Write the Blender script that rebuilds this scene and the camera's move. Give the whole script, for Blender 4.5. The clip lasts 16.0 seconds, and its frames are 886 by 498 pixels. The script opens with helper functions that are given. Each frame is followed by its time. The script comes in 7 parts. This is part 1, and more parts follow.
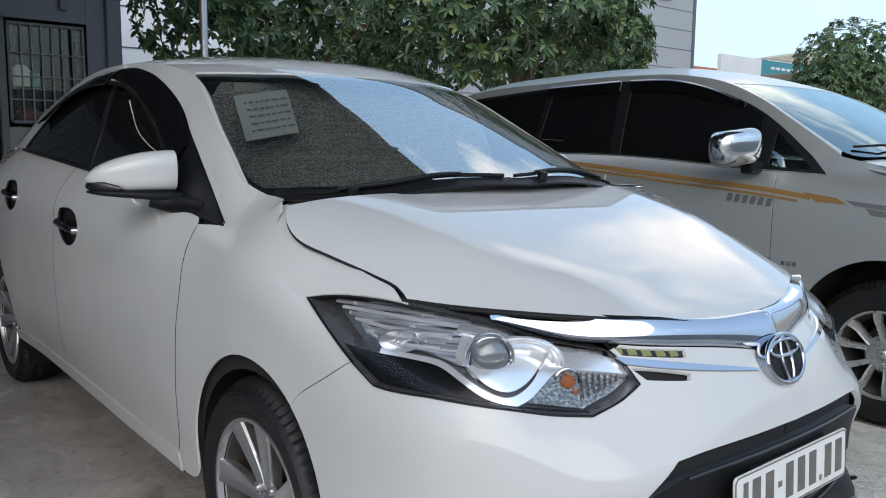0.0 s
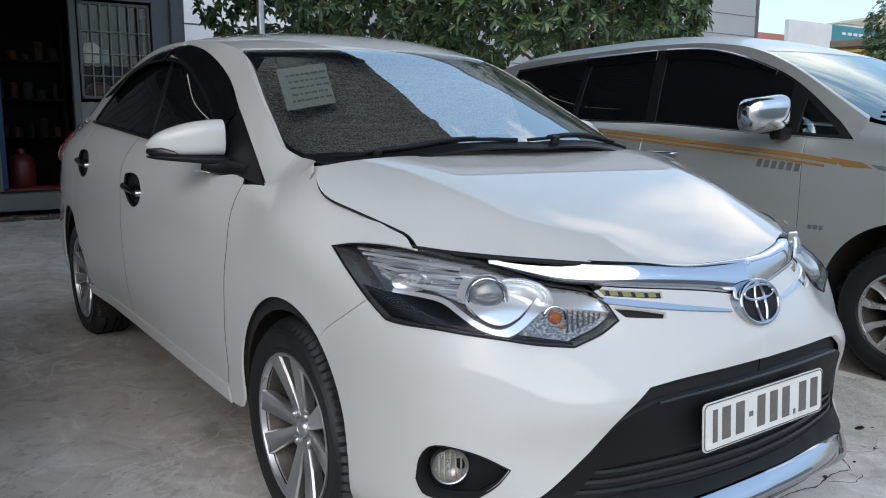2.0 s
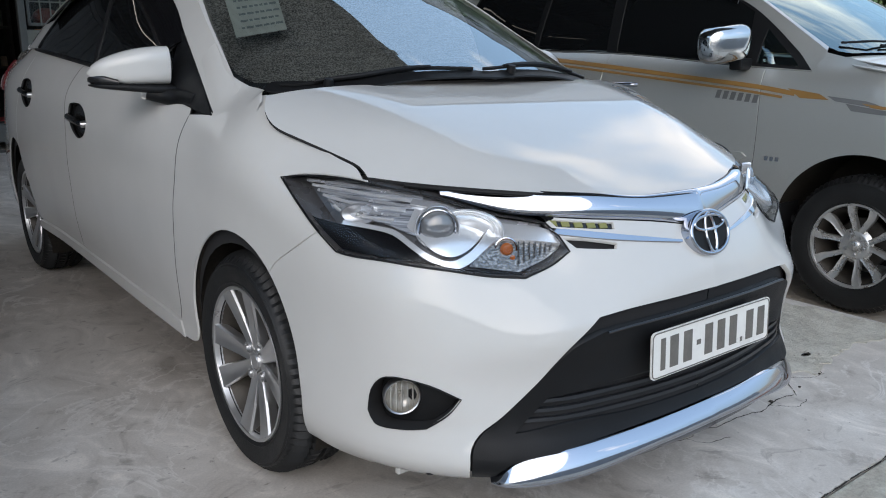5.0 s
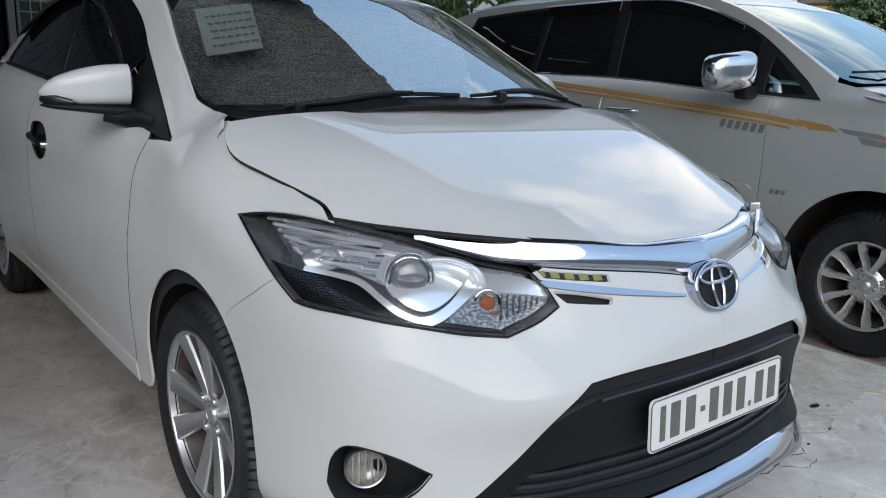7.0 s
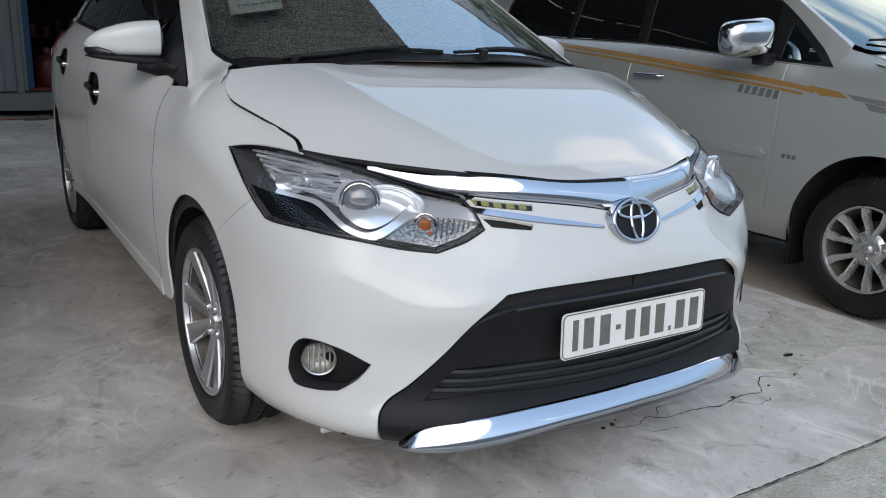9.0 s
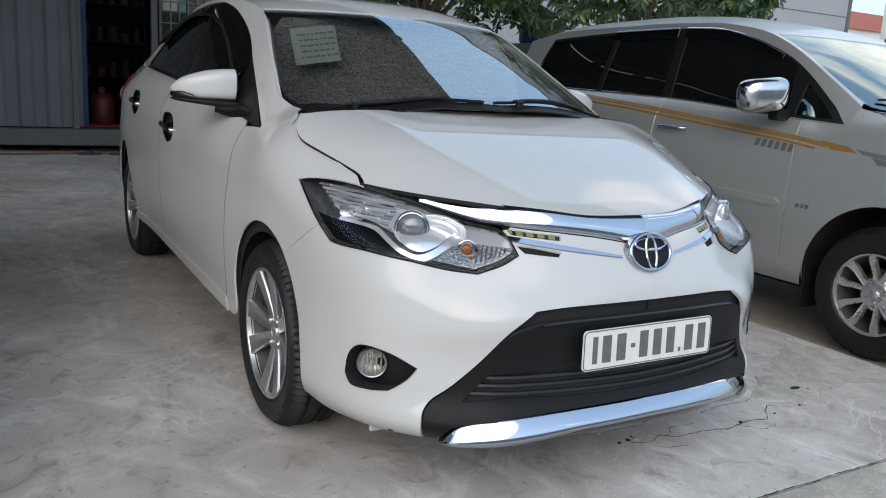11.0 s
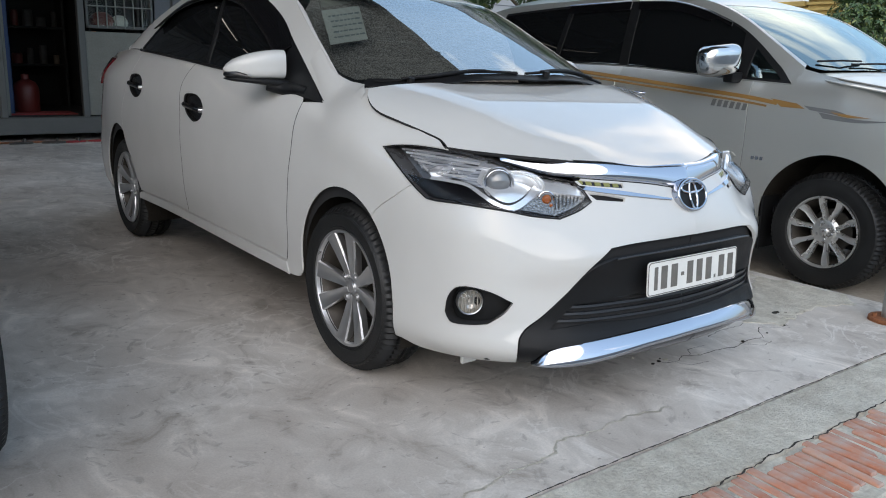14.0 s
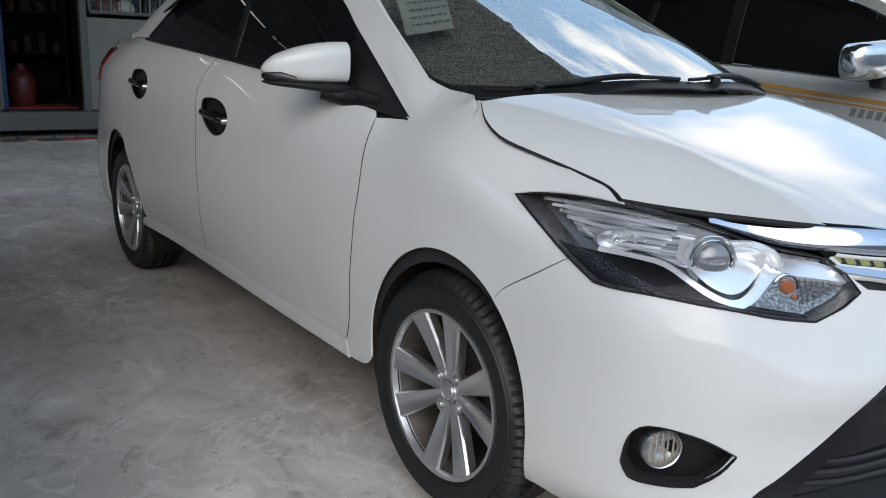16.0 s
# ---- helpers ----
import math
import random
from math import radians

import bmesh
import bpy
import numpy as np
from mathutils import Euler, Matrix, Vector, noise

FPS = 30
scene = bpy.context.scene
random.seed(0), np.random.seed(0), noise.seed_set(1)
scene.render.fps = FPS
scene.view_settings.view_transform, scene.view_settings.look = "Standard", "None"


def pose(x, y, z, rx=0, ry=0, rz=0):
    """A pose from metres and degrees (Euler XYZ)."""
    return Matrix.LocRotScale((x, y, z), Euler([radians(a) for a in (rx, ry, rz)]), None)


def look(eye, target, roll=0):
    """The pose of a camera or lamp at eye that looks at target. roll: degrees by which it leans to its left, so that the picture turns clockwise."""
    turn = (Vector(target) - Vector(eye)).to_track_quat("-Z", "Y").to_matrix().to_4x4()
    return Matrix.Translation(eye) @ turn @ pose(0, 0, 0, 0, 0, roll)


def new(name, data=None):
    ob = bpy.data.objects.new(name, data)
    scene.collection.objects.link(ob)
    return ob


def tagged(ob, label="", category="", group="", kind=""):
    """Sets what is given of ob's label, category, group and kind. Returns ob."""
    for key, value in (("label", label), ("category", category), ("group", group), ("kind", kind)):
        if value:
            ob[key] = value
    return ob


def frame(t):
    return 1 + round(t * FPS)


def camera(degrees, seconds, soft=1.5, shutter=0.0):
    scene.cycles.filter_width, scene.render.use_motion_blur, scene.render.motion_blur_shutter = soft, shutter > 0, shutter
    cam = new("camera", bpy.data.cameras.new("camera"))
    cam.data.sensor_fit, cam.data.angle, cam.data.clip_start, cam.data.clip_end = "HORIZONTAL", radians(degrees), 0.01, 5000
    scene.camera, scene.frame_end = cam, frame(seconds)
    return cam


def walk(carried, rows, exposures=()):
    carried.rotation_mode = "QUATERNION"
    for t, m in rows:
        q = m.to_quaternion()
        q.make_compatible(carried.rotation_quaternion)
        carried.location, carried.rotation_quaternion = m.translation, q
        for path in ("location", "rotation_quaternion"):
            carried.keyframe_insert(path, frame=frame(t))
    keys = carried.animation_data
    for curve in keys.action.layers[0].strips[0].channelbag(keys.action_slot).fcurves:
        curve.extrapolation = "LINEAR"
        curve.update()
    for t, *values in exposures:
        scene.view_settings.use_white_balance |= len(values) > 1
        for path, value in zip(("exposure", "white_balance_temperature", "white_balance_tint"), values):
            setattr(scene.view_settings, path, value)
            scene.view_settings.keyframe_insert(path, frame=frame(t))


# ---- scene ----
cam = camera(57.6, 16.0, soft=1.05)
METRES, EYE, TILT, LEAN, TURN = 8.0, 1.5, 0.0, 0.0, 0.0
PATH = [
    (0, (-1.608, -1.639, 1.136), (-0.341, -0.113, 0.884), 0.6),
    (0.5, (-1.612, -1.706, 1.142), (-0.382, -0.145, 0.911), 0.4),
    (1, (-1.627, -1.805, 1.132), (-0.443, -0.209, 0.907), -0.0),
    (1.5, (-1.654, -1.868, 1.122), (-0.503, -0.255, 0.848), -0.2),
    (2, (-1.658, -1.893, 1.122), (-0.513, -0.284, 0.802), 0.1),
    (2.5, (-1.657, -1.89, 1.123), (-0.48, -0.31, 0.78), 0.7),
    (3, (-1.654, -1.892, 1.119), (-0.453, -0.338, 0.743), 1.4),
    (3.5, (-1.647, -1.895, 1.114), (-0.448, -0.35, 0.693), 1.0),
    (4, (-1.635, -1.901, 1.113), (-0.44, -0.365, 0.651), 0.1),
    (6.5, (-1.536, -1.827, 1.119), (-0.335, -0.302, 0.64), 1.0),
    (7, (-1.455, -1.759, 1.133), (-0.252, -0.223, 0.692), 1.5),
    (7.5, (-1.362, -1.815, 1.132), (-0.193, -0.252, 0.697), 3.1),
    (8, (-1.282, -1.935, 1.117), (-0.185, -0.33, 0.646), 4.4),
    (8.5, (-1.3, -2.043, 1.118), (-0.271, -0.406, 0.608), 2.8),
    (9, (-1.384, -2.163, 1.113), (-0.349, -0.532, 0.596), 2.2),
    (9.5, (-1.418, -2.246, 1.117), (-0.393, -0.603, 0.617), 2.5),
    (10, (-1.404, -2.309, 1.137), (-0.469, -0.596, 0.704), 2.9),
    (12.5, (-2.058, -2.465, 1.114), (-0.899, -0.886, 0.708), 1.9),
    (13, (-2.163, -2.47, 1.113), (-0.968, -0.922, 0.694), 0.3),
    (13.5, (-2.219, -2.458, 1.104), (-1.016, -0.922, 0.663), 0.9),
    (14, (-2.202, -2.386, 1.102), (-1.016, -0.843, 0.644), 1.8),
    (14.5, (-2.104, -2.203, 1.108), (-0.961, -0.619, 0.679), 2.1),
    (15, (-2.022, -2.006, 1.101), (-0.909, -0.396, 0.69), 2.4),
    (15.5, (-1.98, -1.706, 1.13), (-0.82, -0.141, 0.679), 2.0),
    (16, (-1.897, -1.432, 1.106), (-0.723, 0.115, 0.629), 2.5),
]
walk(cam, [(t, look(eye, target, roll)) for t, eye, target, roll in PATH],
     [(0, 0.08, 7000, 12), (8, 0.04, 7100, 12.5), (13, 0.16, 7250, 12.5), (16, 0.20, 7050, 12)])

# ---- sky, sun, exposure ----
BANK = (0.83, 0.36, 0.43)
world = bpy.data.worlds.new("sky")
scene.world = world
world.use_nodes = True
wn, wl = world.node_tree.nodes, world.node_tree.links
wn.clear()
w_out, w_bg, w_sky = wn.new("ShaderNodeOutputWorld"), wn.new("ShaderNodeBackground"), wn.new("ShaderNodeTexSky")
w_sky.sky_type, w_sky.sun_disc = "NISHITA", False
w_sky.sun_elevation, w_sky.sun_rotation = radians(30), radians(221)
w_sky.air_density, w_sky.dust_density, w_sky.ozone_density = 1.0, 0.9, 1.0
w_tc, w_map, w_noise, w_ramp, w_mix = (wn.new("ShaderNodeTexCoord"), wn.new("ShaderNodeMapping"), wn.new("ShaderNodeTexNoise"),
                                       wn.new("ShaderNodeValToRGB"), wn.new("ShaderNodeMixRGB"))
# thin bright haze over the blue
w_haze = wn.new("ShaderNodeMixRGB")
w_haze.blend_type = "ADD"
w_haze.inputs["Fac"].default_value = 1.0
w_haze.inputs["Color2"].default_value = (2.6, 4.1, 6.0, 1)
w_map.inputs["Scale"].default_value = (1.0, 1.0, 1.9)
w_map.inputs["Location"].default_value = (0.35, 0.1, 0.2)
w_noise.inputs["Scale"].default_value, w_noise.inputs["Detail"].default_value, w_noise.inputs["Roughness"].default_value = 2.3, 9, 0.55
w_ramp.color_ramp.elements[0].position, w_ramp.color_ramp.elements[1].position = 0.52, 0.67
wl.new(w_tc.outputs["Generated"], w_map.inputs["Vector"])
wl.new(w_map.outputs["Vector"], w_noise.inputs["Vector"])
# a bank of cloud in the east
w_dist, w_near, w_sum = wn.new("ShaderNodeVectorMath"), wn.new("ShaderNodeMapRange"), wn.new("ShaderNodeMath")
w_dist.operation, w_sum.operation = "DISTANCE", "ADD"
w_dist.inputs[1].default_value = BANK
w_near.inputs["From Min"].default_value, w_near.inputs["From Max"].default_value = 0.03, 0.33
w_near.inputs["To Min"].default_value, w_near.inputs["To Max"].default_value = 0.12, -0.03
wl.new(w_tc.outputs["Generated"], w_dist.inputs[0])
wl.new(w_dist.outputs["Value"], w_near.inputs["Value"])
wl.new(w_near.outputs["Result"], w_sum.inputs[0])
# fewer clouds to the south
w_south, w_sum3 = wn.new("ShaderNodeMapRange"), wn.new("ShaderNodeMath")
w_south.inputs["From Min"].default_value, w_south.inputs["From Max"].default_value = -0.45, 0.0
w_south.inputs["To Min"].default_value, w_south.inputs["To Max"].default_value = -0.10, 0.0
# hazier and whiter towards the horizon
w_sep, w_low, w_sum2 = wn.new("ShaderNodeSeparateXYZ"), wn.new("ShaderNodeMapRange"), wn.new("ShaderNodeMath")
w_low.inputs["From Min"].default_value, w_low.inputs["From Max"].default_value = 0.02, 0.17
w_low.inputs["To Min"].default_value, w_low.inputs["To Max"].default_value = 0.16, 0.0
wl.new(w_tc.outputs["Generated"], w_sep.inputs["Vector"])
wl.new(w_sep.outputs["Z"], w_low.inputs["Value"])
wl.new(w_low.outputs["Result"], w_sum2.inputs[0])
wl.new(w_noise.outputs["Fac"], w_sum2.inputs[1])
wl.new(w_sum2.outputs["Value"], w_sum.inputs[1])
wl.new(w_sep.outputs["Y"], w_south.inputs["Value"])
wl.new(w_south.outputs["Result"], w_sum3.inputs[0])
wl.new(w_sum.outputs["Value"], w_sum3.inputs[1])
wl.new(w_sum3.outputs["Value"], w_ramp.inputs["Fac"])
wl.new(w_ramp.outputs["Color"], w_mix.inputs["Fac"])
wl.new(w_sky.outputs["Color"], w_haze.inputs["Color1"])
wl.new(w_haze.outputs["Color"], w_mix.inputs["Color1"])
# cloud seen low down is duller than cloud overhead
w_dull, w_grey = wn.new("ShaderNodeMapRange"), wn.new("ShaderNodeMixRGB")
w_dull.inputs["From Min"].default_value, w_dull.inputs["From Max"].default_value = 0.10, 0.36
wl.new(w_sep.outputs["Z"], w_dull.inputs["Value"])
wl.new(w_dull.outputs["Result"], w_grey.inputs["Fac"])
w_grey.inputs["Color1"].default_value, w_grey.inputs["Color2"].default_value = (6.0, 6.1, 6.0, 1), (17.5, 16.6, 15.6, 1)
wl.new(w_grey.outputs["Color"], w_mix.inputs["Color2"])
w_fade, w_veil = wn.new("ShaderNodeMapRange"), wn.new("ShaderNodeMixRGB")
w_fade.inputs["From Min"].default_value, w_fade.inputs["From Max"].default_value = 0.06, 0.30
w_fade.inputs["To Min"].default_value, w_fade.inputs["To Max"].default_value = 0.52, 1.0
w_veil.blend_type = "MULTIPLY"
w_veil.inputs["Fac"].default_value = 1.0
wl.new(w_sep.outputs["Z"], w_fade.inputs["Value"])
wl.new(w_mix.outputs["Color"], w_veil.inputs["Color1"])
wl.new(w_fade.outputs["Result"], w_veil.inputs["Color2"])
wl.new(w_veil.outputs["Color"], w_bg.inputs["Color"])
wl.new(w_bg.outputs["Background"], w_out.inputs["Surface"])
w_bg.inputs["Strength"].default_value = 0.15

sun_data = bpy.data.lights.new("sun", "SUN")
sun_data.energy, sun_data.angle, sun_data.color = 1.15, radians(65), (1.0, 0.97, 0.93)
sun = new("sun", sun_data)
# a veiled sun, high in front of the cars
sun.matrix_world = look((-8.5, -9.8, 8.2), (0, 0, 0))

# ---- materials ----
def mat(name, color=(.5, .5, .5), rough=.5, metal=0.0, coat=0.0, ior=1.5, alpha=None, trans=0.0, emit=None, spec=.5):
    m = bpy.data.materials.new(name)
    m.use_nodes = True
    b = m.node_tree.nodes["Principled BSDF"]
    b.inputs["Base Color"].default_value = (*color, 1)
    b.inputs["Roughness"].default_value, b.inputs["Metallic"].default_value, b.inputs["IOR"].default_value = rough, metal, ior
    b.inputs["Coat Weight"].default_value, b.inputs["Coat Roughness"].default_value = coat, .03
    b.inputs["Transmission Weight"].default_value = trans
    b.inputs["Specular IOR Level"].default_value = spec
    if emit:
        b.inputs["Emission Color"].default_value, b.inputs["Emission Strength"].default_value = (*emit[:3], 1), emit[3]
    return m


def tex(m, kind, scale, detail=6, rough=.55, stretch=(1, 1, 1), coord="Object"):
    nt = m.node_tree
    tc, mp, n = nt.nodes.new("ShaderNodeTexCoord"), nt.nodes.new("ShaderNodeMapping"), nt.nodes.new("ShaderNodeTex" + kind)
    mp.inputs["Scale"].default_value = stretch
    n.inputs["Scale"].default_value = scale
    if kind == "Noise":
        n.inputs["Detail"].default_value, n.inputs["Roughness"].default_value = detail, rough
    nt.links.new(tc.outputs[coord], mp.inputs["Vector"])
    nt.links.new(mp.outputs["Vector"], n.inputs["Vector"])
    return n.outputs["Distance" if kind == "Voronoi" else "Fac"]


def ramp(m, src, *stops):
    r = m.node_tree.nodes.new("ShaderNodeValToRGB")
    el = r.color_ramp.elements
    while len(el) < len(stops):
        el.new(.5)
    for e, (p, c) in zip(el, stops):
        e.position, e.color = p, (*(c if isinstance(c, tuple) else (c, c, c)), 1)
    m.node_tree.links.new(src, r.inputs["Fac"])
    return r.outputs["Color"]


def blend(m, fac, a, b, mode="MIX"):
    x = m.node_tree.nodes.new("ShaderNodeMixRGB")
    x.blend_type = mode
    for s, v in zip(("Fac", "Color1", "Color2"), (fac, a, b)):
        if isinstance(v, (int, float)):
            x.inputs[s].default_value = v if s == "Fac" else (v, v, v, 1)
        elif isinstance(v, tuple):
            x.inputs[s].default_value = (*v, 1)
        else:
            m.node_tree.links.new(v, x.inputs[s])
    return x.outputs["Color"]


def wire(m, src, socket):
    m.node_tree.links.new(src, m.node_tree.nodes["Principled BSDF"].inputs[socket])


def bump(m, src, strength=.3, distance=.01):
    b = m.node_tree.nodes.new("ShaderNodeBump")
    b.inputs["Strength"].default_value, b.inputs["Distance"].default_value = strength, distance
    m.node_tree.links.new(src, b.inputs["Height"])
    wire(m, b.outputs["Normal"], "Normal")


def worn(name, color, rough, metal=0.0, vary=.25, scale=6, fine=90, bumpy=.1, coat=0.0, dist=.004):
    """A surface with stains at one scale and grain at another."""
    m = mat(name, color, rough, metal, coat)
    big, small = tex(m, "Noise", scale), tex(m, "Noise", fine, 3)
    lo, hi = tuple(c * (1 - vary) for c in color), tuple(min(1, c * (1 + vary * .6)) for c in color)
    c = blend(m, .35, ramp(m, big, (.3, lo), (.7, hi)), ramp(m, small, (.3, lo), (.7, hi)))
    wire(m, c, "Base Color")
    wire(m, ramp(m, big, (.2, max(0, rough - .12)), (.8, min(1, rough + .12))), "Roughness")
    if bumpy:
        bump(m, small, bumpy, dist)
    return m


WHITE = mat("pearl_white_paint", (.77, .765, .74), .55, 0, 1.0, spec=.05)
WHITE.node_tree.nodes["Principled BSDF"].inputs["Coat IOR"].default_value = 1.52
WHITE.node_tree.nodes["Principled BSDF"].inputs["Coat Roughness"].default_value = .012
_n = tex(WHITE, "Noise", 3.0)
wire(WHITE, ramp(WHITE, _n, (.3, (.54, .535, .515)), (.7, (.575, .57, .55))), "Base Color")
_n2 = tex(WHITE, "Noise", 260, 2)
wire(WHITE, ramp(WHITE, _n2, (.3, .5), (.7, .62)), "Roughness")
SILVER = mat("silver_paint", (.42, .42, .41), .40, .6, .45)
_n = tex(SILVER, "Noise", 500, 2)
wire(SILVER, ramp(SILVER, _n, (.3, (.45, .46, .44)), (.7, (.57, .58, .555))), "Base Color")
GREY_PAINT = mat("dark_grey_paint", (.05, .052, .05), .4, .3, .9)
wire(GREY_PAINT, ramp(GREY_PAINT, tex(GREY_PAINT, "Noise", 300, 2), (.3, (.25, .25, .24)), (.7, (.31, .31, .30))), "Base Color")
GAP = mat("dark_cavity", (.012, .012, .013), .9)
BLACK = worn("black_plastic", (.010, .0105, .0115), .5, vary=.3, scale=8, fine=400, bumpy=.05)
GLOSS = mat("gloss_black", (.008, .008, .009), .08, 0, .25, spec=.4)
MATTE = worn("grained_black", (.008, .0085, .0095), .50, vary=.25, scale=10, fine=500, bumpy=.12)
DARK_CHROME = mat("dark_chrome", (.16, .16, .17), .24, 1)
CUP = mat("cup_shine", (.05, .05, .052), .25, .8)
VISOR = mat("smoked_visor", (.005, .005, .006), .07, 0, 0, spec=.35)
CHROME = mat("chrome", (.47, .49, .54), .06, 1)
CHROME_WORN = worn("weathered_chrome", (.60, .61, .62), .13, 1, .10, 14, 220, .01)
SATIN = worn("satin_metal", (.55, .55, .56), .3, 1, .12, 12, 200, .02)
ALLOY = worn("alloy_wheel", (.50, .50, .505), .34, .85, .06, 18, 160, .01, .4)
ALLOY_PALE = worn("pale_alloy_wheel", (.58, .58, .57), .30, .75, .08, 18, 160, .01, .5)
RUBBER = worn("tyre_rubber", (.0125, .013, .0135), .50, vary=.45, scale=14, fine=220, bumpy=.2)
LINER = worn("arch_liner", (.026, .022, .018), .85, vary=.5, scale=9, fine=120, bumpy=.3)
for _m in (BLACK, MATTE, RUBBER, LINER):
    _m.node_tree.nodes["Principled BSDF"].inputs["Specular IOR Level"].default_value = .22
MATTE.node_tree.nodes["Principled BSDF"].inputs["Specular IOR Level"].default_value = .24
RUBBER.node_tree.nodes["Principled BSDF"].inputs["Specular IOR Level"].default_value = .34
DISC = worn("brake_steel", (.085, .075, .065), .5, .5, .3, 20, 120, .1)
GLASS = mat("tinted_glass", (.007, .008, .009), .02, 0, 0, 1.5, spec=.22)
LAMP_IN = worn("smoked_reflector", (.55, .56, .58), .24, .6, .2, 14, 150, .02)
REFLECT = mat("lamp_reflector", (.86, .87, .88), .20, .62)
# bright and dark streaks in the colour stand in for reflections along the band
LAMP_STREAK = mat("glint_streaked_reflector", (.5, .52, .55), .2, .55)
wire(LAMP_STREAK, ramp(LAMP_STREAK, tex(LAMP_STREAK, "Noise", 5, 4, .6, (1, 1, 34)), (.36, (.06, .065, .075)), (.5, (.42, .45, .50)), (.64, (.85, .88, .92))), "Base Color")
LAMP_BLACK = mat("lamp_black", (.005, .005, .006), .26, 0, 0, spec=.14)
CLOUDY = mat("cloudy_lens", (.45, .40, .40), .15, 0, .5)
FOG_GLASS = worn("hazy_fog_lens", (.46, .44, .40), .16, .35, .25, 60, 240, .06, .8)
SMOKE_LAMP = worn("dim_reflector", (.12, .12, .125), .3, .4, .2, 14, 150, .02)
# light and dark specks in the colour replace the sparkle of facets
LAMP_GLINT = mat("glint_speckled_reflector", (.4, .4, .4), .18, .5)
wire(LAMP_GLINT, ramp(LAMP_GLINT, tex(LAMP_GLINT, "Noise", 150, 1, .4, (1, 1, 1.6)), (.36, (.11, .11, .11)), (.50, (.20, .20, .195)), (.66, (.42, .41, .39))), "Base Color")
AMBER = mat("amber_lens", (.34, .095, .025), .22, 0, .5)
RED_LENS = mat("red_tail_lens", (.14, .008, .012), .08, 0, 1.0)
LED_YELLOW = mat("yellow_lamp_chip", (.20, .20, .06), .35)
SLAT = mat("grille_slat", (.016, .017, .019), .28, 0, 0, spec=.6)
PLATE = worn("plate_enamel", (.74, .73, .69), .35, vary=.08, scale=10, fine=120, bumpy=.02)
INK = worn("plate_ink", (.14, .13, .115), .5, vary=.35, scale=30, fine=200, bumpy=0)
NAME_GREY = worn("grey_lettering", (.20, .20, .20), .35, .5, .1, 10, 90, 0)
STRIPE_OR = worn("orange_stripe", (.31, .165, .045), .4, 0, .12, 6, 90, 0, .6)
STRIPE_GR = worn("grey_stripe", (.16, .165, .17), .4, 0, .12, 6, 90, 0, .6)
PAPER = worn("notice_paper", (.84, .96, .99), .7, vary=.08, scale=10, fine=90, bumpy=.02)
PEN = mat("pen_ink", (.34, .44, .50), .7)
SHADE = mat("woven_sunshade", (.12, .11, .095), .8)
_w = tex(SHADE, "Noise", 9, 5, .65, (1.2, 1.2, 15))
_w2 = tex(SHADE, "Noise", 150, 2, .5, (1.0, 1.0, 2.1))
wire(SHADE, blend(SHADE, .62, ramp(SHADE, _w, (.36, (.095, .098, .10)), (.62, (.50, .51, .52))),
                  ramp(SHADE, _w2, (.42, (.08, .083, .086)), (.60, (.78, .79, .80)))), "Base Color")

# poured concrete: broad patches, swirling trowel marks, fine grit, dark pits
def swirl(m, scale, detail, rough, twist, stretch=(1, 1, 1)):
    out = tex(m, "Noise", scale, detail, rough, stretch)
    out.node.inputs["Distortion"].default_value = twist
    return out


CONCRETE = mat("worn_concrete", (.44, .415, .385), .62)
_a, _b, _c = swirl(CONCRETE, .8, 6, .55, .4), swirl(CONCRETE, 4.2, 10, .62, 1.1, (1.25, .85, 1)), tex(CONCRETE, "Noise", 150, 4, .6)
_col = ramp(CONCRETE, _a, (.36, (.45, .40, .352)), (.52, (.56, .515, .466)), (.68, (.67, .632, .584)))
_col = blend(CONCRETE, .85, _col, ramp(CONCRETE, _b, (.30, (.52, .49, .46)), (.45, (.88, .87, .86)), (.56, (1.0, 1.0, 1.0)), (.70, (1.35, 1.35, 1.35))), "MULTIPLY")
_f, _g = swirl(CONCRETE, 2.1, 7, .6, 1.6, (1.1, .9, 1)), tex(CONCRETE, "Noise", 1.1, 3, .5)
_pale = blend(CONCRETE, 1.0, ramp(CONCRETE, _f, (.485, 0.0), (.5, .55), (.53, 0.0)), ramp(CONCRETE, _g, (.44, 0.0), (.58, 1.0)), "MULTIPLY")
_col = blend(CONCRETE, _pale, _col, (.78, .745, .70))
_h = swirl(CONCRETE, 6.5, 6, .6, 2.2)
_col = blend(CONCRETE, ramp(CONCRETE, _h, (.60, 0.0), (.68, .5)), _col, (.25, .222, .195))
_col = blend(CONCRETE, ramp(CONCRETE, tex(CONCRETE, "Noise", 34, 3, .5), (.69, 0.0), (.73, .6)), _col, (.16, .14, .12))
wire(CONCRETE, blend(CONCRETE, .5, _col, ramp(CONCRETE, _c, (.3, (.82, .82, .82)), (.7, (1.14, 1.14, 1.14))), "MULTIPLY"), "Base Color")
wire(CONCRETE, ramp(CONCRETE, _b, (.3, .50), (.7, .74)), "Roughness")
bump(CONCRETE, blend(CONCRETE, .35, _b, _c), .22, .006)
CEMENT = mat("pale_cement", (0.603, 0.559, 0.474), .85)
_a, _b, _c = tex(CEMENT, "Noise", 1.6, 8, .65), tex(CEMENT, "Noise", 9, 8, .7), tex(CEMENT, "Noise", 80, 5, .7)
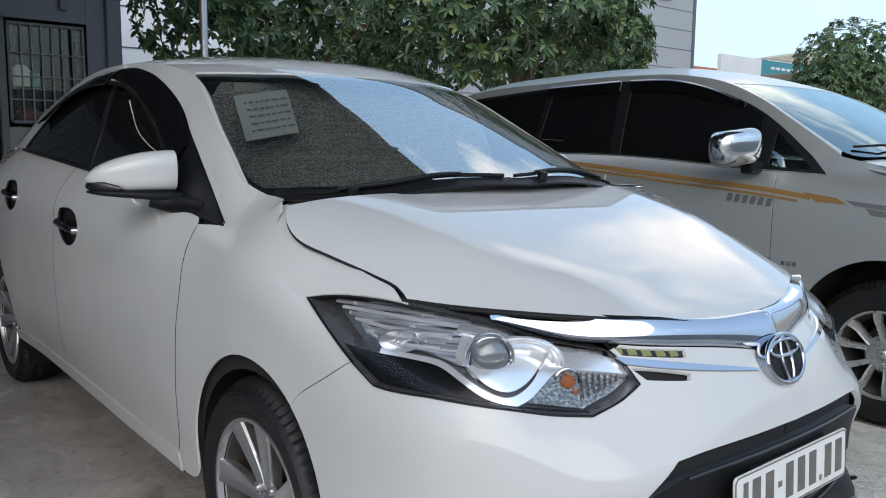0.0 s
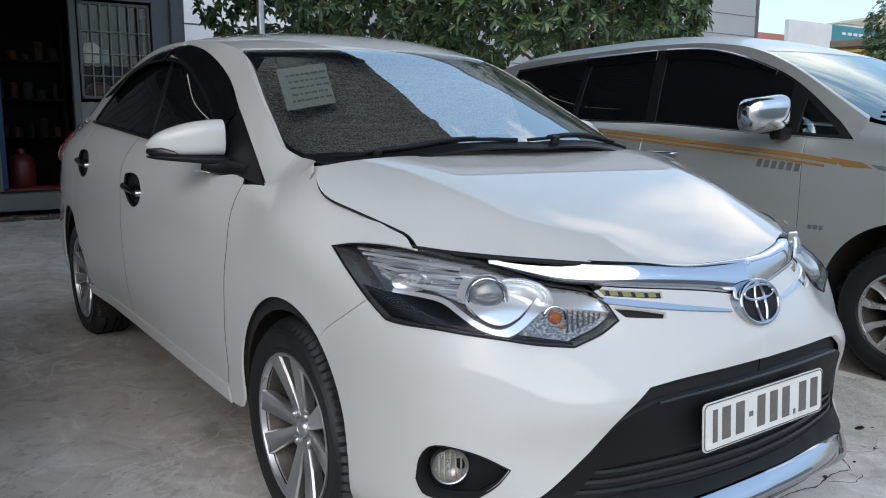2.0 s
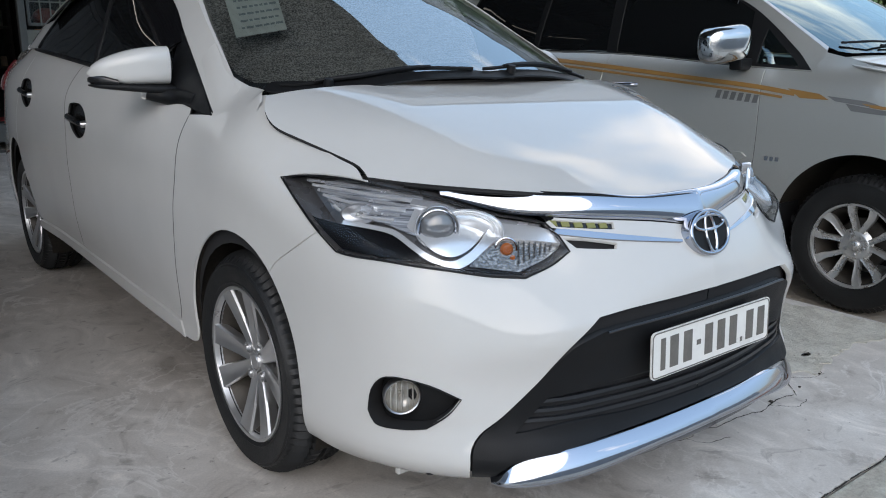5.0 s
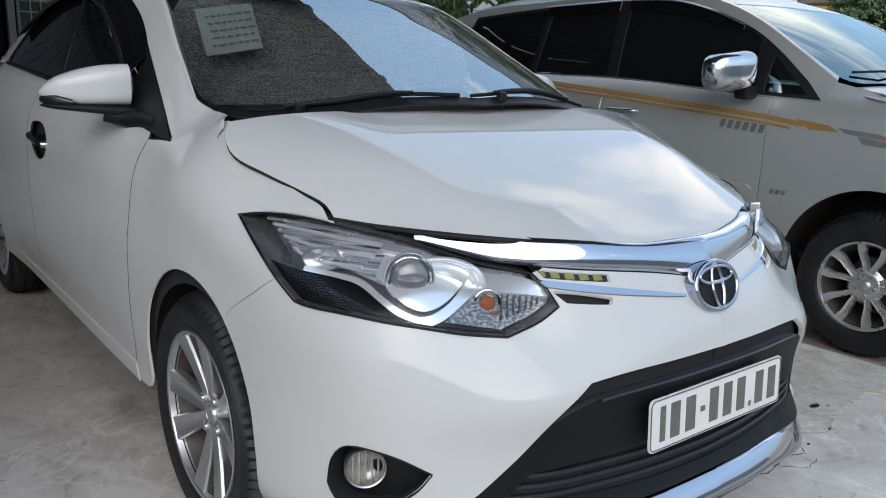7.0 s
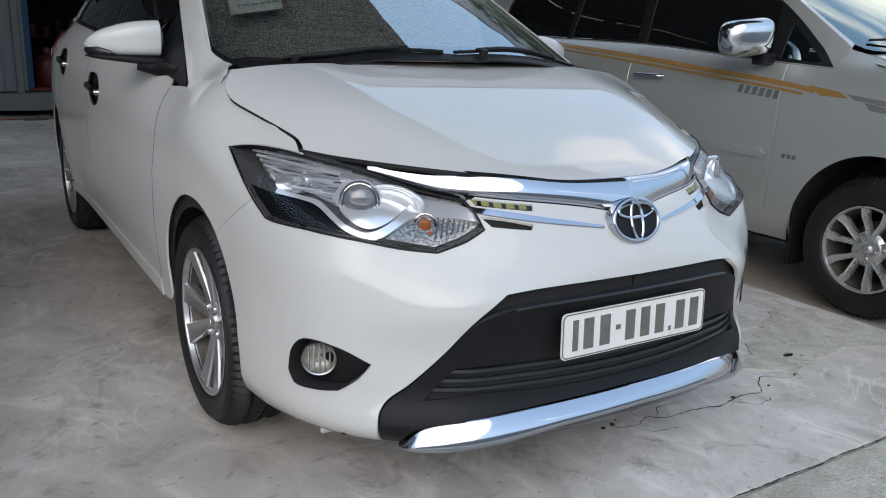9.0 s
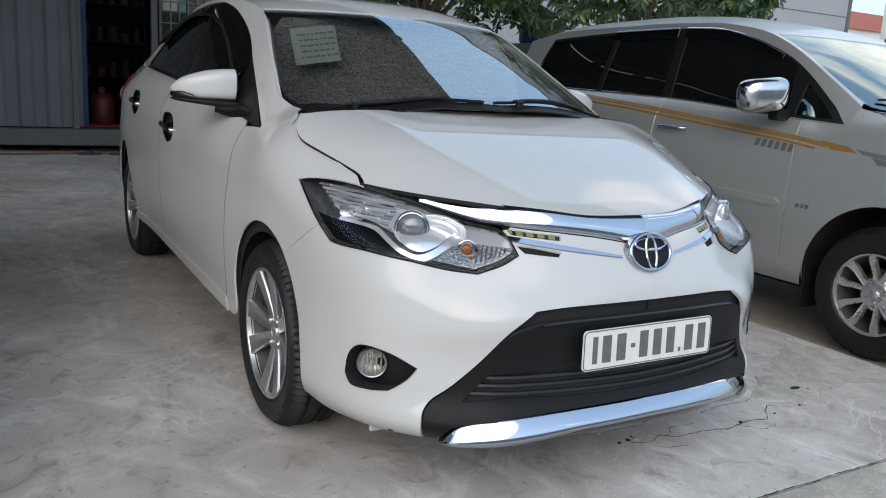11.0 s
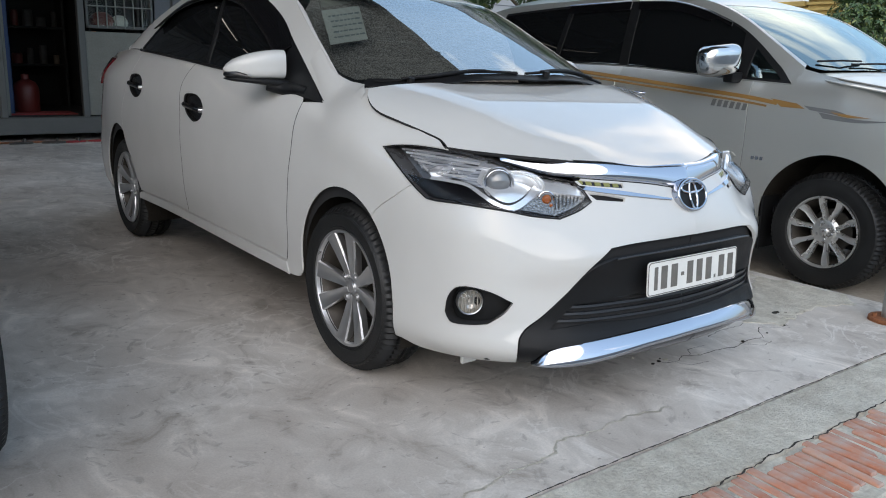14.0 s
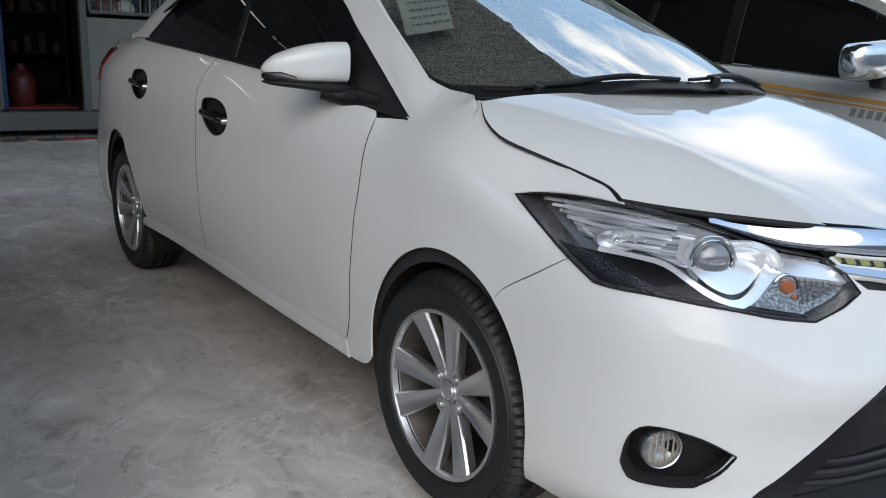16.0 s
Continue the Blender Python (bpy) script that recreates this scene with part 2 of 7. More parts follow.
_col = blend(CEMENT, .5, ramp(CEMENT, _a, (.40, (0.488, 0.450, 0.377)), (.60, (0.775, 0.722, 0.620))), ramp(CEMENT, _b, (.42, (0.431, 0.395, 0.329)), (.58, (0.800, 0.780, 0.692))))
wire(CEMENT, blend(CEMENT, .3, _col, ramp(CEMENT, _c, (.35, (0.244, 0.219, 0.170)), (.6, (0.688, 0.641, 0.546)))), "Base Color")
bump(CEMENT, blend(CEMENT, .5, _b, _c), .9, .03)
EARTH = worn("dusty_ground", (.42, .37, .31), .9, 0, .35, 1.1, 40, .4, 0, .02)
BRICK = mat("red_brick", (.45, .17, .10), .88)
_o = BRICK.node_tree.nodes.new("ShaderNodeObjectInfo")
_bc = ramp(BRICK, _o.outputs["Random"], (0, (.40, .155, .095)), (.5, (.50, .20, .12)), (1, (.55, .27, .18)))
wire(BRICK, blend(BRICK, ramp(BRICK, tex(BRICK, "Noise", 14, 6), (.42, 0.0), (.66, .75)), _bc, (.42, .38, .34)), "Base Color")
bump(BRICK, tex(BRICK, "Noise", 70, 5), .5, .006)
CRACK = mat("crack_dirt", (.035, .030, .024), .95)
STEEL_GREY = worn("container_paint", (.105, .112, .122), .55, .1, .25, 2.2, 40, .15)
STEEL_LIGHT = worn("frame_paint", (.088, .090, .086), .5, .1, .2, 3, 60, .1)
# near-black: the unlit room's gloom is put into the colour
INTERIOR = worn("gloom_black_interior", (.006, .0065, .007), .8, 0, .5, 1.5, 20, .1)
CREAM = worn("cream_panel", (.17, .17, .145), .6, 0, .3, 2.5, 60, .1)
VISOR_CLOTH = worn("pale_cloth", (.55, .60, .58), .9, 0, .12, 20, 200, .05)
RED_MAT = worn("red_floor_mat", (.28, .03, .03), .9, 0, .3, 6, 80, .3)
BLUE_PAINT = worn("blue_paint", (.014, .042, .12), .45, 0, .3, 4, 60, .1)
RED_PAINT = worn("red_plastic", (.12, .016, .012), .5, 0, .3, 5, 60, .05)
BARS = worn("grille_bar_paint", (.17, .18, .165), .55, .2, .2, 8, 90, .1)
POLE = worn("galvanised_steel", (.46, .47, .48), .38, .85, .18, 5, 80, .1)
RUST = worn("rusty_flange", (.26, .10, .045), .85, .2, .5, 14, 90, .4)
ROOF_SHEET = worn("roof_sheet_underside", (.10, .105, .11), .6, .3, .3, 2, 40, .1)
TUBE = mat("tube_light", (.9, .9, .9), .4, emit=(1, .97, .92, 2.6))
LEAF = mat("leaf", (.07, .12, .04), .42)
_o = LEAF.node_tree.nodes.new("ShaderNodeNewGeometry")
wire(LEAF, ramp(LEAF, _o.outputs["Random Per Island"], (0, (.022, .048, .017)), (.55, (.044, .088, .030)), (.86, (.085, .145, .048)), (1, (.18, .21, .065))), "Base Color")
LEAF.node_tree.nodes["Principled BSDF"].inputs["Subsurface Weight"].default_value = 0.0
BARK = worn("bark", (.16, .12, .085), .9, 0, .4, 7, 60, .6, 0, .02)
CLAD = worn("grey_cladding", (.34, .345, .35), .5, .2, .08, .8, 40, .03)
WHITE_WALL = worn("white_render", (.74, .745, .74), .8, 0, .08, 1.2, 40, .05)
YELLOW_WALL = worn("ochre_render", (.52, .36, .12), .85, 0, .25, 1.5, 30, .1)
TEAL = worn("teal_sign", (.03, .22, .27), .5, 0, .12, 1.2, 40, 0)
SIGN_WHITE = worn("white_sign", (.66, .67, .68), .6, 0, .12, 1.0, 30, 0)
ORANGE_BAG = worn("orange_plastic_bag", (.50, .17, .05), .5, 0, .3, 9, 60, .2)
SIGN_RED = worn("red_sign", (.45, .06, .05), .5, 0, .12, 2, 30, 0)
RED_ROOF = worn("dull_red_roof", (.42, .15, .11), .7, 0, .15, 1, 30, .1)
STONE_CAP = worn("brown_stone", (.20, .16, .12), .8, 0, .25, 2, 40, .1)
ROOF_TAN = worn("tan_roof", (.40, .36, .27), .7, 0, .15, 1, 30, .1)
SANDAL = worn("sandal_foam", (.06, .055, .05), .8, 0, .4, 20, 90, .2)


def thin_glass(name, tint, ior=1.5, rough=0.0, sheen=(1, 1, 1)):
    """A pane: sees through by its tint, mirrors by its angle."""
    m = bpy.data.materials.new(name)
    m.use_nodes = True
    nt = m.node_tree
    nt.nodes.clear()
    o, mx, tr, gl, fr = (nt.nodes.new("ShaderNode" + k) for k in ("OutputMaterial", "MixShader", "BsdfTransparent", "BsdfGlossy", "Fresnel"))
    tr.inputs["Color"].default_value = (*tint, 1)
    gl.inputs["Roughness"].default_value = rough
    gl.inputs["Color"].default_value = (*sheen, 1)
    fr.inputs["IOR"].default_value = ior
    nt.links.new(fr.outputs["Fac"], mx.inputs["Fac"])
    nt.links.new(tr.outputs["BSDF"], mx.inputs[1])
    nt.links.new(gl.outputs["BSDF"], mx.inputs[2])
    nt.links.new(mx.outputs["Shader"], o.inputs["Surface"])
    return m


WINDSCREEN = thin_glass("windscreen_glass", (.84, .96, 1.0), 5.2, 0.0, (.90, .97, 1.0))
CLEAR = thin_glass("clear_lens", (.96, .97, .98), 1.24)
CABIN_GLASS = thin_glass("green_tinted_glass", (.42, .60, .58), 3.0, 0.0, (.80, .97, 1.0))

PANE = thin_glass("dim_window_glass", (.92, .94, .90), 1.45, 0.0)

# ---- building helpers ----
from mathutils.geometry import delaunay_2d_cdt


def mesh_of(name, verts, faces, material, normals=None, smooth=True):
    me = bpy.data.meshes.new(name)
    me.from_pydata([tuple(map(float, v)) for v in verts], [], faces)
    me.materials.append(material)
    if smooth:
        me.polygons.foreach_set("use_smooth", [True] * len(me.polygons))
    if normals is not None:
        me.normals_split_custom_set_from_vertices([tuple(map(float, n)) for n in normals])
    me.update()
    return me


def put(name, me, parent=None, label=""):
    ob = new(name, me)
    ob.parent = parent
    if label:
        ob["label"] = label
    return ob


def part(name, bm, material, parent=None, label="", smooth=False):
    me = bpy.data.meshes.new(name)
    bmesh.ops.recalc_face_normals(bm, faces=bm.faces)
    bm.to_mesh(me)
    bm.free()
    me.materials.append(material)
    if smooth:
        me.polygons.foreach_set("use_smooth", [True] * len(me.polygons))
        me.set_sharp_from_angle(angle=radians(40))
    return put(name, me, parent, label)


def thing(name, at=(0, 0, 0)):
    ob = new(name)
    ob.location = at
    ob.empty_display_size = .1
    return ob


def box(lo, hi, r=0.0, seg=2, bm=None):
    bm = bm or bmesh.new()
    m = Matrix.LocRotScale([(a + b) / 2 for a, b in zip(lo, hi)], None, [abs(b - a) for a, b in zip(lo, hi)])
    g = bmesh.ops.create_cube(bm, size=1, matrix=m)
    if r:
        es = list({e for v in g["verts"] for e in v.link_edges})
        bmesh.ops.bevel(bm, geom=es, offset=r, segments=seg, affect="EDGES", profile=.6)
    return bm


def tube(pts, radius, n=10, bm=None, closed=False):
    """A round bar along points; radius may be a list."""
    bm = bm or bmesh.new()
    pts = [Vector(p) for p in pts]
    rad = radius if isinstance(radius, (list, tuple)) else [radius] * len(pts)
    rings, up = [], None
    for i, p in enumerate(pts):
        a, b = pts[i - 1 if i or closed else 0], pts[(i + 1) % len(pts) if closed or i < len(pts) - 1 else i]
        t = (b - a).normalized()
        if up is None:
            up = t.orthogonal().normalized()
        up = (up - t * up.dot(t)).normalized()
        s = t.cross(up)
        rings.append([bm.verts.new(p + rad[i] * (up * math.cos(2 * math.pi * k / n) + s * math.sin(2 * math.pi * k / n))) for k in range(n)])
    for i in range(len(rings) if closed else len(rings) - 1):
        a, b = rings[i], rings[(i + 1) % len(rings)]
        for k in range(n):
            bm.faces.new((a[k], a[(k + 1) % n], b[(k + 1) % n], b[k]))
    if not closed:
        bm.faces.new(rings[0][::-1])
        bm.faces.new(rings[-1])
    return bm


def lathe(profile, n=48, bm=None, m=None, close=False):
    """Turns (radius, along) pairs about the x axis."""
    bm = bm or bmesh.new()
    rings = []
    for r, x in profile:
        rings.append([bm.verts.new((x, r * math.cos(2 * math.pi * k / n), r * math.sin(2 * math.pi * k / n))) for k in range(n)] if r > 1e-6
                     else [bm.verts.new((x, 0, 0))])
    for a, b in zip(rings, rings[1:] + (rings[:1] if close else [])):
        for k in range(n):
            k2 = (k + 1) % n
            if len(a) > 1 and len(b) > 1:
                bm.faces.new((a[k], a[k2], b[k2], b[k]))
            elif len(a) > 1:
                bm.faces.new((a[k], a[k2], b[0]))
            elif len(b) > 1:
                bm.faces.new((a[0], b[k2], b[k]))
    if m is not None:
        bmesh.ops.transform(bm, matrix=m, verts=[v for r in rings for v in r])
    return bm


def aim(place, outward, up=(0, 0, 1)):
    """A pose whose x axis points outward."""
    x = Vector(outward).normalized()
    y = Vector(up).cross(x).normalized()
    z = x.cross(y)
    return Matrix.Translation(place) @ Matrix((x, y, z)).transposed().to_4x4()


def smooth_line(pts, step=.02, closed=False):
    """A curve through points, sampled finely."""
    pts = [np.array(p, float) for p in pts]
    if len(pts) < 3:
        n = max(1, int(np.linalg.norm(pts[1] - pts[0]) / step))
        return [pts[0] + (pts[1] - pts[0]) * k / n for k in range(n + 1)]
    out = []
    for i in range(len(pts) - 1):
        p0, p1, p2, p3 = pts[max(i - 1, 0)], pts[i], pts[i + 1], pts[min(i + 2, len(pts) - 1)]
        n = max(1, int(math.ceil(np.linalg.norm(p2 - p1) / step)))
        # centripetal spacing keeps uneven points from looping
        d1, d2, d3 = (max(1e-4, np.linalg.norm(b - a))**.5 for a, b in ((p0, p1), (p1, p2), (p2, p3)))
        m1 = (p2 - p1) if i == 0 else ((p1 - p0) / d1 - (p2 - p0) / (d1 + d2) + (p2 - p1) / d2) * d2
        m2 = (p2 - p1) if i == len(pts) - 2 else ((p2 - p1) / d2 - (p3 - p1) / (d2 + d3) + (p3 - p2) / d3) * d2
        for k in range(n):
            t = k / n
            out.append((2 * t**3 - 3 * t**2 + 1) * p1 + (t**3 - 2 * t**2 + t) * m1 + (3 * t**2 - 2 * t**3) * p2 + (t**3 - t**2) * m2)
    out.append(pts[-1])
    return out


def outline(*segments, step=.02):
    """One closed outline out of smooth pieces that meet in corners."""
    out = []
    for s in segments:
        for p in smooth_line(s, step):
            if not out or np.linalg.norm(p - out[-1]) > 1e-4:
                out.append(p)
    if np.linalg.norm(out[0] - out[-1]) < 1e-4:
        out.pop()
    return np.array(out)


def shrink(poly, gap):
    area = np.sum(poly[:, 0] * np.roll(poly[:, 1], -1) - np.roll(poly[:, 0], -1) * poly[:, 1])
    t = np.roll(poly, -1, 0) - np.roll(poly, 1, 0)
    t /= np.maximum(np.linalg.norm(t, axis=1), 1e-9)[:, None]
    n = np.stack([-t[:, 1], t[:, 0]], 1) * (1 if area > 0 else -1)
    return poly + n * gap


def inside_of(poly, pts):
    x, y = pts[:, 0], pts[:, 1]
    hit = np.zeros(len(pts), bool)
    a, b = poly, np.roll(poly, -1, 0)
    for (x1, y1), (x2, y2) in zip(a, b):
        c = (y1 > y) != (y2 > y)
        if y1 != y2:
            hit ^= c & (x < (x2 - x1) * (y - y1) / (y2 - y1) + x1)
    return hit


def edge_dist(poly, pts):
    best = np.full(len(pts), 9.0)
    for a, b in zip(poly, np.roll(poly, -1, 0)):
        d = b - a
        t = np.clip(((pts - a) @ d) / max(d @ d, 1e-12), 0, 1)
        best = np.minimum(best, np.linalg.norm(pts - a - t[:, None] * d, axis=1))
    return best


def panel_mesh(name, surf, poly, material, res=.03, holes=(), gap=.003, thick=.007, both=False, lift=0.0, flip=False, open_ends=(), centre=(0, 1.2, .6), edging=None):
    """A piece of a smooth surface inside an outline, with its edges turned in. both: joined with its mirror image. flip: the mirror image alone."""
    rings = [shrink(np.array(poly, float), gap)] + [shrink(np.array(h, float), -gap) for h in holes]
    if gap and open_ends:
        for r, o in zip(rings, [poly, *holes]):
            for k, p in enumerate(np.array(o, float)):
                if any(abs(p[0] - e) < 1e-4 for e in open_ends):
                    r[k, 0] = p[0]
    lo, hi = rings[0].min(0), rings[0].max(0)
    A, B = np.meshgrid(np.arange(lo[0] + res / 2, hi[0], res), np.arange(lo[1] + res / 2, hi[1], res), indexing="ij")
    grid = np.stack([A.ravel(), B.ravel()], 1)
    keep = inside_of(rings[0], grid) & (edge_dist(rings[0], grid) > res * .45)
    for h in rings[1:]:
        keep &= ~inside_of(h, grid) & (edge_dist(h, grid) > res * .45)
    pts, edges = [], []
    for r in rings:
        k = len(pts)
        pts += [Vector(p) for p in r]
        edges += [(k + i, k + (i + 1) % len(r)) for i in range(len(r))]
    nb = len(pts)
    pts += [Vector(p) for p in grid[keep]]
    v2, _, f2, orig, _, _ = delaunay_2d_cdt(pts, edges, [], 0, 1e-6)
    P = np.array([tuple(v) for v in v2])
    tri = np.array([f for f in f2 if len(f) == 3])
    c = P[tri].mean(1)
    ok = inside_of(rings[0], c)
    for h in rings[1:]:
        ok &= ~inside_of(h, c)
    tri = tri[ok]
    e = 2e-3

    def place(q):
        return surf(q[:, 0], q[:, 1], -lift)
    X = place(P)
    du = place(P + [e, 0]) - place(P - [e, 0])
    dv = place(P + [0, e]) - place(P - [0, e])
    N = np.cross(du, dv)
    N /= np.maximum(np.linalg.norm(N, axis=1), 1e-9)[:, None]
    # all one way: outward from the middle of the car
    if np.mean(np.sum(N * (X - np.array(centre)), 1)) < 0:
        N = -N
    fn = np.cross(X[tri[:, 1]] - X[tri[:, 0]], X[tri[:, 2]] - X[tri[:, 0]])
    wrong = np.sum(fn * N[tri[:, 0]], 1) < 0
    tri[wrong] = tri[wrong][:, ::-1]
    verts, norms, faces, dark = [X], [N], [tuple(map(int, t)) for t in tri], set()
    n0 = len(X)
    if thick:
        # edges used once are the border; they turn inwards
        count = {}
        for t in faces:
            for a, b in ((t[0], t[1]), (t[1], t[2]), (t[2], t[0])):
                count[(a, b)] = 1
        border = [(a, b) for a, b in count if (b, a) not in count and not any(abs(P[a, 0] - o) < 1e-4 and abs(P[b, 0] - o) < 1e-4 for o in open_ends)]
        for a, b in border:
            out = np.cross(X[b] - X[a], N[a])
            out = out / max(np.linalg.norm(out), 1e-9)
            q = np.array([X[a], X[b], X[b] - N[b] * thick, X[a] - N[a] * thick])
            k = n0
            if edging and edging(*P[a]):
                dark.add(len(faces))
            verts.append(q)
            nn = N[a] * .3 + out * .95
            norms.append(np.array([N[a] * .75 + out * .66, N[b] * .75 + out * .66, nn, nn]))
            faces.append((k, k + 3, k + 2, k + 1))
            n0 += 4
    V, NN = np.concatenate(verts), np.concatenate(norms)
    NN /= np.maximum(np.linalg.norm(NN, axis=1), 1e-9)[:, None]
    M = np.array([-1, 1, 1])
    if flip:
        V, NN, faces = V * M, NN * M, [f[::-1] for f in faces]
    if both:
        k = len(V)
        dark |= {i + len(faces) for i in dark}
        faces = faces + [tuple(i + k for i in f[::-1]) for f in faces]
        V, NN = np.concatenate([V, V * M]), np.concatenate([NN, NN * M])
    me = mesh_of(name, V, faces, material, NN)
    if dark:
        # these edges are coloured near-black to stand in for shade in the joint
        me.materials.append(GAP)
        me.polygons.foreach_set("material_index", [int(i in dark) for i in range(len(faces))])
    return me


def panel(name, surf, poly, material, parent, label="", **kw):
    return put(name, panel_mesh(name, surf, poly, material, **kw), parent, label)
# ---- shapes of the sedan's skin: plan outline, height profiles, hood, cabin ----
def spline(xs, ys):
    """A smooth curve through points that does not overshoot (monotone Hermite)."""
    xs, ys = np.array(xs, float), np.array(ys, float)
    h, dl = np.diff(xs), np.diff(ys) / np.diff(xs)
    m = np.zeros_like(ys)
    m[0], m[-1] = dl[0], dl[-1]
    for i in range(1, len(xs) - 1):
        if dl[i - 1] * dl[i] > 0:
            w1, w2 = 2 * h[i] + h[i - 1], h[i] + 2 * h[i - 1]
            m[i] = (w1 + w2) / (w1 / dl[i - 1] + w2 / dl[i])

    def f(x):
        x = np.clip(np.asarray(x, float), xs[0], xs[-1])
        i = np.clip(np.searchsorted(xs, x, side="right") - 1, 0, len(h) - 1)
        t = (x - xs[i]) / h[i]
        return ((2 * t**3 - 3 * t**2 + 1) * ys[i] + (t**3 - 2 * t**2 + t) * h[i] * m[i]
                + (3 * t**2 - 2 * t**3) * ys[i + 1] + (t**3 - t**2) * h[i] * m[i + 1])
    return f


def through_points(xs, ys):
    """A smooth curve through points (cubic with averaged slopes)."""
    xs, ys = np.array(xs, float), np.array(ys, float)
    h, dl = np.diff(xs), np.diff(ys) / np.diff(xs)
    m = np.concatenate([[dl[0]], (dl[:-1] * h[1:] + dl[1:] * h[:-1]) / (h[1:] + h[:-1]), [dl[-1]]])

    def f(x):
        x = np.clip(np.asarray(x, float), xs[0], xs[-1])
        i = np.clip(np.searchsorted(xs, x, side="right") - 1, 0, len(h) - 1)
        t = (x - xs[i]) / h[i]
        return ((2 * t**3 - 3 * t**2 + 1) * ys[i] + (t**3 - 2 * t**2 + t) * h[i] * m[i]
                + (3 * t**2 - 2 * t**3) * ys[i + 1] + (t**3 - t**2) * h[i] * m[i + 1])
    return f


PLAN_X = [0, .15, .30, .45, .58, .68, .745, .785, .81, .83, .842, .85, .852, .85, .845, .835, .815, .77, .68, .5, .25, 0]
PLAN_Y = [-.872, -.866, -.846, -.806, -.738, -.640, -.52, -.38, -.2, 0, .25, .6, 1.2, 1.8, 2.3, 2.6, 2.9, 3.2, 3.4, 3.5, 3.535, 3.54]
PLAN_U = np.concatenate([[0], np.cumsum(np.hypot(np.diff(PLAN_X), np.diff(PLAN_Y)))])
plan_x, plan_y = through_points(PLAN_U, PLAN_X), through_points(PLAN_U, PLAN_Y)
SIDE, STATION_U = [], []


def station(k, *dz):
    STATION_U.append(PLAN_U[k])
    SIDE.append(dz)


# how far the skin lies inside the outline, and at what height, from the sill up to the hood or belt line
station(0, (.10, .17), (.005, .215), (.02, .33), (.025, .45), (.008, .56), (.025, .64), (.06, .71), (.125, .775))
station(2, (.10, .17), (.008, .215), (.02, .33), (.022, .45), (.006, .56), (.035, .635), (.07, .70), (.125, .775))
station(3, (.11, .17), (.012, .215), (.015, .33), (.01, .45), (.0, .55), (.06, .63), (.11, .70), (.20, .785))
station(4, (.10, .17), (.015, .215), (.025, .33), (.03, .42), (.02, .52), (.052, .62), (.12, .71), (.25, .79))
station(5, (.09, .17), (.02, .215), (.0, .33), (.0, .43), (.0, .52), (.012, .62), (.06, .72), (.20, .80))
station(6, (.08, .17), (.02, .215), (.0, .33), (.0, .43), (.0, .53), (.004, .63), (.04, .72), (.14, .815))
station(7, (.06, .17), (.02, .22), (0, .33), (0, .43), (0, .53), (.005, .64), (.03, .743), (.12, .845))
station(8, (.05, .17), (.02, .22), (.005, .33), (.005, .43), (.003, .55), (.006, .66), (.034, .815), (.13, .90))
station(9, (.05, .17), (.02, .22), (.0, .33), (0, .45), (0, .58), (.005, .72), (.032, .882), (.13, .985))
station(10, (.05, .17), (.03, .23), (.02, .33), (.008, .45), (0, .58), (.003, .72), (.06, .91), (.15, .995))
station(11, (.06, .17), (.04, .23), (.03, .33), (.008, .45), (0, .58), (.0, .72), (.028, .885), (.10, .985))
station(12, (.06, .17), (.045, .23), (.03, .33), (.008, .45), (0, .58), (.0, .75), (.028, .92), (.10, 1.03))
station(13, (.06, .17), (.045, .23), (.03, .33), (.008, .45), (0, .58), (.0, .77), (.03, .95), (.105, 1.068))
station(14, (.06, .17), (.03, .24), (.015, .33), (0, .45), (-.005, .58), (.0, .79), (.03, .965), (.115, 1.095))
station(15, (.06, .17), (.03, .24), (.01, .33), (0, .45), (-.005, .58), (.0, .80), (.03, .97), (.13, 1.11))
station(16, (.07, .18), (.03, .25), (.01, .34), (0, .46), (0, .60), (.01, .80), (.04, .97), (.15, 1.11))
station(17, (.08, .19), (.03, .25), (.01, .34), (0, .48), (.01, .62), (.03, .80), (.06, .97), (.15, 1.10))
station(18, (.09, .20), (.02, .26), (.0, .35), (0, .50), (.02, .62), (.05, .78), (.07, .95), (.13, 1.075))
station(21, (.10, .20), (.02, .26), (.0, .35), (0, .50), (.02, .62), (.06, .78), (.08, .95), (.13, 1.07))
_D = [spline(STATION_U, [s[k][0] for s in SIDE]) for k in range(8)]
_Z = [spline(STATION_U, [s[k][1] for s in SIDE]) for k in range(8)]
SKIN_U = np.linspace(0, PLAN_U[-1], 420)
SKIN_Z = np.linspace(.17, 1.13, 193)
_dk = np.array([f(SKIN_U) for f in _D]).T
_zk = np.array([f(SKIN_U) for f in _Z]).T
SKIN_D = np.array([through_points(z, d)(SKIN_Z) + 2.2 * np.maximum(SKIN_Z - z[-1], 0) for z, d in zip(_zk, _dk)])
for _ in range(26):  # soften the joins between the profiles
    SKIN_D[1:-1] = (SKIN_D[:-2] + 2 * SKIN_D[1:-1] + SKIN_D[2:]) / 4
for _ in range(8):
    SKIN_D[:, 1:-1] = (SKIN_D[:, :-2] + 2 * SKIN_D[:, 1:-1] + SKIN_D[:, 2:]) / 4


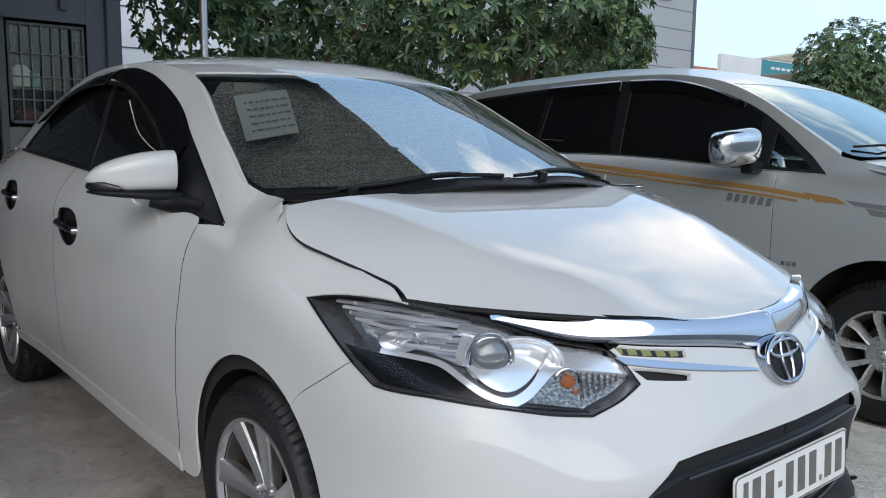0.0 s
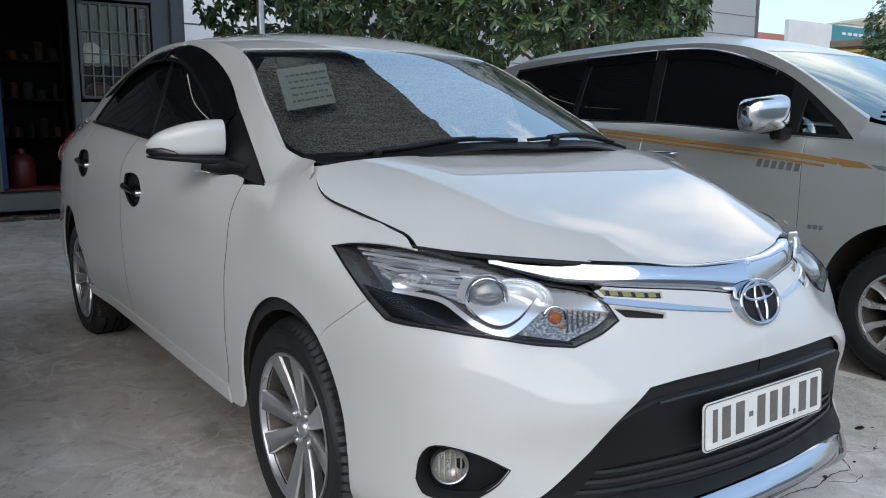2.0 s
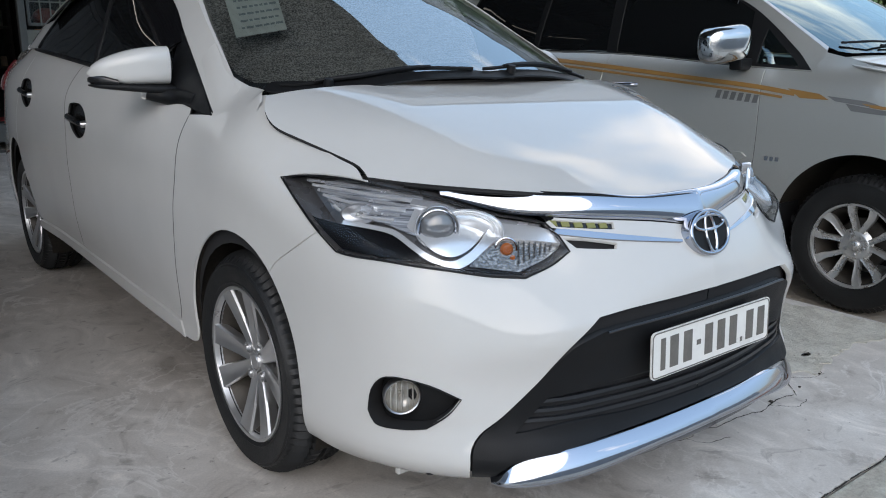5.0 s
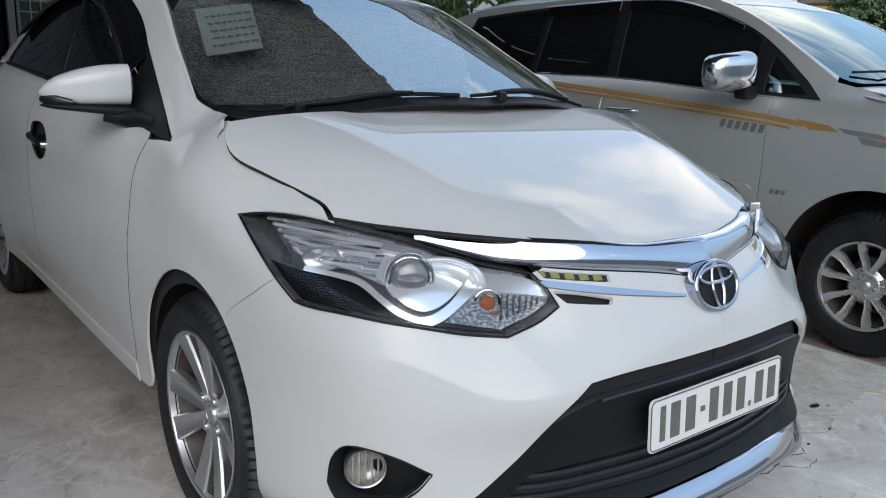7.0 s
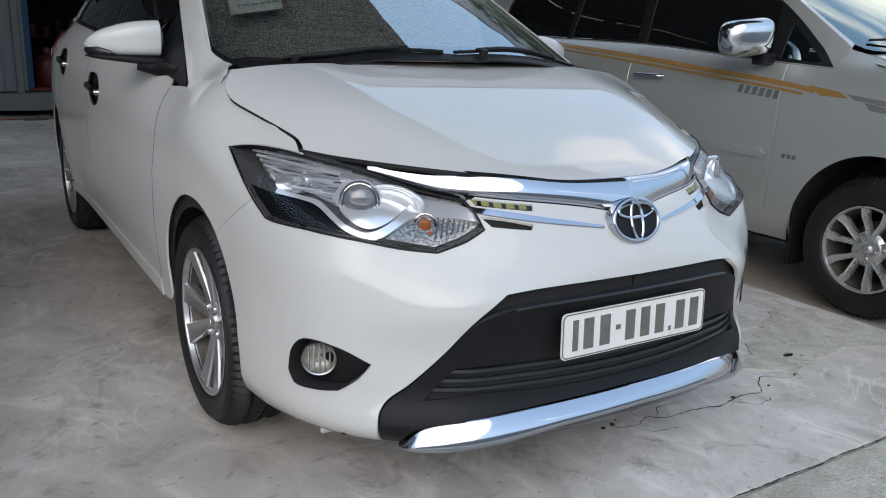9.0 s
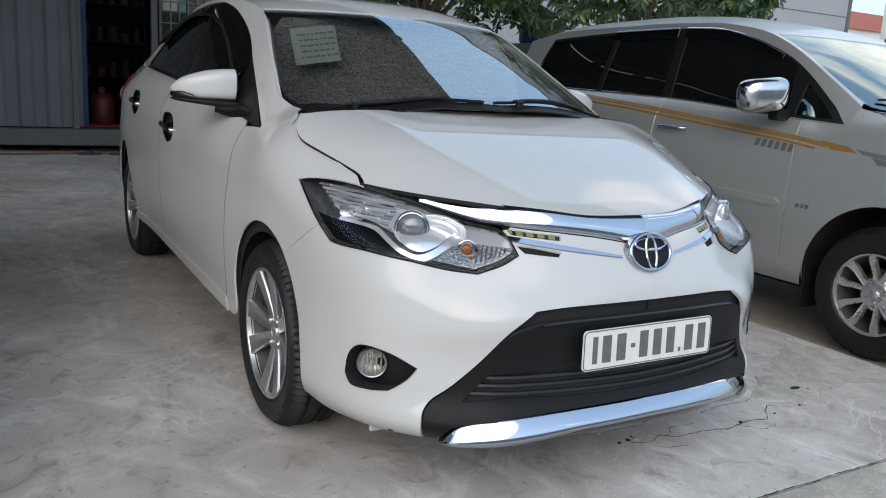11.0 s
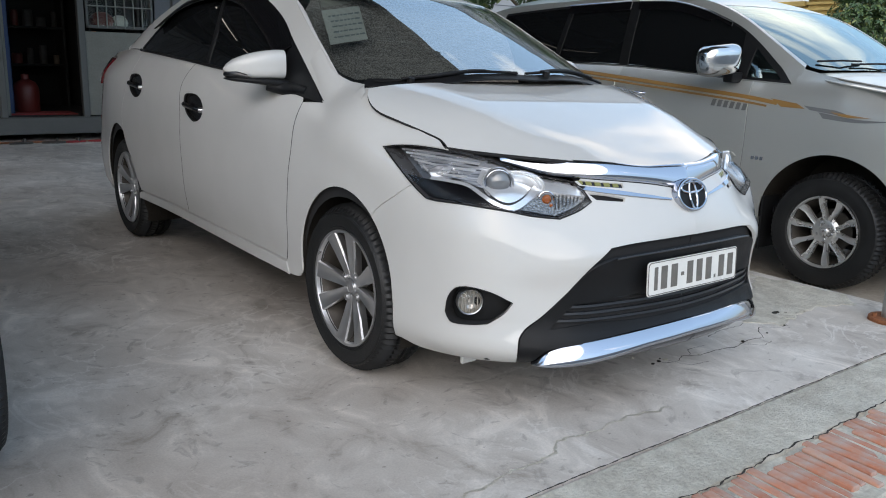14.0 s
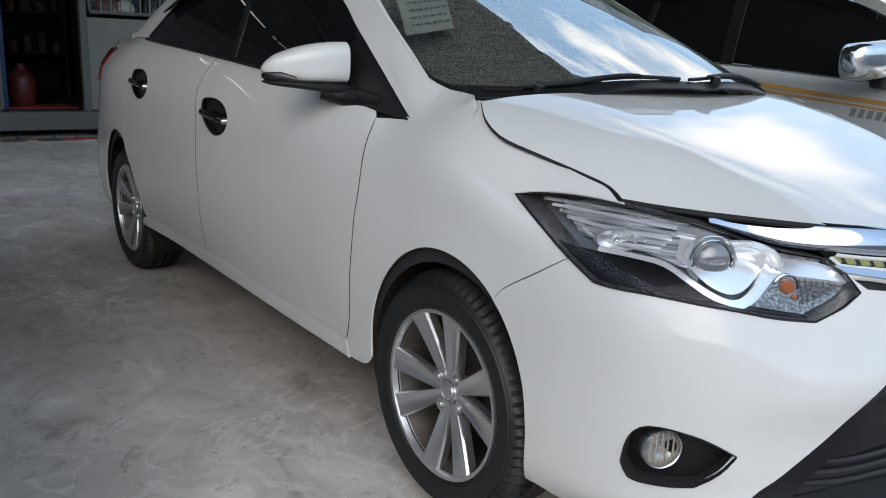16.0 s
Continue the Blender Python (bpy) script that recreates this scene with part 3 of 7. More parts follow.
def skin(u, z, inside=0.0):
    """The point of the skin at plan length u and height z, on the -x side (u may be an array)."""
    u, z = np.clip(np.asarray(u, float), 0, SKIN_U[-1]), np.asarray(z, float)
    fu = np.clip(u / SKIN_U[-1] * 419, 0, 418.999)
    fz = np.clip((z - .17) / .96 * 192, 0, 191.999)
    i, k = fu.astype(int), fz.astype(int)
    a, b = fu - i, fz - k

    def cub(p0, p1, p2, p3, t):
        return p1 + .5 * t * (p2 - p0 + t * (2 * p0 - 5 * p1 + 4 * p2 - p3 + t * (3 * (p1 - p2) + p3 - p0)))
    rows = []
    for di in (-1, 0, 1, 2):
        ii = np.clip(i + di, 0, 419)
        rows.append(cub(*[SKIN_D[ii, np.clip(k + dk, 0, 192)] for dk in (-1, 0, 1, 2)], b))
    d = cub(*rows, a) + inside
    x, y = plan_x(u), plan_y(u)
    e = 1e-3
    tx, ty = plan_x(u + e) - plan_x(u - e), plan_y(u + e) - plan_y(u - e)
    n = np.hypot(tx, ty)
    # outward normal of the outline (x counted positive to the outside here)
    nx, ny = ty / n, -tx / n
    return np.stack([-(x - nx * d), y - ny * d, z + 0 * u], -1)


hood_mid = through_points([-.80, -.747, -.6, -.4, -.2, 0, .15], [.735, .775, .845, .915, .975, 1.02, 1.045])


def hood(x, y, inside=0.0):
    x, y = np.asarray(x, float), np.asarray(y, float)
    drop = .035 + .18 * np.maximum(-y, -.1)
    ax = np.abs(x)
    fall = .08 * (ax / .68)**2 + .92 * (np.maximum(ax - .42, 0) / .26)**1.8
    # the folds run out towards the front edge
    w = np.clip((y - np.interp(ax, [0, .18, .33, .45, .525, .597, .656], [-.742, -.728, -.675, -.60, -.535, -.455, -.378])) / .30, 0, 1)
    w = w * w * (3 - 2 * w)
    fall = fall * w + (ax / .68)**3.6 * (1 - w)
    return np.stack([x, y, hood_mid(y) - drop * fall - inside], -1)


cabin_mid = through_points([-.12, .2, .5, .8, .9, 1.1, 1.5, 1.9, 2.3, 2.6, 2.95, 3.1, 3.5],
                           [1.01, 1.155, 1.285, 1.40, 1.427, 1.457, 1.475, 1.462, 1.405, 1.29, 1.13, 1.105, 1.07])
RAIL_Y = [.2, .5, .85, 1.1, 1.5, 1.9, 2.2, 2.5, 2.75, 3.5]
rail_z = through_points(RAIL_Y, [1.0, 1.165, 1.345, 1.402, 1.425, 1.41, 1.355, 1.24, 1.11, 1.05])
rail_x = through_points(RAIL_Y, [.69, .63, .56, .57, .58, .575, .585, .64, .69, .70])


def cabin(x, y, inside=0.0):
    """Windscreen, roof and rear window."""
    x, y = np.asarray(x, float), np.asarray(y, float)
    yy = np.maximum(y, .2)
    zr = rail_z(yy) - .55 * np.maximum(.2 - y, 0)
    z = cabin_mid(y) - (cabin_mid(y) - zr) * (np.abs(x) / rail_x(yy))**2.4
    return np.stack([x, y, z - inside], -1)


belt_z = through_points([.2, .6, 1.2, 1.8, 2.3, 2.6, 2.9], [.93, .985, 1.03, 1.068, 1.095, 1.11, 1.10])
belt_x = through_points([.2, .6, 1.2, 1.8, 2.3, 2.6, 2.9], [.755, .75, .752, .745, .73, .705, .68])


def glass_side(y, z, inside=0.0):
    """The side of the cabin above the belt line, on the -x side."""
    y, z = np.asarray(y, float), np.asarray(z, float)
    zb, zr, xb, xr = belt_z(y), rail_z(y), belt_x(y), rail_x(y)
    t = (z - zb) / np.maximum(zr - zb, .02)
    x = xb + (xr - xb) * np.where(t > 0, np.abs(t)**1.35, t)
    return np.stack([-(x - inside), y, z], -1)

# ---- the white sedan ----
PLAN0 = float(PLAN_U[9])  # plan length at the front axle


def rocker(u):
    return belt_z(np.asarray(u) - PLAN0)


def to_skin(p):
    """The (u, z) of the skin nearest to a point."""
    p = np.array([-abs(p[0]), p[1], p[2]])
    z = p[2]
    us = np.linspace(0, SKIN_U[-1], 900)
    q = skin(us, np.full(900, z))
    return us[np.argmin(np.hypot(q[:, 0] - p[0], q[:, 1] - p[1]))], z


def arch_line(c, half, height, base, a0, a1, n=30):
    return [(c + half * math.cos(radians(a)), base + height * math.sin(radians(a))) for a in np.linspace(a0, a1, n)]


HOOD_SIDE = [(-.692, .04), (-.728, -.02), (-.738, -.085), (-.708, -.18), (-.67, -.285), (-.653, -.34), (-.656, -.378)]
HOOD_FRONT = [(-.656, -.378), (-.597, -.455), (-.525, -.535), (-.45, -.60), (-.33, -.675), (-.18, -.728), (0, -.742)]
HOOD_REAR = [(0, -.005), (-.24, -.008), (-.47, .008), (-.6, .03), (-.692, .04)]
FRONT_ARCH = (1.40, .29, .36, .305)
REAR_ARCH = (3.955, .325, .375, .305)
LAMP_TOP = [(1.213, .822), (1.177, .830), (1.12, .834), (1.04, .832), (.987, .827), (.91, .818), (.83, .806), (.75, .792), (.616, .767), (.503, .755), (.438, .748)]
LAMP_NOSE = [(.438, .748), (.416, .728), (.399, .693)]
LAMP_FRONT_LOW = [(.399, .693), (.448, .669), (.523, .646)]
LAMP_LOW = [(.523, .646), (.618, .654), (.724, .672), (.845, .682), (.95, .683), (.982, .686)]
LAMP_BACK = [(.982, .686), (1.045, .721), (1.12, .766), (1.213, .822)]
BAR_LOW = [(0, .712), (.10, .731), (.27, .750), (.41, .758), (.56, .770), (.62, .778)]
MOUTH_TOP = [(0, .578), (.146, .577), (.282, .573), (.368, .565)]
MOUTH_SIDE = [(.368, .565), (.436, .512), (.506, .428), (.58, .355), (.632, .316), (.648, .290), (.650, .250), (.652, .200)]
bar_low = through_points([0, .10, .27, .41, .503, .616, .75, .83], [.714, .733, .752, .7595, .760, .7715, .797, .8105])
SEAM = [(1.2245, .592), (1.203, .619), (1.108, .681), (1.048, .7205)]
fender_top = [to_skin(hood(x, y)) for x, y in HOOD_SIDE]


def sedan():
    car = tagged(thing("sedan"), "pearl white four-door sedan parked on grey concrete", "car")
    sides = (False, True)

    # dark inner shell behind every joint
    top_u = np.linspace(0, SKIN_U[-1], 60)
    top = [(u, min(float(np.interp(u, STATION_U, [s[7][1] for s in SIDE])), 1.1) - .004) for u in top_u]
    shell = outline([(0, .22), (1.05, .22)], [(1.05, .22), (1.12, .30), (SKIN_U[-1], .30)], [(SKIN_U[-1], .30), top[-1]], top[::-1], [top[0], (0, .22)], step=.05)
    holes = [np.array(arch_line(c, w + .012, h + .012, b - .05, 0, 360, 40)[:-1]) for c, w, h, b in (FRONT_ARCH, REAR_ARCH)]
    lampring = outline(LAMP_TOP, LAMP_NOSE, LAMP_FRONT_LOW, LAMP_LOW, LAMP_BACK, step=.03)
    bay = outline([(.885, .35), (.876, .40), (.855, .427), (.82, .437), (.74, .428), (.672, .397)], [(.672, .397), (.70, .362), (.745, .330)],
                  [(.745, .330), (.805, .320), (.868, .321), (.885, .35)], step=.02)
    panel("inner_shell", skin, shell, GAP, car, res=.06, holes=[*holes, shrink(lampring, -.004), shrink(bay, -.003)], thick=0, lift=-.022, both=True)

    # hood: one piece, both halves
    hood_half = outline(HOOD_REAR, HOOD_SIDE, HOOD_FRONT, [(0, -.742), (0, -.005)], step=.025)
    panel("hood", hood, hood_half, WHITE, car, res=.035, both=True, open_ends=(0,), gap=.0045, thick=.010, edging=lambda x, y: True)
    hood_edge = smooth_line(HOOD_FRONT[1:], .03)
    lip = [tuple(hood(x, y + .012, .011)) for x, y in hood_edge]
    part("hood_seal", tube(lip + [(-x, y, z) for x, y, z in lip[-2::-1]], .0045, 8), BLACK, car, "black rubber seal under the hood edge")

    # bumper with openings for mouth, lamps, fog lamps and slots
    bumper = outline([(0, .712), (0, .578)], MOUTH_TOP, MOUTH_SIDE, [(.652, .200), (.76, .192), (.92, .186), (1.02, .188), (1.09, .205)],
                     arch_line(*FRONT_ARCH, 196, 127)[::1], SEAM, LAMP_BACK[1::-1], LAMP_LOW[::-1], LAMP_FRONT_LOW[::-1], LAMP_NOSE[::-1],
                     [(.438, .748), (.41, .756)], BAR_LOW[3::-1], step=.02)
    slots = [outline([(.425, .7525), (.345, .7485), (.268, .7435)], [(.268, .7435), (.272, .732)], [(.272, .732), (.345, .737), (.412, .7405)], [(.412, .7405), (.425, .7525)], step=.02),
             outline([(.405, .719), (.345, .7145), (.278, .704)], [(.278, .704), (.286, .694)], [(.286, .694), (.38, .700)], [(.38, .700), (.405, .719)], step=.02)]
    panel("front_bumper", skin, bumper, WHITE, car, res=.028, both=True, open_ends=(0,), holes=[bay, *slots], gap=.0012, thick=.014)

    # chrome bar, blades and small lamps between them
    edge_y = through_points([-x for x, y in HOOD_FRONT[::-1]], [y for x, y in HOOD_FRONT[::-1]])
    rows = []
    for q in np.linspace(0, 1, 56):
        u = .785 * q
        low = skin(u, float(bar_low(u)), -.005)
        x = min(abs(low[0]), .60)
        top = hood(-x, float(edge_y(x)) + .004, .0105)
        tang = skin(u + .004, float(low[2])) - skin(max(u - .004, 0), float(low[2]))
        back = np.array([-tang[1], tang[0], 0])
        back = back / np.linalg.norm(back)
        back = back if back[1] > 0 else -back
        rise = max(float(top[2] - low[2]), .002)
        lean = low + back * rise * .55 + np.array([0, 0, rise])
        lean[2] += .36 * min(float(np.hypot(*(top - lean)[:2])), .05) * (1 - q**6) + .010 * max(0, 1 - q**2)
        top = lean
        bulge = np.array([-x * .008, -.006, .002]) * (1 - q**3)
        out = []
        for v in (1, .8, .5, .2, 0):
            out.append(low + (top - low) * v + bulge * 4 * v * (1 - v))
        rows.append([top + [0, .03, -.004], *out, low + [x * .05, .022, .0]])
    for _ in range(10):
        rows = [rows[0]] + [[(a + 2 * b + c) / 4 for a, b, c in zip(*rows[i - 1:i + 2])] for i in range(1, len(rows) - 1)] + [rows[-1]]
    rows = [[p * np.array([-1, 1, 1]) for p in r] for r in rows[:0:-1]] + rows
    n = len(rows[0])
    put("grille_bar", mesh_of("grille_bar", [p for r in rows for p in r], [(i * n + k, i * n + k + 1, (i + 1) * n + k + 1, (i + 1) * n + k) for i in range(len(rows) - 1) for k in range(n - 1)], CHROME),
        car, "curved chrome grille bar")
    blade = outline([(.434, .7385), (.355, .7335), (.21, .7145), (.092, .6965)], [(.092, .6965), (.092, .692)], [(.092, .692), (.213, .7055), (.357, .7215), (.418, .7275)],
                    [(.418, .7275), (.434, .7385)], step=.02)
    for f in sides:
        panel("grille_blade", skin, blade, CHROME, car, "thin chrome blade", res=.02, gap=0, thick=.014, lift=.008, flip=f)
        slot_back = panel("led_strip", skin, shrink(slots[0], -.003), GLOSS, car, "black strip with small yellow lamps", res=.02, gap=0, thick=0, lift=-.010, flip=f)
        for k in range(5):
            u = .285 + .030 * k
            z = float(np.interp(u, [.27, .42], [.738, .7465]))
            chip = outline([(u, z - .0045), (u + .019, z - .0045)], [(u + .019, z - .0045), (u + .019, z + .0045)], [(u + .019, z + .0045), (u, z + .0045)], [(u, z + .0045), (u, z - .0045)], step=.03)
            panel("lamp_chip", skin, chip, LED_YELLOW, slot_back, res=.02, gap=0, thick=.004, lift=-.005, flip=f)

    # emblem: ring, dark disc, two plain ovals
    tilt = aim((0, -.829, .703), (0, -1, .33))
    oval = [(.071 * math.cos(a), .050 * math.sin(a)) for a in np.linspace(0, 2 * math.pi, 49)[:-1]]
    ring = tube([tilt @ Vector((.002, x, z)) for x, z in oval], .0055, 10, closed=True)
    emblem = part("emblem", ring, CHROME, car, "oval chrome emblem", True)
    bm = bmesh.new()
    face = [bm.verts.new(tilt @ Vector((.0015, x * .95, z * .95))) for x, z in oval]
    back = [bm.verts.new(tilt @ Vector((-.012, x * .95, z * .95))) for x, z in oval]
    bm.faces.new(face)
    for k in range(48):
        bm.faces.new((face[k], face[(k + 1) % 48], back[(k + 1) % 48], back[k]))
    part("emblem_disc", bm, BLACK, emblem, "black disc behind the emblem")
    bm = bmesh.new()
    for (xa, za), (xb, zb) in zip(oval, oval[1:] + oval[:1]):
        bm.faces.new([bm.verts.new(tilt @ Vector(p)) for p in ((.002, xa * 1.07, za * 1.07), (.002, xb * 1.07, zb * 1.07), (-.02, xb * 1.10, zb * 1.10), (-.02, xa * 1.10, za * 1.10))])
    bmesh.ops.remove_doubles(bm, verts=bm.verts, dist=1e-5)
    part("emblem_collar", bm, CHROME, emblem, "", True)
    for rx, rz, dz, r in ((.0185, .046, -.001, .0042), (.055, .0165, .0225, .0042)):
        part("emblem_oval", tube([tilt @ Vector((.004, rx * math.cos(a), dz + rz * math.sin(a))) for a in np.linspace(0, 2 * math.pi, 37)[:-1]], r, 8, closed=True), CHROME, emblem, "", True)

    # black lower mouth, its slats, the chrome lip and the plate
    mouth = outline([(0, .293), (0, .540)], [(0, .540), (.146, .539), (.282, .535), (.350, .531)], [(.350, .531), (.43, .503), (.503, .426), (.577, .352), (.629, .313), (.645, .288), (.647, .25), (.649, .2)],
                    [(.649, .200), (.62, .196), (.603, .205)], [(.603, .205), (.566, .252), (.42, .273), (.2, .289), (0, .293)], step=.02)
    grid_hole = outline([(0, .322), (0, .408)], [(0, .408), (.2, .405), (.35, .40), (.478, .390)], [(.478, .390), (.55, .315)], [(.55, .315), (.42, .328), (.25, .324), (0, .322)], step=.02)
    grille = panel("lower_grille", skin, mouth, MATTE, car, "black plastic lower grille", res=.028, both=True, open_ends=(0,), holes=[grid_hole], gap=.001, thick=.03, lift=-.006)
    for k in range(4):
        z = .333 + .022 * k
        w = .535 - .024 * k
        line = [skin(u, z + .004 * math.sin(3 * u), .014) for u in np.linspace(w, 0, 26)]
        line += [p * np.array([-1, 1, 1]) for p in line[-2::-1]]
        bm = bmesh.new()
        rows = []
        for p in line:
            rows.append([bm.verts.new(Vector(p) + Vector(o)) for o in ((0, -.004, -.002), (0, -.002, .005), (0, .03, .009), (0, .03, .0))])
        for a, b in zip(rows, rows[1:]):
            for i in range(4):
                bm.faces.new((a[i], a[(i + 1) % 4], b[(i + 1) % 4], b[i]))
        part("slat", bm, SLAT, grille)
    # thin bead added along the panel's top to draw its bright edge line
    brow = [skin(u, z, -.001) for u, z in smooth_line([(0, .5395), (.146, .5385), (.282, .5345), (.347, .530)], .03)]
    brow = [p * np.array([-1, 1, 1]) for p in brow[:0:-1]] + brow
    part("brow_trim", tube([tuple(p) for p in brow], .0032, 6), SLAT, grille, "", True)
    # chrome lip: one convex section swept round the chin
    lip_top = spline([0, .2, .42, .563, .604], [.298, .294, .279, .255, .209])
    lip_low = spline([0, .2, .36, .50, .604], [.250, .244, .224, .208, .204])
    rows = []
    for u in np.linspace(0, .604, 40):
        zt, zl = float(lip_top(u)), float(lip_low(u))
        zm, e = (zt + zl) / 2, 1e-3
        mid_p = (skin(max(u - .03, 0), zm) + skin(u, zm) * 2 + skin(u + .03, zm)) / 4 if u > .03 else skin(u, zm)
        tang = skin(u + e, zm) - skin(max(u - e, 0), zm)
        n_out = np.array([tang[1], -tang[0], 0])
        n_out = n_out / np.linalg.norm(n_out)
        if n_out[1] > 0:
            n_out = -n_out
        h = (zt - zl) / 2
        rows.append([mid_p + n_out * o + np.array([0, 0, k * h]) for o, k in ((-.030, .98), (-.012, 1.0), (-.008, .85), (-.001, .5), (.006, .1), (.012, -.35), (.0150, -.7), (.0150, -.9), (.011, -1.0), (-.02, -1.04))])
    rows = [[p * np.array([-1, 1, 1]) for p in r] for r in rows[:0:-1]] + rows
    n = len(rows[0])
    put("chrome_lip", mesh_of("chrome_lip", [p for r in rows for p in r], [(i * n + k, i * n + k + 1, (i + 1) * n + k + 1, (i + 1) * n + k) for i in range(len(rows) - 1) for k in range(n - 1)], CHROME),
        car, "chrome strip along the bumper's lower lip")
    under = outline([(0, .212), (0, .251)], [(0, .251), (.2, .245), (.36, .223), (.50, .207), (.604, .204)], [(.604, .204), (.60, .192), (.5, .188), (.36, .194), (.2, .207), (0, .212)], step=.02)
    panel("lip_underside", skin, under, DARK_CHROME, car, "grey metal under-edge of the bumper", res=.02, both=True, open_ends=(0,), gap=.0, thick=.02, lift=.004)
    pm = pose(0, -.866, .4565, -3, 0, 0)
    edge = [(sx * .222 + .013 * math.cos(a0 + k * math.pi / 10), sz * .042 + .013 * math.sin(a0 + k * math.pi / 10))
            for sx, sz, a0 in ((1, 1, 0), (-1, 1, math.pi / 2), (-1, -1, math.pi), (1, -1, 1.5 * math.pi)) for k in range(6)]
    bm = bmesh.new()
    near, far = [[bm.verts.new((x, y, z)) for x, z in edge] for y in (-.002, .002)]
    bm.faces.new(near)
    bm.faces.new(far[::-1])
    for k in range(len(edge)):
        bm.faces.new((near[k], far[k], far[(k + 1) % len(edge)], near[(k + 1) % len(edge)]))
    bmesh.ops.transform(bm, matrix=pm, verts=bm.verts)
    plate = part("number_plate", bm, PLATE, car, "white plate with dark bars on it")
    part("plate_rim", tube([pm @ Vector((x * .985, -.0022, z * .94)) for x, z in edge], .0016, 6, closed=True), INK, plate)
    x = -.205
    for w, h, z in ((.022, .074, 0), (.04, .074, 0), (.042, .074, 0), (.020, .012, 0), (.040, .074, 0), (.040, .074, 0), (.040, .074, 0), (.011, .012, -.031), (.040, .074, 0), (.040, .074, 0)):
        bm = box((x + .08 * w, -.0034, z - h / 2), (x + .84 * w, -.0015, z + h / 2), .0005, 1)
        bmesh.ops.transform(bm, matrix=pm, verts=bm.verts)
        part("character_bar", bm, INK, plate)
        x += w + .0098
    part("plate_holder", box((-.15, -.862, .40), (.15, -.835, .51), .004), BLACK, car)

    for f in sides:
        s = 1 if not f else -1
        flip = np.array([s, 1, 1])

        def at(u, z, d=0.0):
            return Vector(skin(u, z, d) * flip)

        # headlamp: housing, reflectors, projector, bulbs, clear lens
        lamp = panel("headlight", skin, lampring, SMOKE_LAMP, car, "clear headlight with projector and amber bulb", res=.03, gap=.002, thick=0, lift=-.062, flip=f)
        wall_v, wall_f = [], []
        ringp = [at(u, z, d) for u, z in shrink(lampring, .002) for d in (.001, .062)]
        n = len(lampring)
        for i in range(n):
            a, b = 2 * i, 2 * ((i + 1) % n)
            wall_f.append((a, b, b + 1, a + 1))
        put("lamp_wall", mesh_of("lamp_wall", ringp, wall_f, SMOKE_LAMP), lamp)
        panel("lens_cover", skin, lampring, CLEAR, lamp, "clear plastic lens", res=.03, gap=.0015, thick=.004, lift=.003, flip=f).visible_shadow = False
        rim = [at(u, z, -.0035) for u, z in shrink(lampring, .002)]
        part("lens_rim", tube(rim, .002, 6, closed=True), BLACK, lamp, "", True)
        black = outline([(1.118, .752), (1.02, .742), (.917, .737), (.86, .730), (.80, .706), (.757, .687), (.705, .672)], [(.705, .672), (.60, .660), (.524, .652)],
                        [(.524, .652), (.62, .658), (.724, .676), (.845, .687), (.978, .691)], [(.978, .691), (1.045, .725), (1.118, .766)], [(1.118, .766), (1.118, .752)], step=.02)
        panel("lamp_mask", skin, black, LAMP_BLACK, lamp, "glossy black mask", res=.03, gap=.0, thick=.02, lift=-.012, flip=f)
        swoosh = outline([(1.0, .749), (.917, .744), (.86, .738), (.80, .715), (.757, .697), (.707, .684), (.667, .696), (.62, .728), (.586, .749)], [(.586, .749), (.565, .744), (.52, .740), (.47, .738), (.42, .730)],
                         [(.42, .727), (.408, .706)], [(.408, .706), (.49, .712), (.581, .716), (.624, .699), (.665, .676), (.707, .667), (.758, .683), (.80, .702), (.86, .725), (.917, .731), (1.0, .738)], [(1.0, .738), (1.0, .749)], step=.012)
        panel("chrome_trim", skin, swoosh, REFLECT, lamp, "chrome wave trim", res=.02, gap=0, thick=.022, lift=-.016, flip=f)
        for k in range(6):
            t = k / 5
            line = [at(u, z, .03) for u, z in smooth_line([(1.165 - .022 * k, .817 - .009 * k), (1.02, .812 - .0105 * k), (.84 + .008 * k, .796 - .0085 * k)], .03)]
            part("reflector_rib", tube(line, .0042, 6), REFLECT if k % 2 else LAMP_IN, lamp, "", True)
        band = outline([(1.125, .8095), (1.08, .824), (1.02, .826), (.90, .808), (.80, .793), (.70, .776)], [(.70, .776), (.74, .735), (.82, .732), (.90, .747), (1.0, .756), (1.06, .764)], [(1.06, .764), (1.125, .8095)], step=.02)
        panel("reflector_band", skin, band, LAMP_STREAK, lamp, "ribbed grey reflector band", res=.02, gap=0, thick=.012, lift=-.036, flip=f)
        brow = outline([(.86, .795), (.75, .778), (.62, .755), (.50, .745), (.445, .740)], [(.445, .740), (.45, .733), (.56, .738), (.60, .748), (.70, .765), (.86, .785)], [(.86, .785), (.86, .795)], step=.02)
        panel("upper_reflector", skin, brow, LAMP_IN, lamp, "", res=.02, gap=0, thick=.015, lift=-.022, flip=f)
        pad = outline([(.845, .742), (.80, .722), (.757, .700), (.707, .688), (.667, .699), (.615, .732)], [(.615, .732), (.62, .748), (.70, .766), (.80, .786), (.85, .790)], [(.85, .790), (.845, .742)], step=.015)
        panel("bowl_floor", skin, pad, REFLECT, lamp, "bright floor of the projector bowl", res=.02, gap=0, thick=0, lift=-.035, flip=f)
        c = at(.765, .741, .034)
        out = Vector((-.50 * s, -.86, .05)).normalized()
        pose_p = aim(c, out)
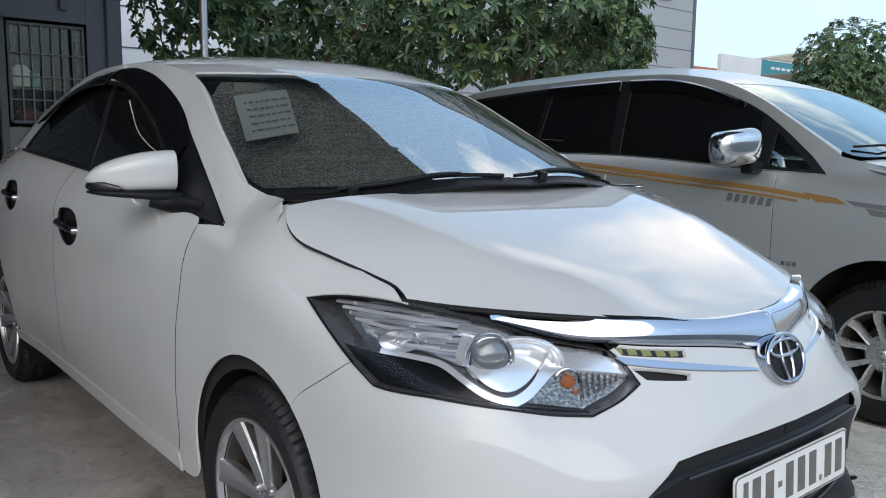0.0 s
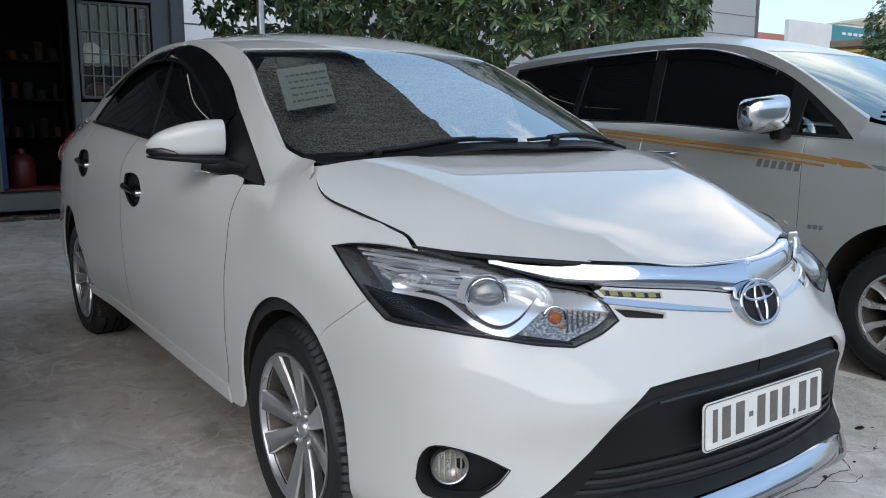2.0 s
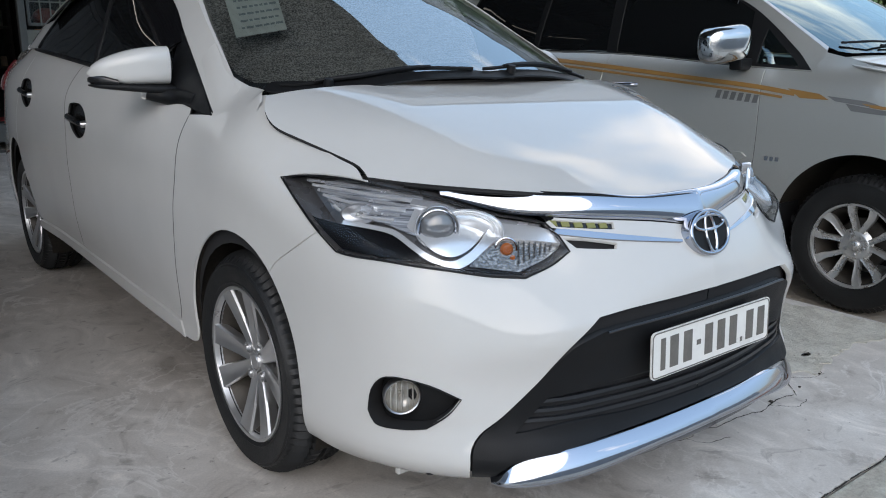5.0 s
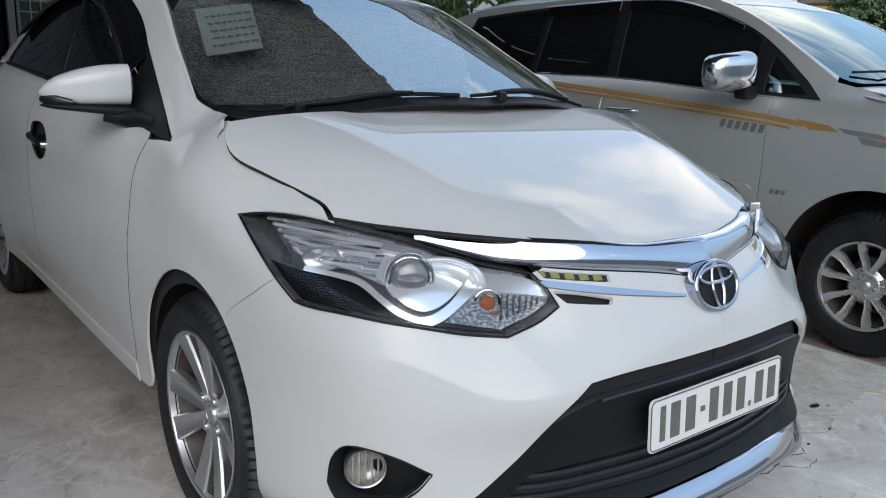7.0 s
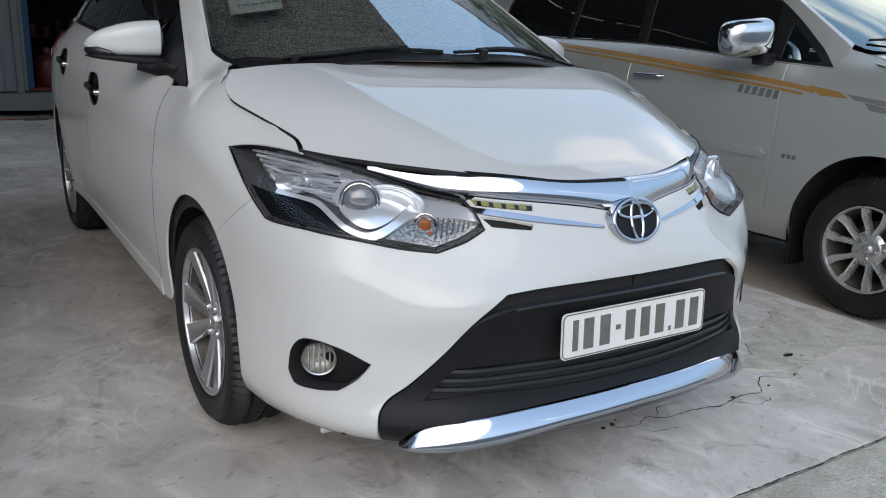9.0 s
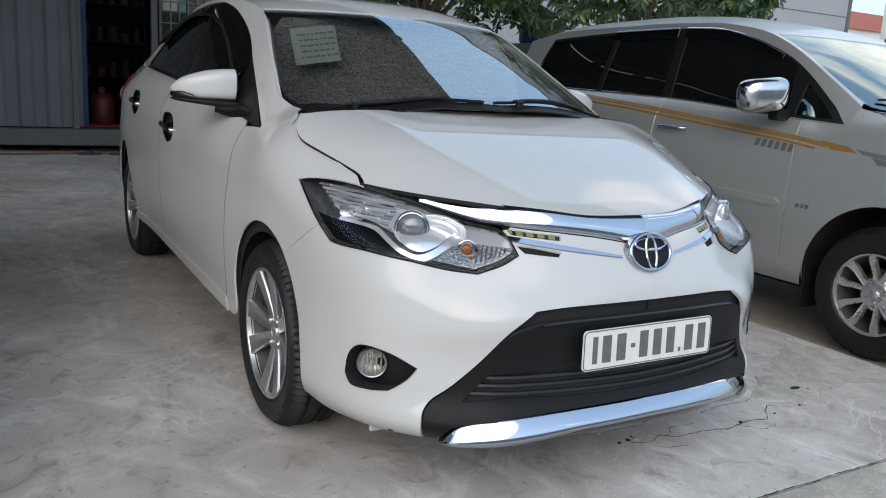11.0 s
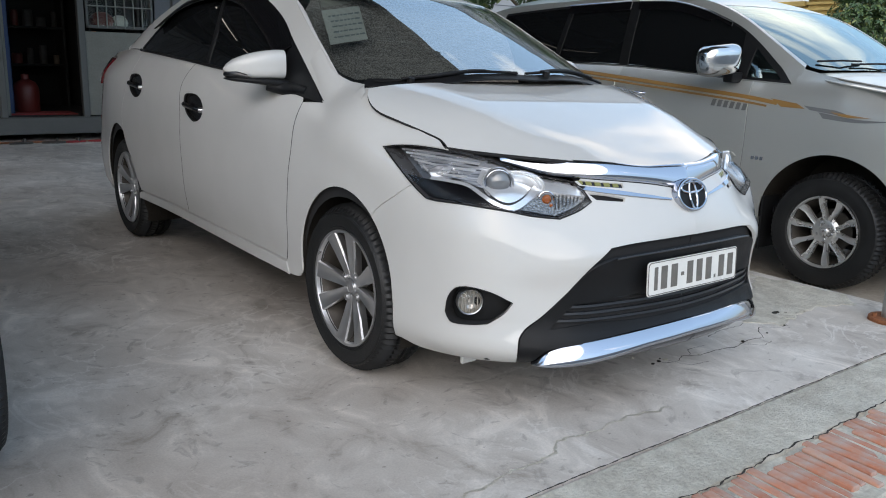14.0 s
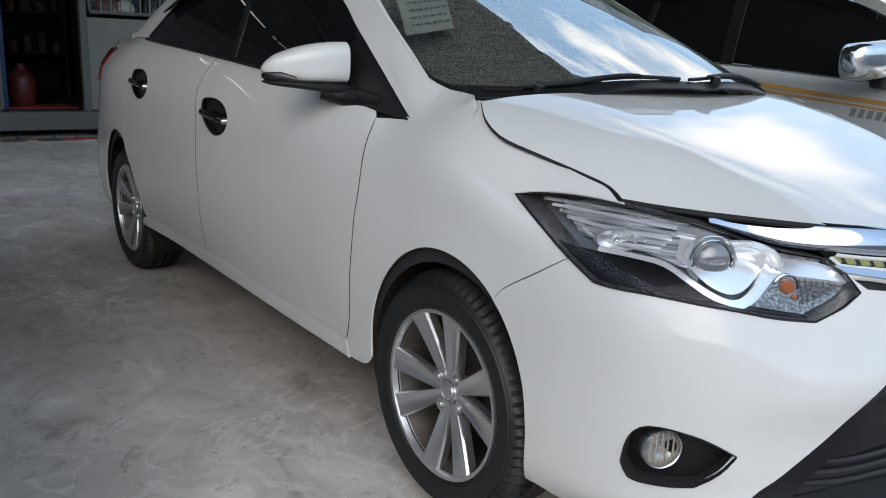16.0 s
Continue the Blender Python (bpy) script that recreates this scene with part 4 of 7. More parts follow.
        part("reflector_bowl", lathe([(.047, -.016), (.049, .004), (.0475, .008), (.045, .004), (.043, -.004), (.040, -.012)], 40, m=pose_p), REFLECT, lamp, "ringed silver bowl", True)
        bm = lathe([(.062, .0), (.059, .005), (.055, .0), (.053, .003), (.049, -.004), (.046, -.001), (.040, -.010), (.025, -.018), (0, -.020)], 40, m=aim(at(.690, .727, .040), out) @ Matrix.Diagonal((1, 1.5, .88, 1)))
        part("reflector_ring", bm, REFLECT, lamp, "", True)
        part("projector_lens", lathe([(0, .020), (.011, .0195), (.022, .017), (.031, .012), (.037, .004), (.039, -.006), (.037, -.014)], 36, m=pose_p), mat("projector_glass", (.17, .175, .18), .06, .2, 1) if not f else bpy.data.materials["projector_glass"], lamp, "domed projector lens", True)
        part("projector_ring", tube([pose_p @ Vector((.004, .040 * math.cos(a), .040 * math.sin(a))) for a in np.linspace(0, 2 * math.pi, 37)[:-1]], .0028, 8, closed=True), CHROME, lamp, "", True)
        c = at(.975, .760, .026)
        part("side_marker", lathe([(.030, -.006), (.026, .002), (.017, -.004), (.008, -.006), (0, -.006)], 24, m=aim(c, (-.7 * s, -.7, .12)) @ Matrix.Diagonal((1, 1.5, .8, 1))), LAMP_IN, lamp, "", True)
        part("marker_bulb", lathe([(.006, -.004), (.006, .008), (.003, .013), (0, .014)], 14, m=aim(c, (-.7 * s, -.7, .12))), SATIN, lamp, "", True)
        c = at(.555, .695, .030)
        bowl = outline([(.665, .668), (.61, .660), (.527, .650)], [(.527, .650), (.455, .672), (.404, .694)], [(.404, .694), (.44, .705), (.50, .711), (.575, .712), (.62, .697), (.665, .668)], step=.015)
        panel("signal_bowl", skin, bowl, LAMP_GLINT, lamp, "silver signal bowl with facet glints in its colour", res=.014, gap=0, thick=.0, lift=-.034, flip=f)
        for k in range(7):
            u = .515 - .015 * k
            part("signal_rib", tube([at(u + .01, .668 + .004 * k, .026), at(u, .708, .026)], .0018, 6), SMOKE_LAMP, lamp, "", True)
        part("signal_bulb", lathe([(.012, -.012), (.0125, -.004), (.0145, .004), (.010, .010), (0, .012)], 20, m=aim(c, out)), AMBER, lamp, "amber signal bulb", True)
        # the bulb's glint is modelled as a small solid amber knob
        part("bulb_glint", lathe([(.004, -.012), (.005, -.004), (.0055, .003), (0, .005)], 16, m=aim(at(.540, .679, .032), out)), AMBER, lamp, "amber glint of the signal bulb", True)
        part("bulb_ring", tube([aim(c, out) @ Vector((-.004, .024 * math.cos(a), .024 * math.sin(a))) for a in np.linspace(0, 2 * math.pi, 25)[:-1]], .0025, 6, closed=True), CHROME, lamp, "", True)

        # fog lamp in its bay
        fog = panel("fog_bay", skin, bay, MATTE, car, "black fog-lamp bay", res=.02, gap=.001, thick=0, lift=-.045, flip=f)
        ringp = [at(u, z, d) for u, z in bay for d in (-.004, .045)]
        n = len(bay)
        put("bay_wall", mesh_of("bay_wall", ringp, [(2 * i, 2 * ((i + 1) % n), 2 * ((i + 1) % n) + 1, 2 * i + 1) for i in range(n)], GAP), fog)
        c = at(.812, .385, .022)
        fo = Vector((-.42 * s, -.90, 0)).normalized()
        part("fog_lamp", lathe([(.040, -.02), (.042, .0), (.0395, .004), (.037, .002)], 32, m=aim(c, fo)), SATIN, fog, "round fog lamp", True)
        part("fog_reflector", lathe([(.037, .0), (.03, -.010), (.016, -.018), (.007, -.018), (.006, -.004), (0, -.002)], 28, m=aim(c, fo)), FOG_GLASS, fog, "", True)
        for k in range(5):
            y = -.024 + .012 * k
            h = math.sqrt(.035**2 - y * y)
            part("fog_facet", tube([aim(c, fo) @ Vector((-.002, y, -h)), aim(c, fo) @ Vector((-.002, y, h))], .0022, 5), FOG_GLASS, fog)
        part("fog_lens", lathe([(0, .012), (.015, .011), (.028, .008), (.038, .001)], 28, m=aim(c, fo)), CLEAR, fog, "", True).visible_shadow = False

        # fender, doors, quarter panel, sill
        fender = outline(SEAM[::-1], arch_line(*FRONT_ARCH, 127, 2), [(1.693, .305), (1.715, .277), (1.803, .266)], [(1.803, .260), (1.822, .316)],
                         [(1.822, .316), (1.79, .40), (1.772, .516), (1.75, .67), (1.74, .80), (1.757, .90), (1.772, .932)], [(1.772, .932), (1.70, .936), (1.642, .938)],
                         [(1.642, .938), (1.655, .972), (1.63, .985), (1.58, .990), (1.50, .992), (1.457, .999)], fender_top, [fender_top[-1], (.99, .829)], LAMP_TOP[4::-1], LAMP_BACK[:0:-1], step=.02)
        panel("front_fender", skin, fender, WHITE, car, res=.032, gap=.002, flip=f, edging=lambda u, z: (z > .84 and u < 1.45) or (u > 1.72 and z < .93))
        # the A-pillar's foot flows into the fender
        outer = smooth_line([(-.691, .452, 1.077), (-.720, .341, 1.011), (-.744, .253, .957), (-.765, .205, .925), (-.757, .150, .933), (-.740, .090, .948), (-.722, .060, .963), (-.726, .018, .948)], .5)
        inner = smooth_line([(-.645, .446, 1.132), (-.676, .329, 1.064), (-.679, .260, 1.034), (-.668, .200, 1.017), (-.665, .140, 1.012), (-.668, .095, 1.008), (-.690, .062, 1.004), (-.706, .030, .984)], .5)
        outer, inner = [[np.array(p) for p in c] for c in (outer, inner)]
        ss, v, fcs = np.linspace(0, 7, 40), [], []
        lines = [[through_points(range(8), [p[k] for p in c]) for k in range(3)] for c in (outer, inner)]
        for q in ss:
            o, i = [np.array([float(g(q)) for g in ln]) for ln in lines]
            for w in np.linspace(0, 1, 9):
                p = o + (i - o) * w + np.array([-.62, -.05, .78]) * (-.0022 + .0072 * math.sin(math.pi * min(1, .12 + .88 * w))**.7)
                v.append(p * flip)
        fcs = [(r * 9 + c, r * 9 + c + 1, r * 9 + c + 10, r * 9 + c + 9) for r in range(39) for c in range(8)]
        grid = np.array(v).reshape(40, 9, 3)
        nrm = np.cross(np.gradient(grid, axis=0), np.gradient(grid, axis=1))
        nrm /= np.maximum(np.linalg.norm(nrm, axis=2), 1e-9)[..., None]
        nrm *= np.where(nrm[..., 2:] < 0, -1, 1)
        for i in range(40):
            uu, zz = to_skin(grid[i, 0])
            ns = np.cross(skin(uu + .004, zz) - skin(uu - .004, zz), skin(uu, zz + .004) - skin(uu, zz - .004))
            ns = ns / np.linalg.norm(ns) * flip
            ns = ns if ns[2] > 0 else -ns
            for k in range(9):
                w = (1 - k / 8)**1.3 * min(1, max(0, (i - 14) / 8))
                nrm[i, k] = nrm[i, k] * (1 - w) + ns * w
        for _ in range(6):
            nrm[1:-1] = (nrm[:-2] + 2 * nrm[1:-1] + nrm[2:]) / 4
        nrm /= np.linalg.norm(nrm, axis=2)[..., None]
        put("pillar_base", mesh_of("pillar_base", v, [q if f else q[::-1] for q in fcs], WHITE, nrm.reshape(-1, 3)), car)
        gap_b = [(2.88, .335), (2.868, .45), (2.872, .65), (2.882, .84), (2.915, .93), (2.925, .99), (2.905, float(rocker(2.905)))]
        top = [(u, float(rocker(u)) - .002) for u in np.linspace(2.905, 1.80, 14)]
        fdoor = outline([(1.822, .318), (2.3, .326), (2.88, .333)], gap_b, top, [top[-1], (1.772, .935)], [(1.772, .935), (1.757, .90), (1.74, .80), (1.75, .67), (1.772, .516), (1.79, .40), (1.822, .318)], step=.025)
        cup = outline([(2.832, .862), (2.838, .900), (2.80, .909), (2.69, .906), (2.62, .88), (2.592, .848), (2.612, .812), (2.70, .790), (2.79, .822), (2.832, .862)], step=.012)
        door = panel("front_door", skin, fdoor, WHITE, car, "white front door with a black handle", res=.04, holes=[cup], gap=.002, flip=f, edging=lambda u, z: True)
        gap_c = [(3.60, .335), (3.64, .42), (3.70, .52), (3.80, .62), (3.832, .73), (3.825, .80), (3.77, .88), (3.735, .96), (3.745, float(rocker(3.745)))]
        top = [(u, float(rocker(u)) - .002) for u in np.linspace(3.745, 2.905, 12)]
        rdoor = outline([(2.88, .335), (3.3, .337), (3.60, .335)], gap_c, top, gap_b[::-1], step=.025)
        cup2 = cup + [.885, .062]
        door2 = panel("rear_door", skin, rdoor, WHITE, car, "white rear door with a black handle", res=.04, holes=[cup2], gap=.002, flip=f, edging=lambda u, z: True)
        for d, cp, du, dz in ((door, cup, 0, 0), (door2, cup2, .885, .062)):
            panel("handle_cup", skin, shrink(cp, -.003), CUP, d, "dark handle cup", res=.02, gap=0, thick=0, lift=-.016, flip=f)
            hb = [at(2.815 + du, .861 + dz, .004), at(2.803 + du, .861 + dz, -.008), at(2.77 + du, .858 + dz, -.013), at(2.69 + du, .853 + dz, -.013), at(2.65 + du, .849 + dz, -.010), at(2.625 + du, .845 + dz, .002)]
            bm = tube([tuple(p) for p in smooth_line(hb, .012)], .0125, 12)
            part("door_handle", bm, DARK_CHROME, d, "dark chrome pull handle", True)
            part("lock_cap", lathe([(.0, .012), (.010, .011), (.0125, .006), (.0125, -.01)], 18, m=aim(at(2.605 + du, .845 + dz, -.004), (-s, .2, 0))), SATIN, d, "", True)
        quarter = outline([gap_c[-1], *gap_c[-2:1:-1], (3.70, .52)], arch_line(*REAR_ARCH, 142, 0), [(4.28, .305), (4.30, .22)], [(4.30, .22), (SKIN_U[-1], .24)], [(SKIN_U[-1], .24), (SKIN_U[-1], 1.065)],
                          [(SKIN_U[-1], 1.065), (4.8, 1.075), (4.45, 1.09), (4.1, 1.108), (3.9, 1.105), gap_c[-1]], step=.03)
        tail = outline([(4.33, 1.05), (4.40, 1.00), (4.47, .93), (4.505, .885)], [(4.505, .885), (4.60, .90), (4.70, .92)], [(4.70, .92), (4.70, 1.04)], [(4.70, 1.04), (4.5, 1.055), (4.33, 1.05)], step=.03)
        panel("rear_quarter", skin, quarter, WHITE, car, res=.05, holes=[tail], flip=f)
        panel("tail_lens", skin, outline([(4.47, .945), (4.52, .90), (4.69, .928)], [(4.69, .928), (4.69, .985), (4.55, .97), (4.47, .945)], step=.03), CLOUDY, car, "clear lower lens of the tail light", res=.03, thick=.004, lift=.018, flip=f)
        panel("tail_light", skin, tail, RED_LENS, car, "red tail light", res=.03, thick=.03, lift=.012, flip=f)
        sill = outline([(1.806, .262), (1.826, .312)], [(1.826, .312), (2.3, .320), (2.88, .327), (3.3, .329), (3.605, .329)], [(3.605, .329), (3.64, .31), (3.64, .285)], [(3.64, .285), (3.0, .280), (2.2, .266), (1.806, .262)], step=.03)
        panel("sill", skin, sill, WHITE, car, res=.05, thick=.05, lift=.003, flip=f)

        # cabin side: frame, windows, rain visors, mirror sail
        dlo = outline([(.235, .941), (.37, .962), (.6, .987), (1.2, 1.033), (1.8, 1.070), (2.2, 1.092), (2.405, 1.100)], [(2.405, 1.100), (2.30, 1.165), (2.22, 1.225), (2.11, 1.30), (1.95, 1.355), (1.75, 1.388), (1.5, 1.403), (1.28, 1.393), (1.08, 1.35), (.85, 1.262), (.6, 1.135), (.38, 1.018), (.235, .941)], step=.03)
        ys = np.linspace(.205, 2.74, 60)
        frame_out = outline([(y, float(rail_z(y)) - .0005) for y in ys], [(2.74, float(rail_z(2.74))), (2.72, 1.103)], [(y, float(belt_z(y)) + .001) for y in np.linspace(2.72, .205, 50)], [(.205, .931), (.205, float(rail_z(.205)))], step=.03)
        panel("side_frame", glass_side, frame_out, WHITE, car, "white pillar and roof rail", res=.03, holes=[dlo], gap=0, thick=.02, flip=f, edging=lambda y, z: y > .225 and belt_z(y) + .003 < z < rail_z(y) - .004)
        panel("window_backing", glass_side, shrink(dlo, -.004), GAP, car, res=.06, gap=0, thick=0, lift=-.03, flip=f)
        split = [(1.335, 1.043), (1.335, 1.17), (1.42, 1.36), (1.43, 1.397)]
        fwin = outline([(.545, .984), (.6, .990), (1.0, 1.022), (1.335, 1.043)], split, [(1.43, 1.399), (1.28, 1.390), (1.08, 1.347), (.85, 1.259), (.66, 1.166), (.62, 1.09), (.545, .984)], step=.03)
        rwin = outline([(1.375, 1.046), (1.8, 1.073), (2.2, 1.095), (2.395, 1.103)], [(2.395, 1.103), (2.30, 1.16), (2.215, 1.222), (2.105, 1.297), (1.95, 1.351), (1.75, 1.384), (1.5, 1.399), (1.465, 1.397)],
                       [(1.465, 1.397), (1.455, 1.36), (1.375, 1.17), (1.375, 1.046)], step=.03)
        panel("front_window", glass_side, fwin, GLASS, car, "dark tinted side window", res=.04, gap=.001, thick=.005, lift=-.006, flip=f)
        panel("rear_side_window", glass_side, rwin, GLASS, car, "dark tinted side window", res=.04, gap=.001, thick=.005, lift=-.006, flip=f)
        panel("window_frame", glass_side, dlo, BLACK, car, "black window frame", res=.04, holes=[shrink(fwin, -.0005), shrink(rwin, -.0005)], gap=.001, thick=.01, lift=-.002, flip=f)
        # rain visors: bowed strips that stand off the glass, with a rolled lip
        for upper, lower in (([(.625, 1.135), (.70, 1.190), (.85, 1.268), (1.08, 1.357), (1.28, 1.399), (1.425, 1.408)], [(.640, 1.085), (.735, 1.125), (.885, 1.195), (1.09, 1.284), (1.27, 1.330), (1.425, 1.345)]),
                             ([(1.435, 1.408), (1.60, 1.406), (1.75, 1.392), (1.95, 1.359), (2.11, 1.303), (2.22, 1.232)], [(1.435, 1.346), (1.60, 1.347), (1.75, 1.336), (1.935, 1.304), (2.08, 1.256), (2.20, 1.215)])):
            ks = np.linspace(0, 5, 46)
            rim = [[through_points(range(6), [p[k] for p in c]) for k in (0, 1)] for c in (upper, lower)]
            v = []
            for q in ks:
                hi, lo = [np.array([float(g(q)) for g in ln]) for ln in rim]
                for w, off in ((0, .001), (.06, .007), (.25, .019), (.5, .027), (.75, .031), (.94, .031), (1.0, .027), (.95, .022), (.5, .017)):
                    p = hi + (lo - hi) * w
                    v.append(glass_side(p[0], p[1], -off) * flip)
            fcs = [(r * 9 + c, r * 9 + c + 1, r * 9 + c + 10, r * 9 + c + 9) for r in range(45) for c in range(8)]
            fcs += [tuple(range(9)), tuple(range(45 * 9, 46 * 9))[::-1]]
            put("rain_visor", mesh_of("rain_visor", v, [q if f else q[::-1] for q in fcs], VISOR), car, "glossy dark rain visor")
        belt = smooth_line([(.56, .978), (.8, 1.002), (1.2, 1.031), (1.8, 1.068), (2.2, 1.090), (2.41, 1.099)], .06)
        part("belt_moulding", tube([tuple(glass_side(y, z + .004, -.001) * flip) for y, z in belt], .0075, 8), MATTE, car, "black rubber strip under the side windows", True)
        sail = outline([(.232, .934), (.30, .940), (.545, .968)], [(.545, .968), (.60, 1.05), (.665, 1.165)], [(.665, 1.165), (.55, 1.108), (.38, 1.020), (.232, .934)], step=.03)
        panel("mirror_sail", glass_side, sail, MATTE, car, "black triangle at the mirror", res=.03, gap=0, thick=.015, lift=.004, flip=f)

        # door mirror
        def mirror_shell(top, bottom, s0, s1, grow, name, m, parent, label):
            """Slices from the inner end to the tip: upright inside, rounded and swept back outside."""
            bm, rings = bmesh.new(), []
            for k in range(19):
                q = s0 + (s1 - s0) * k / 18
                zt, zb = top(q), bottom(q)
                zt = max(zt, zb + .004)
                x = -.745 - .222 * q
                front, back_y = .522 + .085 * max(q, 0)**2.2 - grow, .600 + .055 * q
                end = (1 - max(0, (q - .80) / .205)**2.2)**.5 if q > .80 else 1.0
                end = min(end, max(0, 1 - max(0, (.05 - q) / .055)**2)**.5 if s0 >= 0 and q < .05 else 1.0)
                cy, cz, ry, rz = (front + back_y) / 2, (zt + zb) / 2, (back_y - front) / 2, (zt - zb) / 2
                ring = []
                for a in np.linspace(0, 2 * math.pi, 33)[:-1]:
                    ca, sa = math.cos(a), math.sin(a)
                    ring.append(bm.verts.new((x * s, cy + ry * max(end, .12) * math.copysign(abs(ca)**.7, ca), cz + rz * max(end, .12) * math.copysign(abs(sa)**.55, sa))))
                rings.append(ring)
            for a, b in zip(rings, rings[1:]):
                for i in range(32):
                    bm.faces.new((a[i], a[(i + 1) % 32], b[(i + 1) % 32], b[i]))
            bm.faces.new(rings[0][::-1])
            bm.faces.new(rings[-1])
            return part(name, bm, m, parent, label, True)
        mirror = mirror_shell(lambda q: 1.119 - .060 * q**2.4, lambda q: 1.008 + .022 * max(0, q - .62)**.6, 0, 1.0, 0, "door_mirror", WHITE, car, "white mirror cap on a black base")
        mirror_shell(lambda q: 1.007 + .006 * q, lambda q: .975 + .024 * q, -.06, .99, .003, "mirror_base", MATTE, mirror, "black mirror base")
        arm = [((-.82 * s), .565, .985), (-.775 * s, .545, .975), (-.745 * s, .50, .968), (-.735 * s, .44, .968), (-.735 * s, .38, .965)]
        ap = [tuple(p) for p in smooth_line(arm, .02)]
        part("mirror_arm", tube(ap, [.022 + .006 * math.sin(math.pi * i / len(ap)) for i in range(len(ap))], 12), MATTE, mirror, "", True)
        mirror_shell(lambda q: 1.012 + .026 * min(1, max(0, q - .55) / .3), lambda q: 1.004, .70, .995, .004, "mirror_signal", CUP, mirror, "clear signal strip in the mirror")

        # wheel arch liners
        for c, w, h, b in (FRONT_ARCH, REAR_ARCH):
            yc = float(plan_y(c))
            arc = [(yc + (w + .008) * math.cos(radians(a)), b + (h + .008) * math.sin(radians(a))) for a in np.linspace(-25, 205, 40)]
            xo = [abs(skin(c + (y - yc), max(z, .2))[0]) - .012 for y, z in arc]
            v = [(-s * x, y, z) for (y, z), x in zip(arc, xo)] + [(-s * .48, y, z) for y, z in arc]
            n = len(arc)
            fcs = [(i, i + 1, n + i + 1, n + i) for i in range(n - 1)] + [tuple(range(n, 2 * n))]
            put("arch_liner", mesh_of("arch_liner", v, fcs, LINER, smooth=False), car)

    # roof with pillars, windscreen, rear window, boot
    ws_side = [(-.545, .895), (-.588, .73), (-.628, .545), (-.664, .345), (-.674, .265), (-.662, .20), (-.62, .135), (-.47, .025)]
    ws_top = [(0, .715), (-.2, .728), (-.387, .79), (-.50, .86), (-.545, .895)]
    rails = [(-float(rail_x(y)) + .0005, y) for y in np.linspace(.21, 2.74, 50)]
    roof = outline([(0, 2.40), (0, .715)], ws_top, ws_side[:6], [(-.662, .20), (-.687, .21)], rails, [rails[-1], (-.62, 2.78), (-.57, 2.72)], [(-.57, 2.72), (-.53, 2.52), (-.44, 2.43), (-.2, 2.405), (0, 2.40)], step=.03)
    panel("roof", cabin, roof, WHITE, car, "white roof and pillars", res=.035, both=True, open_ends=(0,), gap=.001, thick=.012)
    ws = outline([(0, -.06), (0, .715)], ws_top, ws_side, [(-.47, .025), (-.24, -.03), (0, -.06)], step=.03)
    panel("windscreen", cabin, ws, WINDSCREEN, car, "windscreen mirroring sky over a woven sunshade", res=.035, both=True, open_ends=(0,), gap=.001, thick=0, lift=-.003).visible_shadow = False
    band_in = outline([(0, .035), (0, .675)], [(0, .675), (-.2, .69), (-.38, .752), (-.50, .825), (-.537, .868)], [(-.537, .868), (-.579, .72), (-.619, .545), (-.653, .35), (-.659, .275), (-.638, .20)], [(-.638, .20), (-.46, .085), (-.24, .05), (0, .035)], step=.03)
    panel("windscreen_band", cabin, ws, GLOSS, car, "black border of the windscreen", res=.035, holes=[band_in], both=True, open_ends=(0,), gap=.001, thick=0, lift=-.007)
    rear_glass = outline([(0, 2.41), (0, 2.93)], [(0, 2.93), (-.4, 2.90), (-.56, 2.85)], [(-.56, 2.85), (-.53, 2.55), (-.43, 2.44), (0, 2.41)], step=.04)
    panel("rear_window", cabin, rear_glass, GLASS, car, res=.05, both=True, open_ends=(0,), thick=0)
    boot = outline([(0, 2.94), (0, 3.41)], [(0, 3.41), (-.45, 3.37), (-.62, 3.24)], [(-.62, 3.24), (-.66, 3.0), (-.64, 2.80), (-.57, 2.86)], [(-.57, 2.86), (-.4, 2.91), (0, 2.94)], step=.04)
    panel("boot_lid", cabin, boot, WHITE, car, res=.05, both=True, open_ends=(0,))

    # cowl, wipers, inside of the cabin
    cowl = outline([(0, -.06), (0, .06)], [(0, .06), (-.4, .08), (-.62, .16)], [(-.62, .16), (-.69, .05), (-.60, .0), (-.3, -.055), (0, -.06)], step=.03)

    def cowl_surf(x, y, ins=0.0):
        p = hood(x, y)
        p[..., 2] = 1.003 - .05 * np.abs(x)**2 + .06 * y - ins
        return p
    panel("cowl", cowl_surf, cowl, MATTE, car, "black plastic cowl below the windscreen", res=.03, both=True, open_ends=(0,), thick=.02, gap=0)
    # added black strip, covers sky reflections in the glass below the wipers
    edging = outline([(0, -.075), (0, -.038)], [(0, -.038), (-.24, -.006), (-.45, .050), (-.61, .165)], [(-.61, .165), (-.64, .155), (-.62, .125)], [(-.62, .125), (-.47, .012), (-.24, -.044), (0, -.075)], step=.025)
    panel("screen_seal", cabin, edging, BLACK, car, "black strip added over the windscreen foot to hide bright reflections", res=.025, both=True, open_ends=(0,), gap=0, thick=.006, lift=.004)
    base_y = through_points([-.66, -.62, -.47, -.24, 0, .24, .47, .62, .66], [.20, .135, .025, -.03, -.06, -.03, .025, .135, .20])
    for xa, xb, rise in ((-.60, -.06, .006), (-.02, .60, .018)):
        xs = np.linspace(xa, xb, 16)
        pts = [Vector(cabin(x, float(base_y(x)) + .026 + rise * math.sin(math.pi * (x - xa) / (xb - xa)), -.009)) for x in xs]
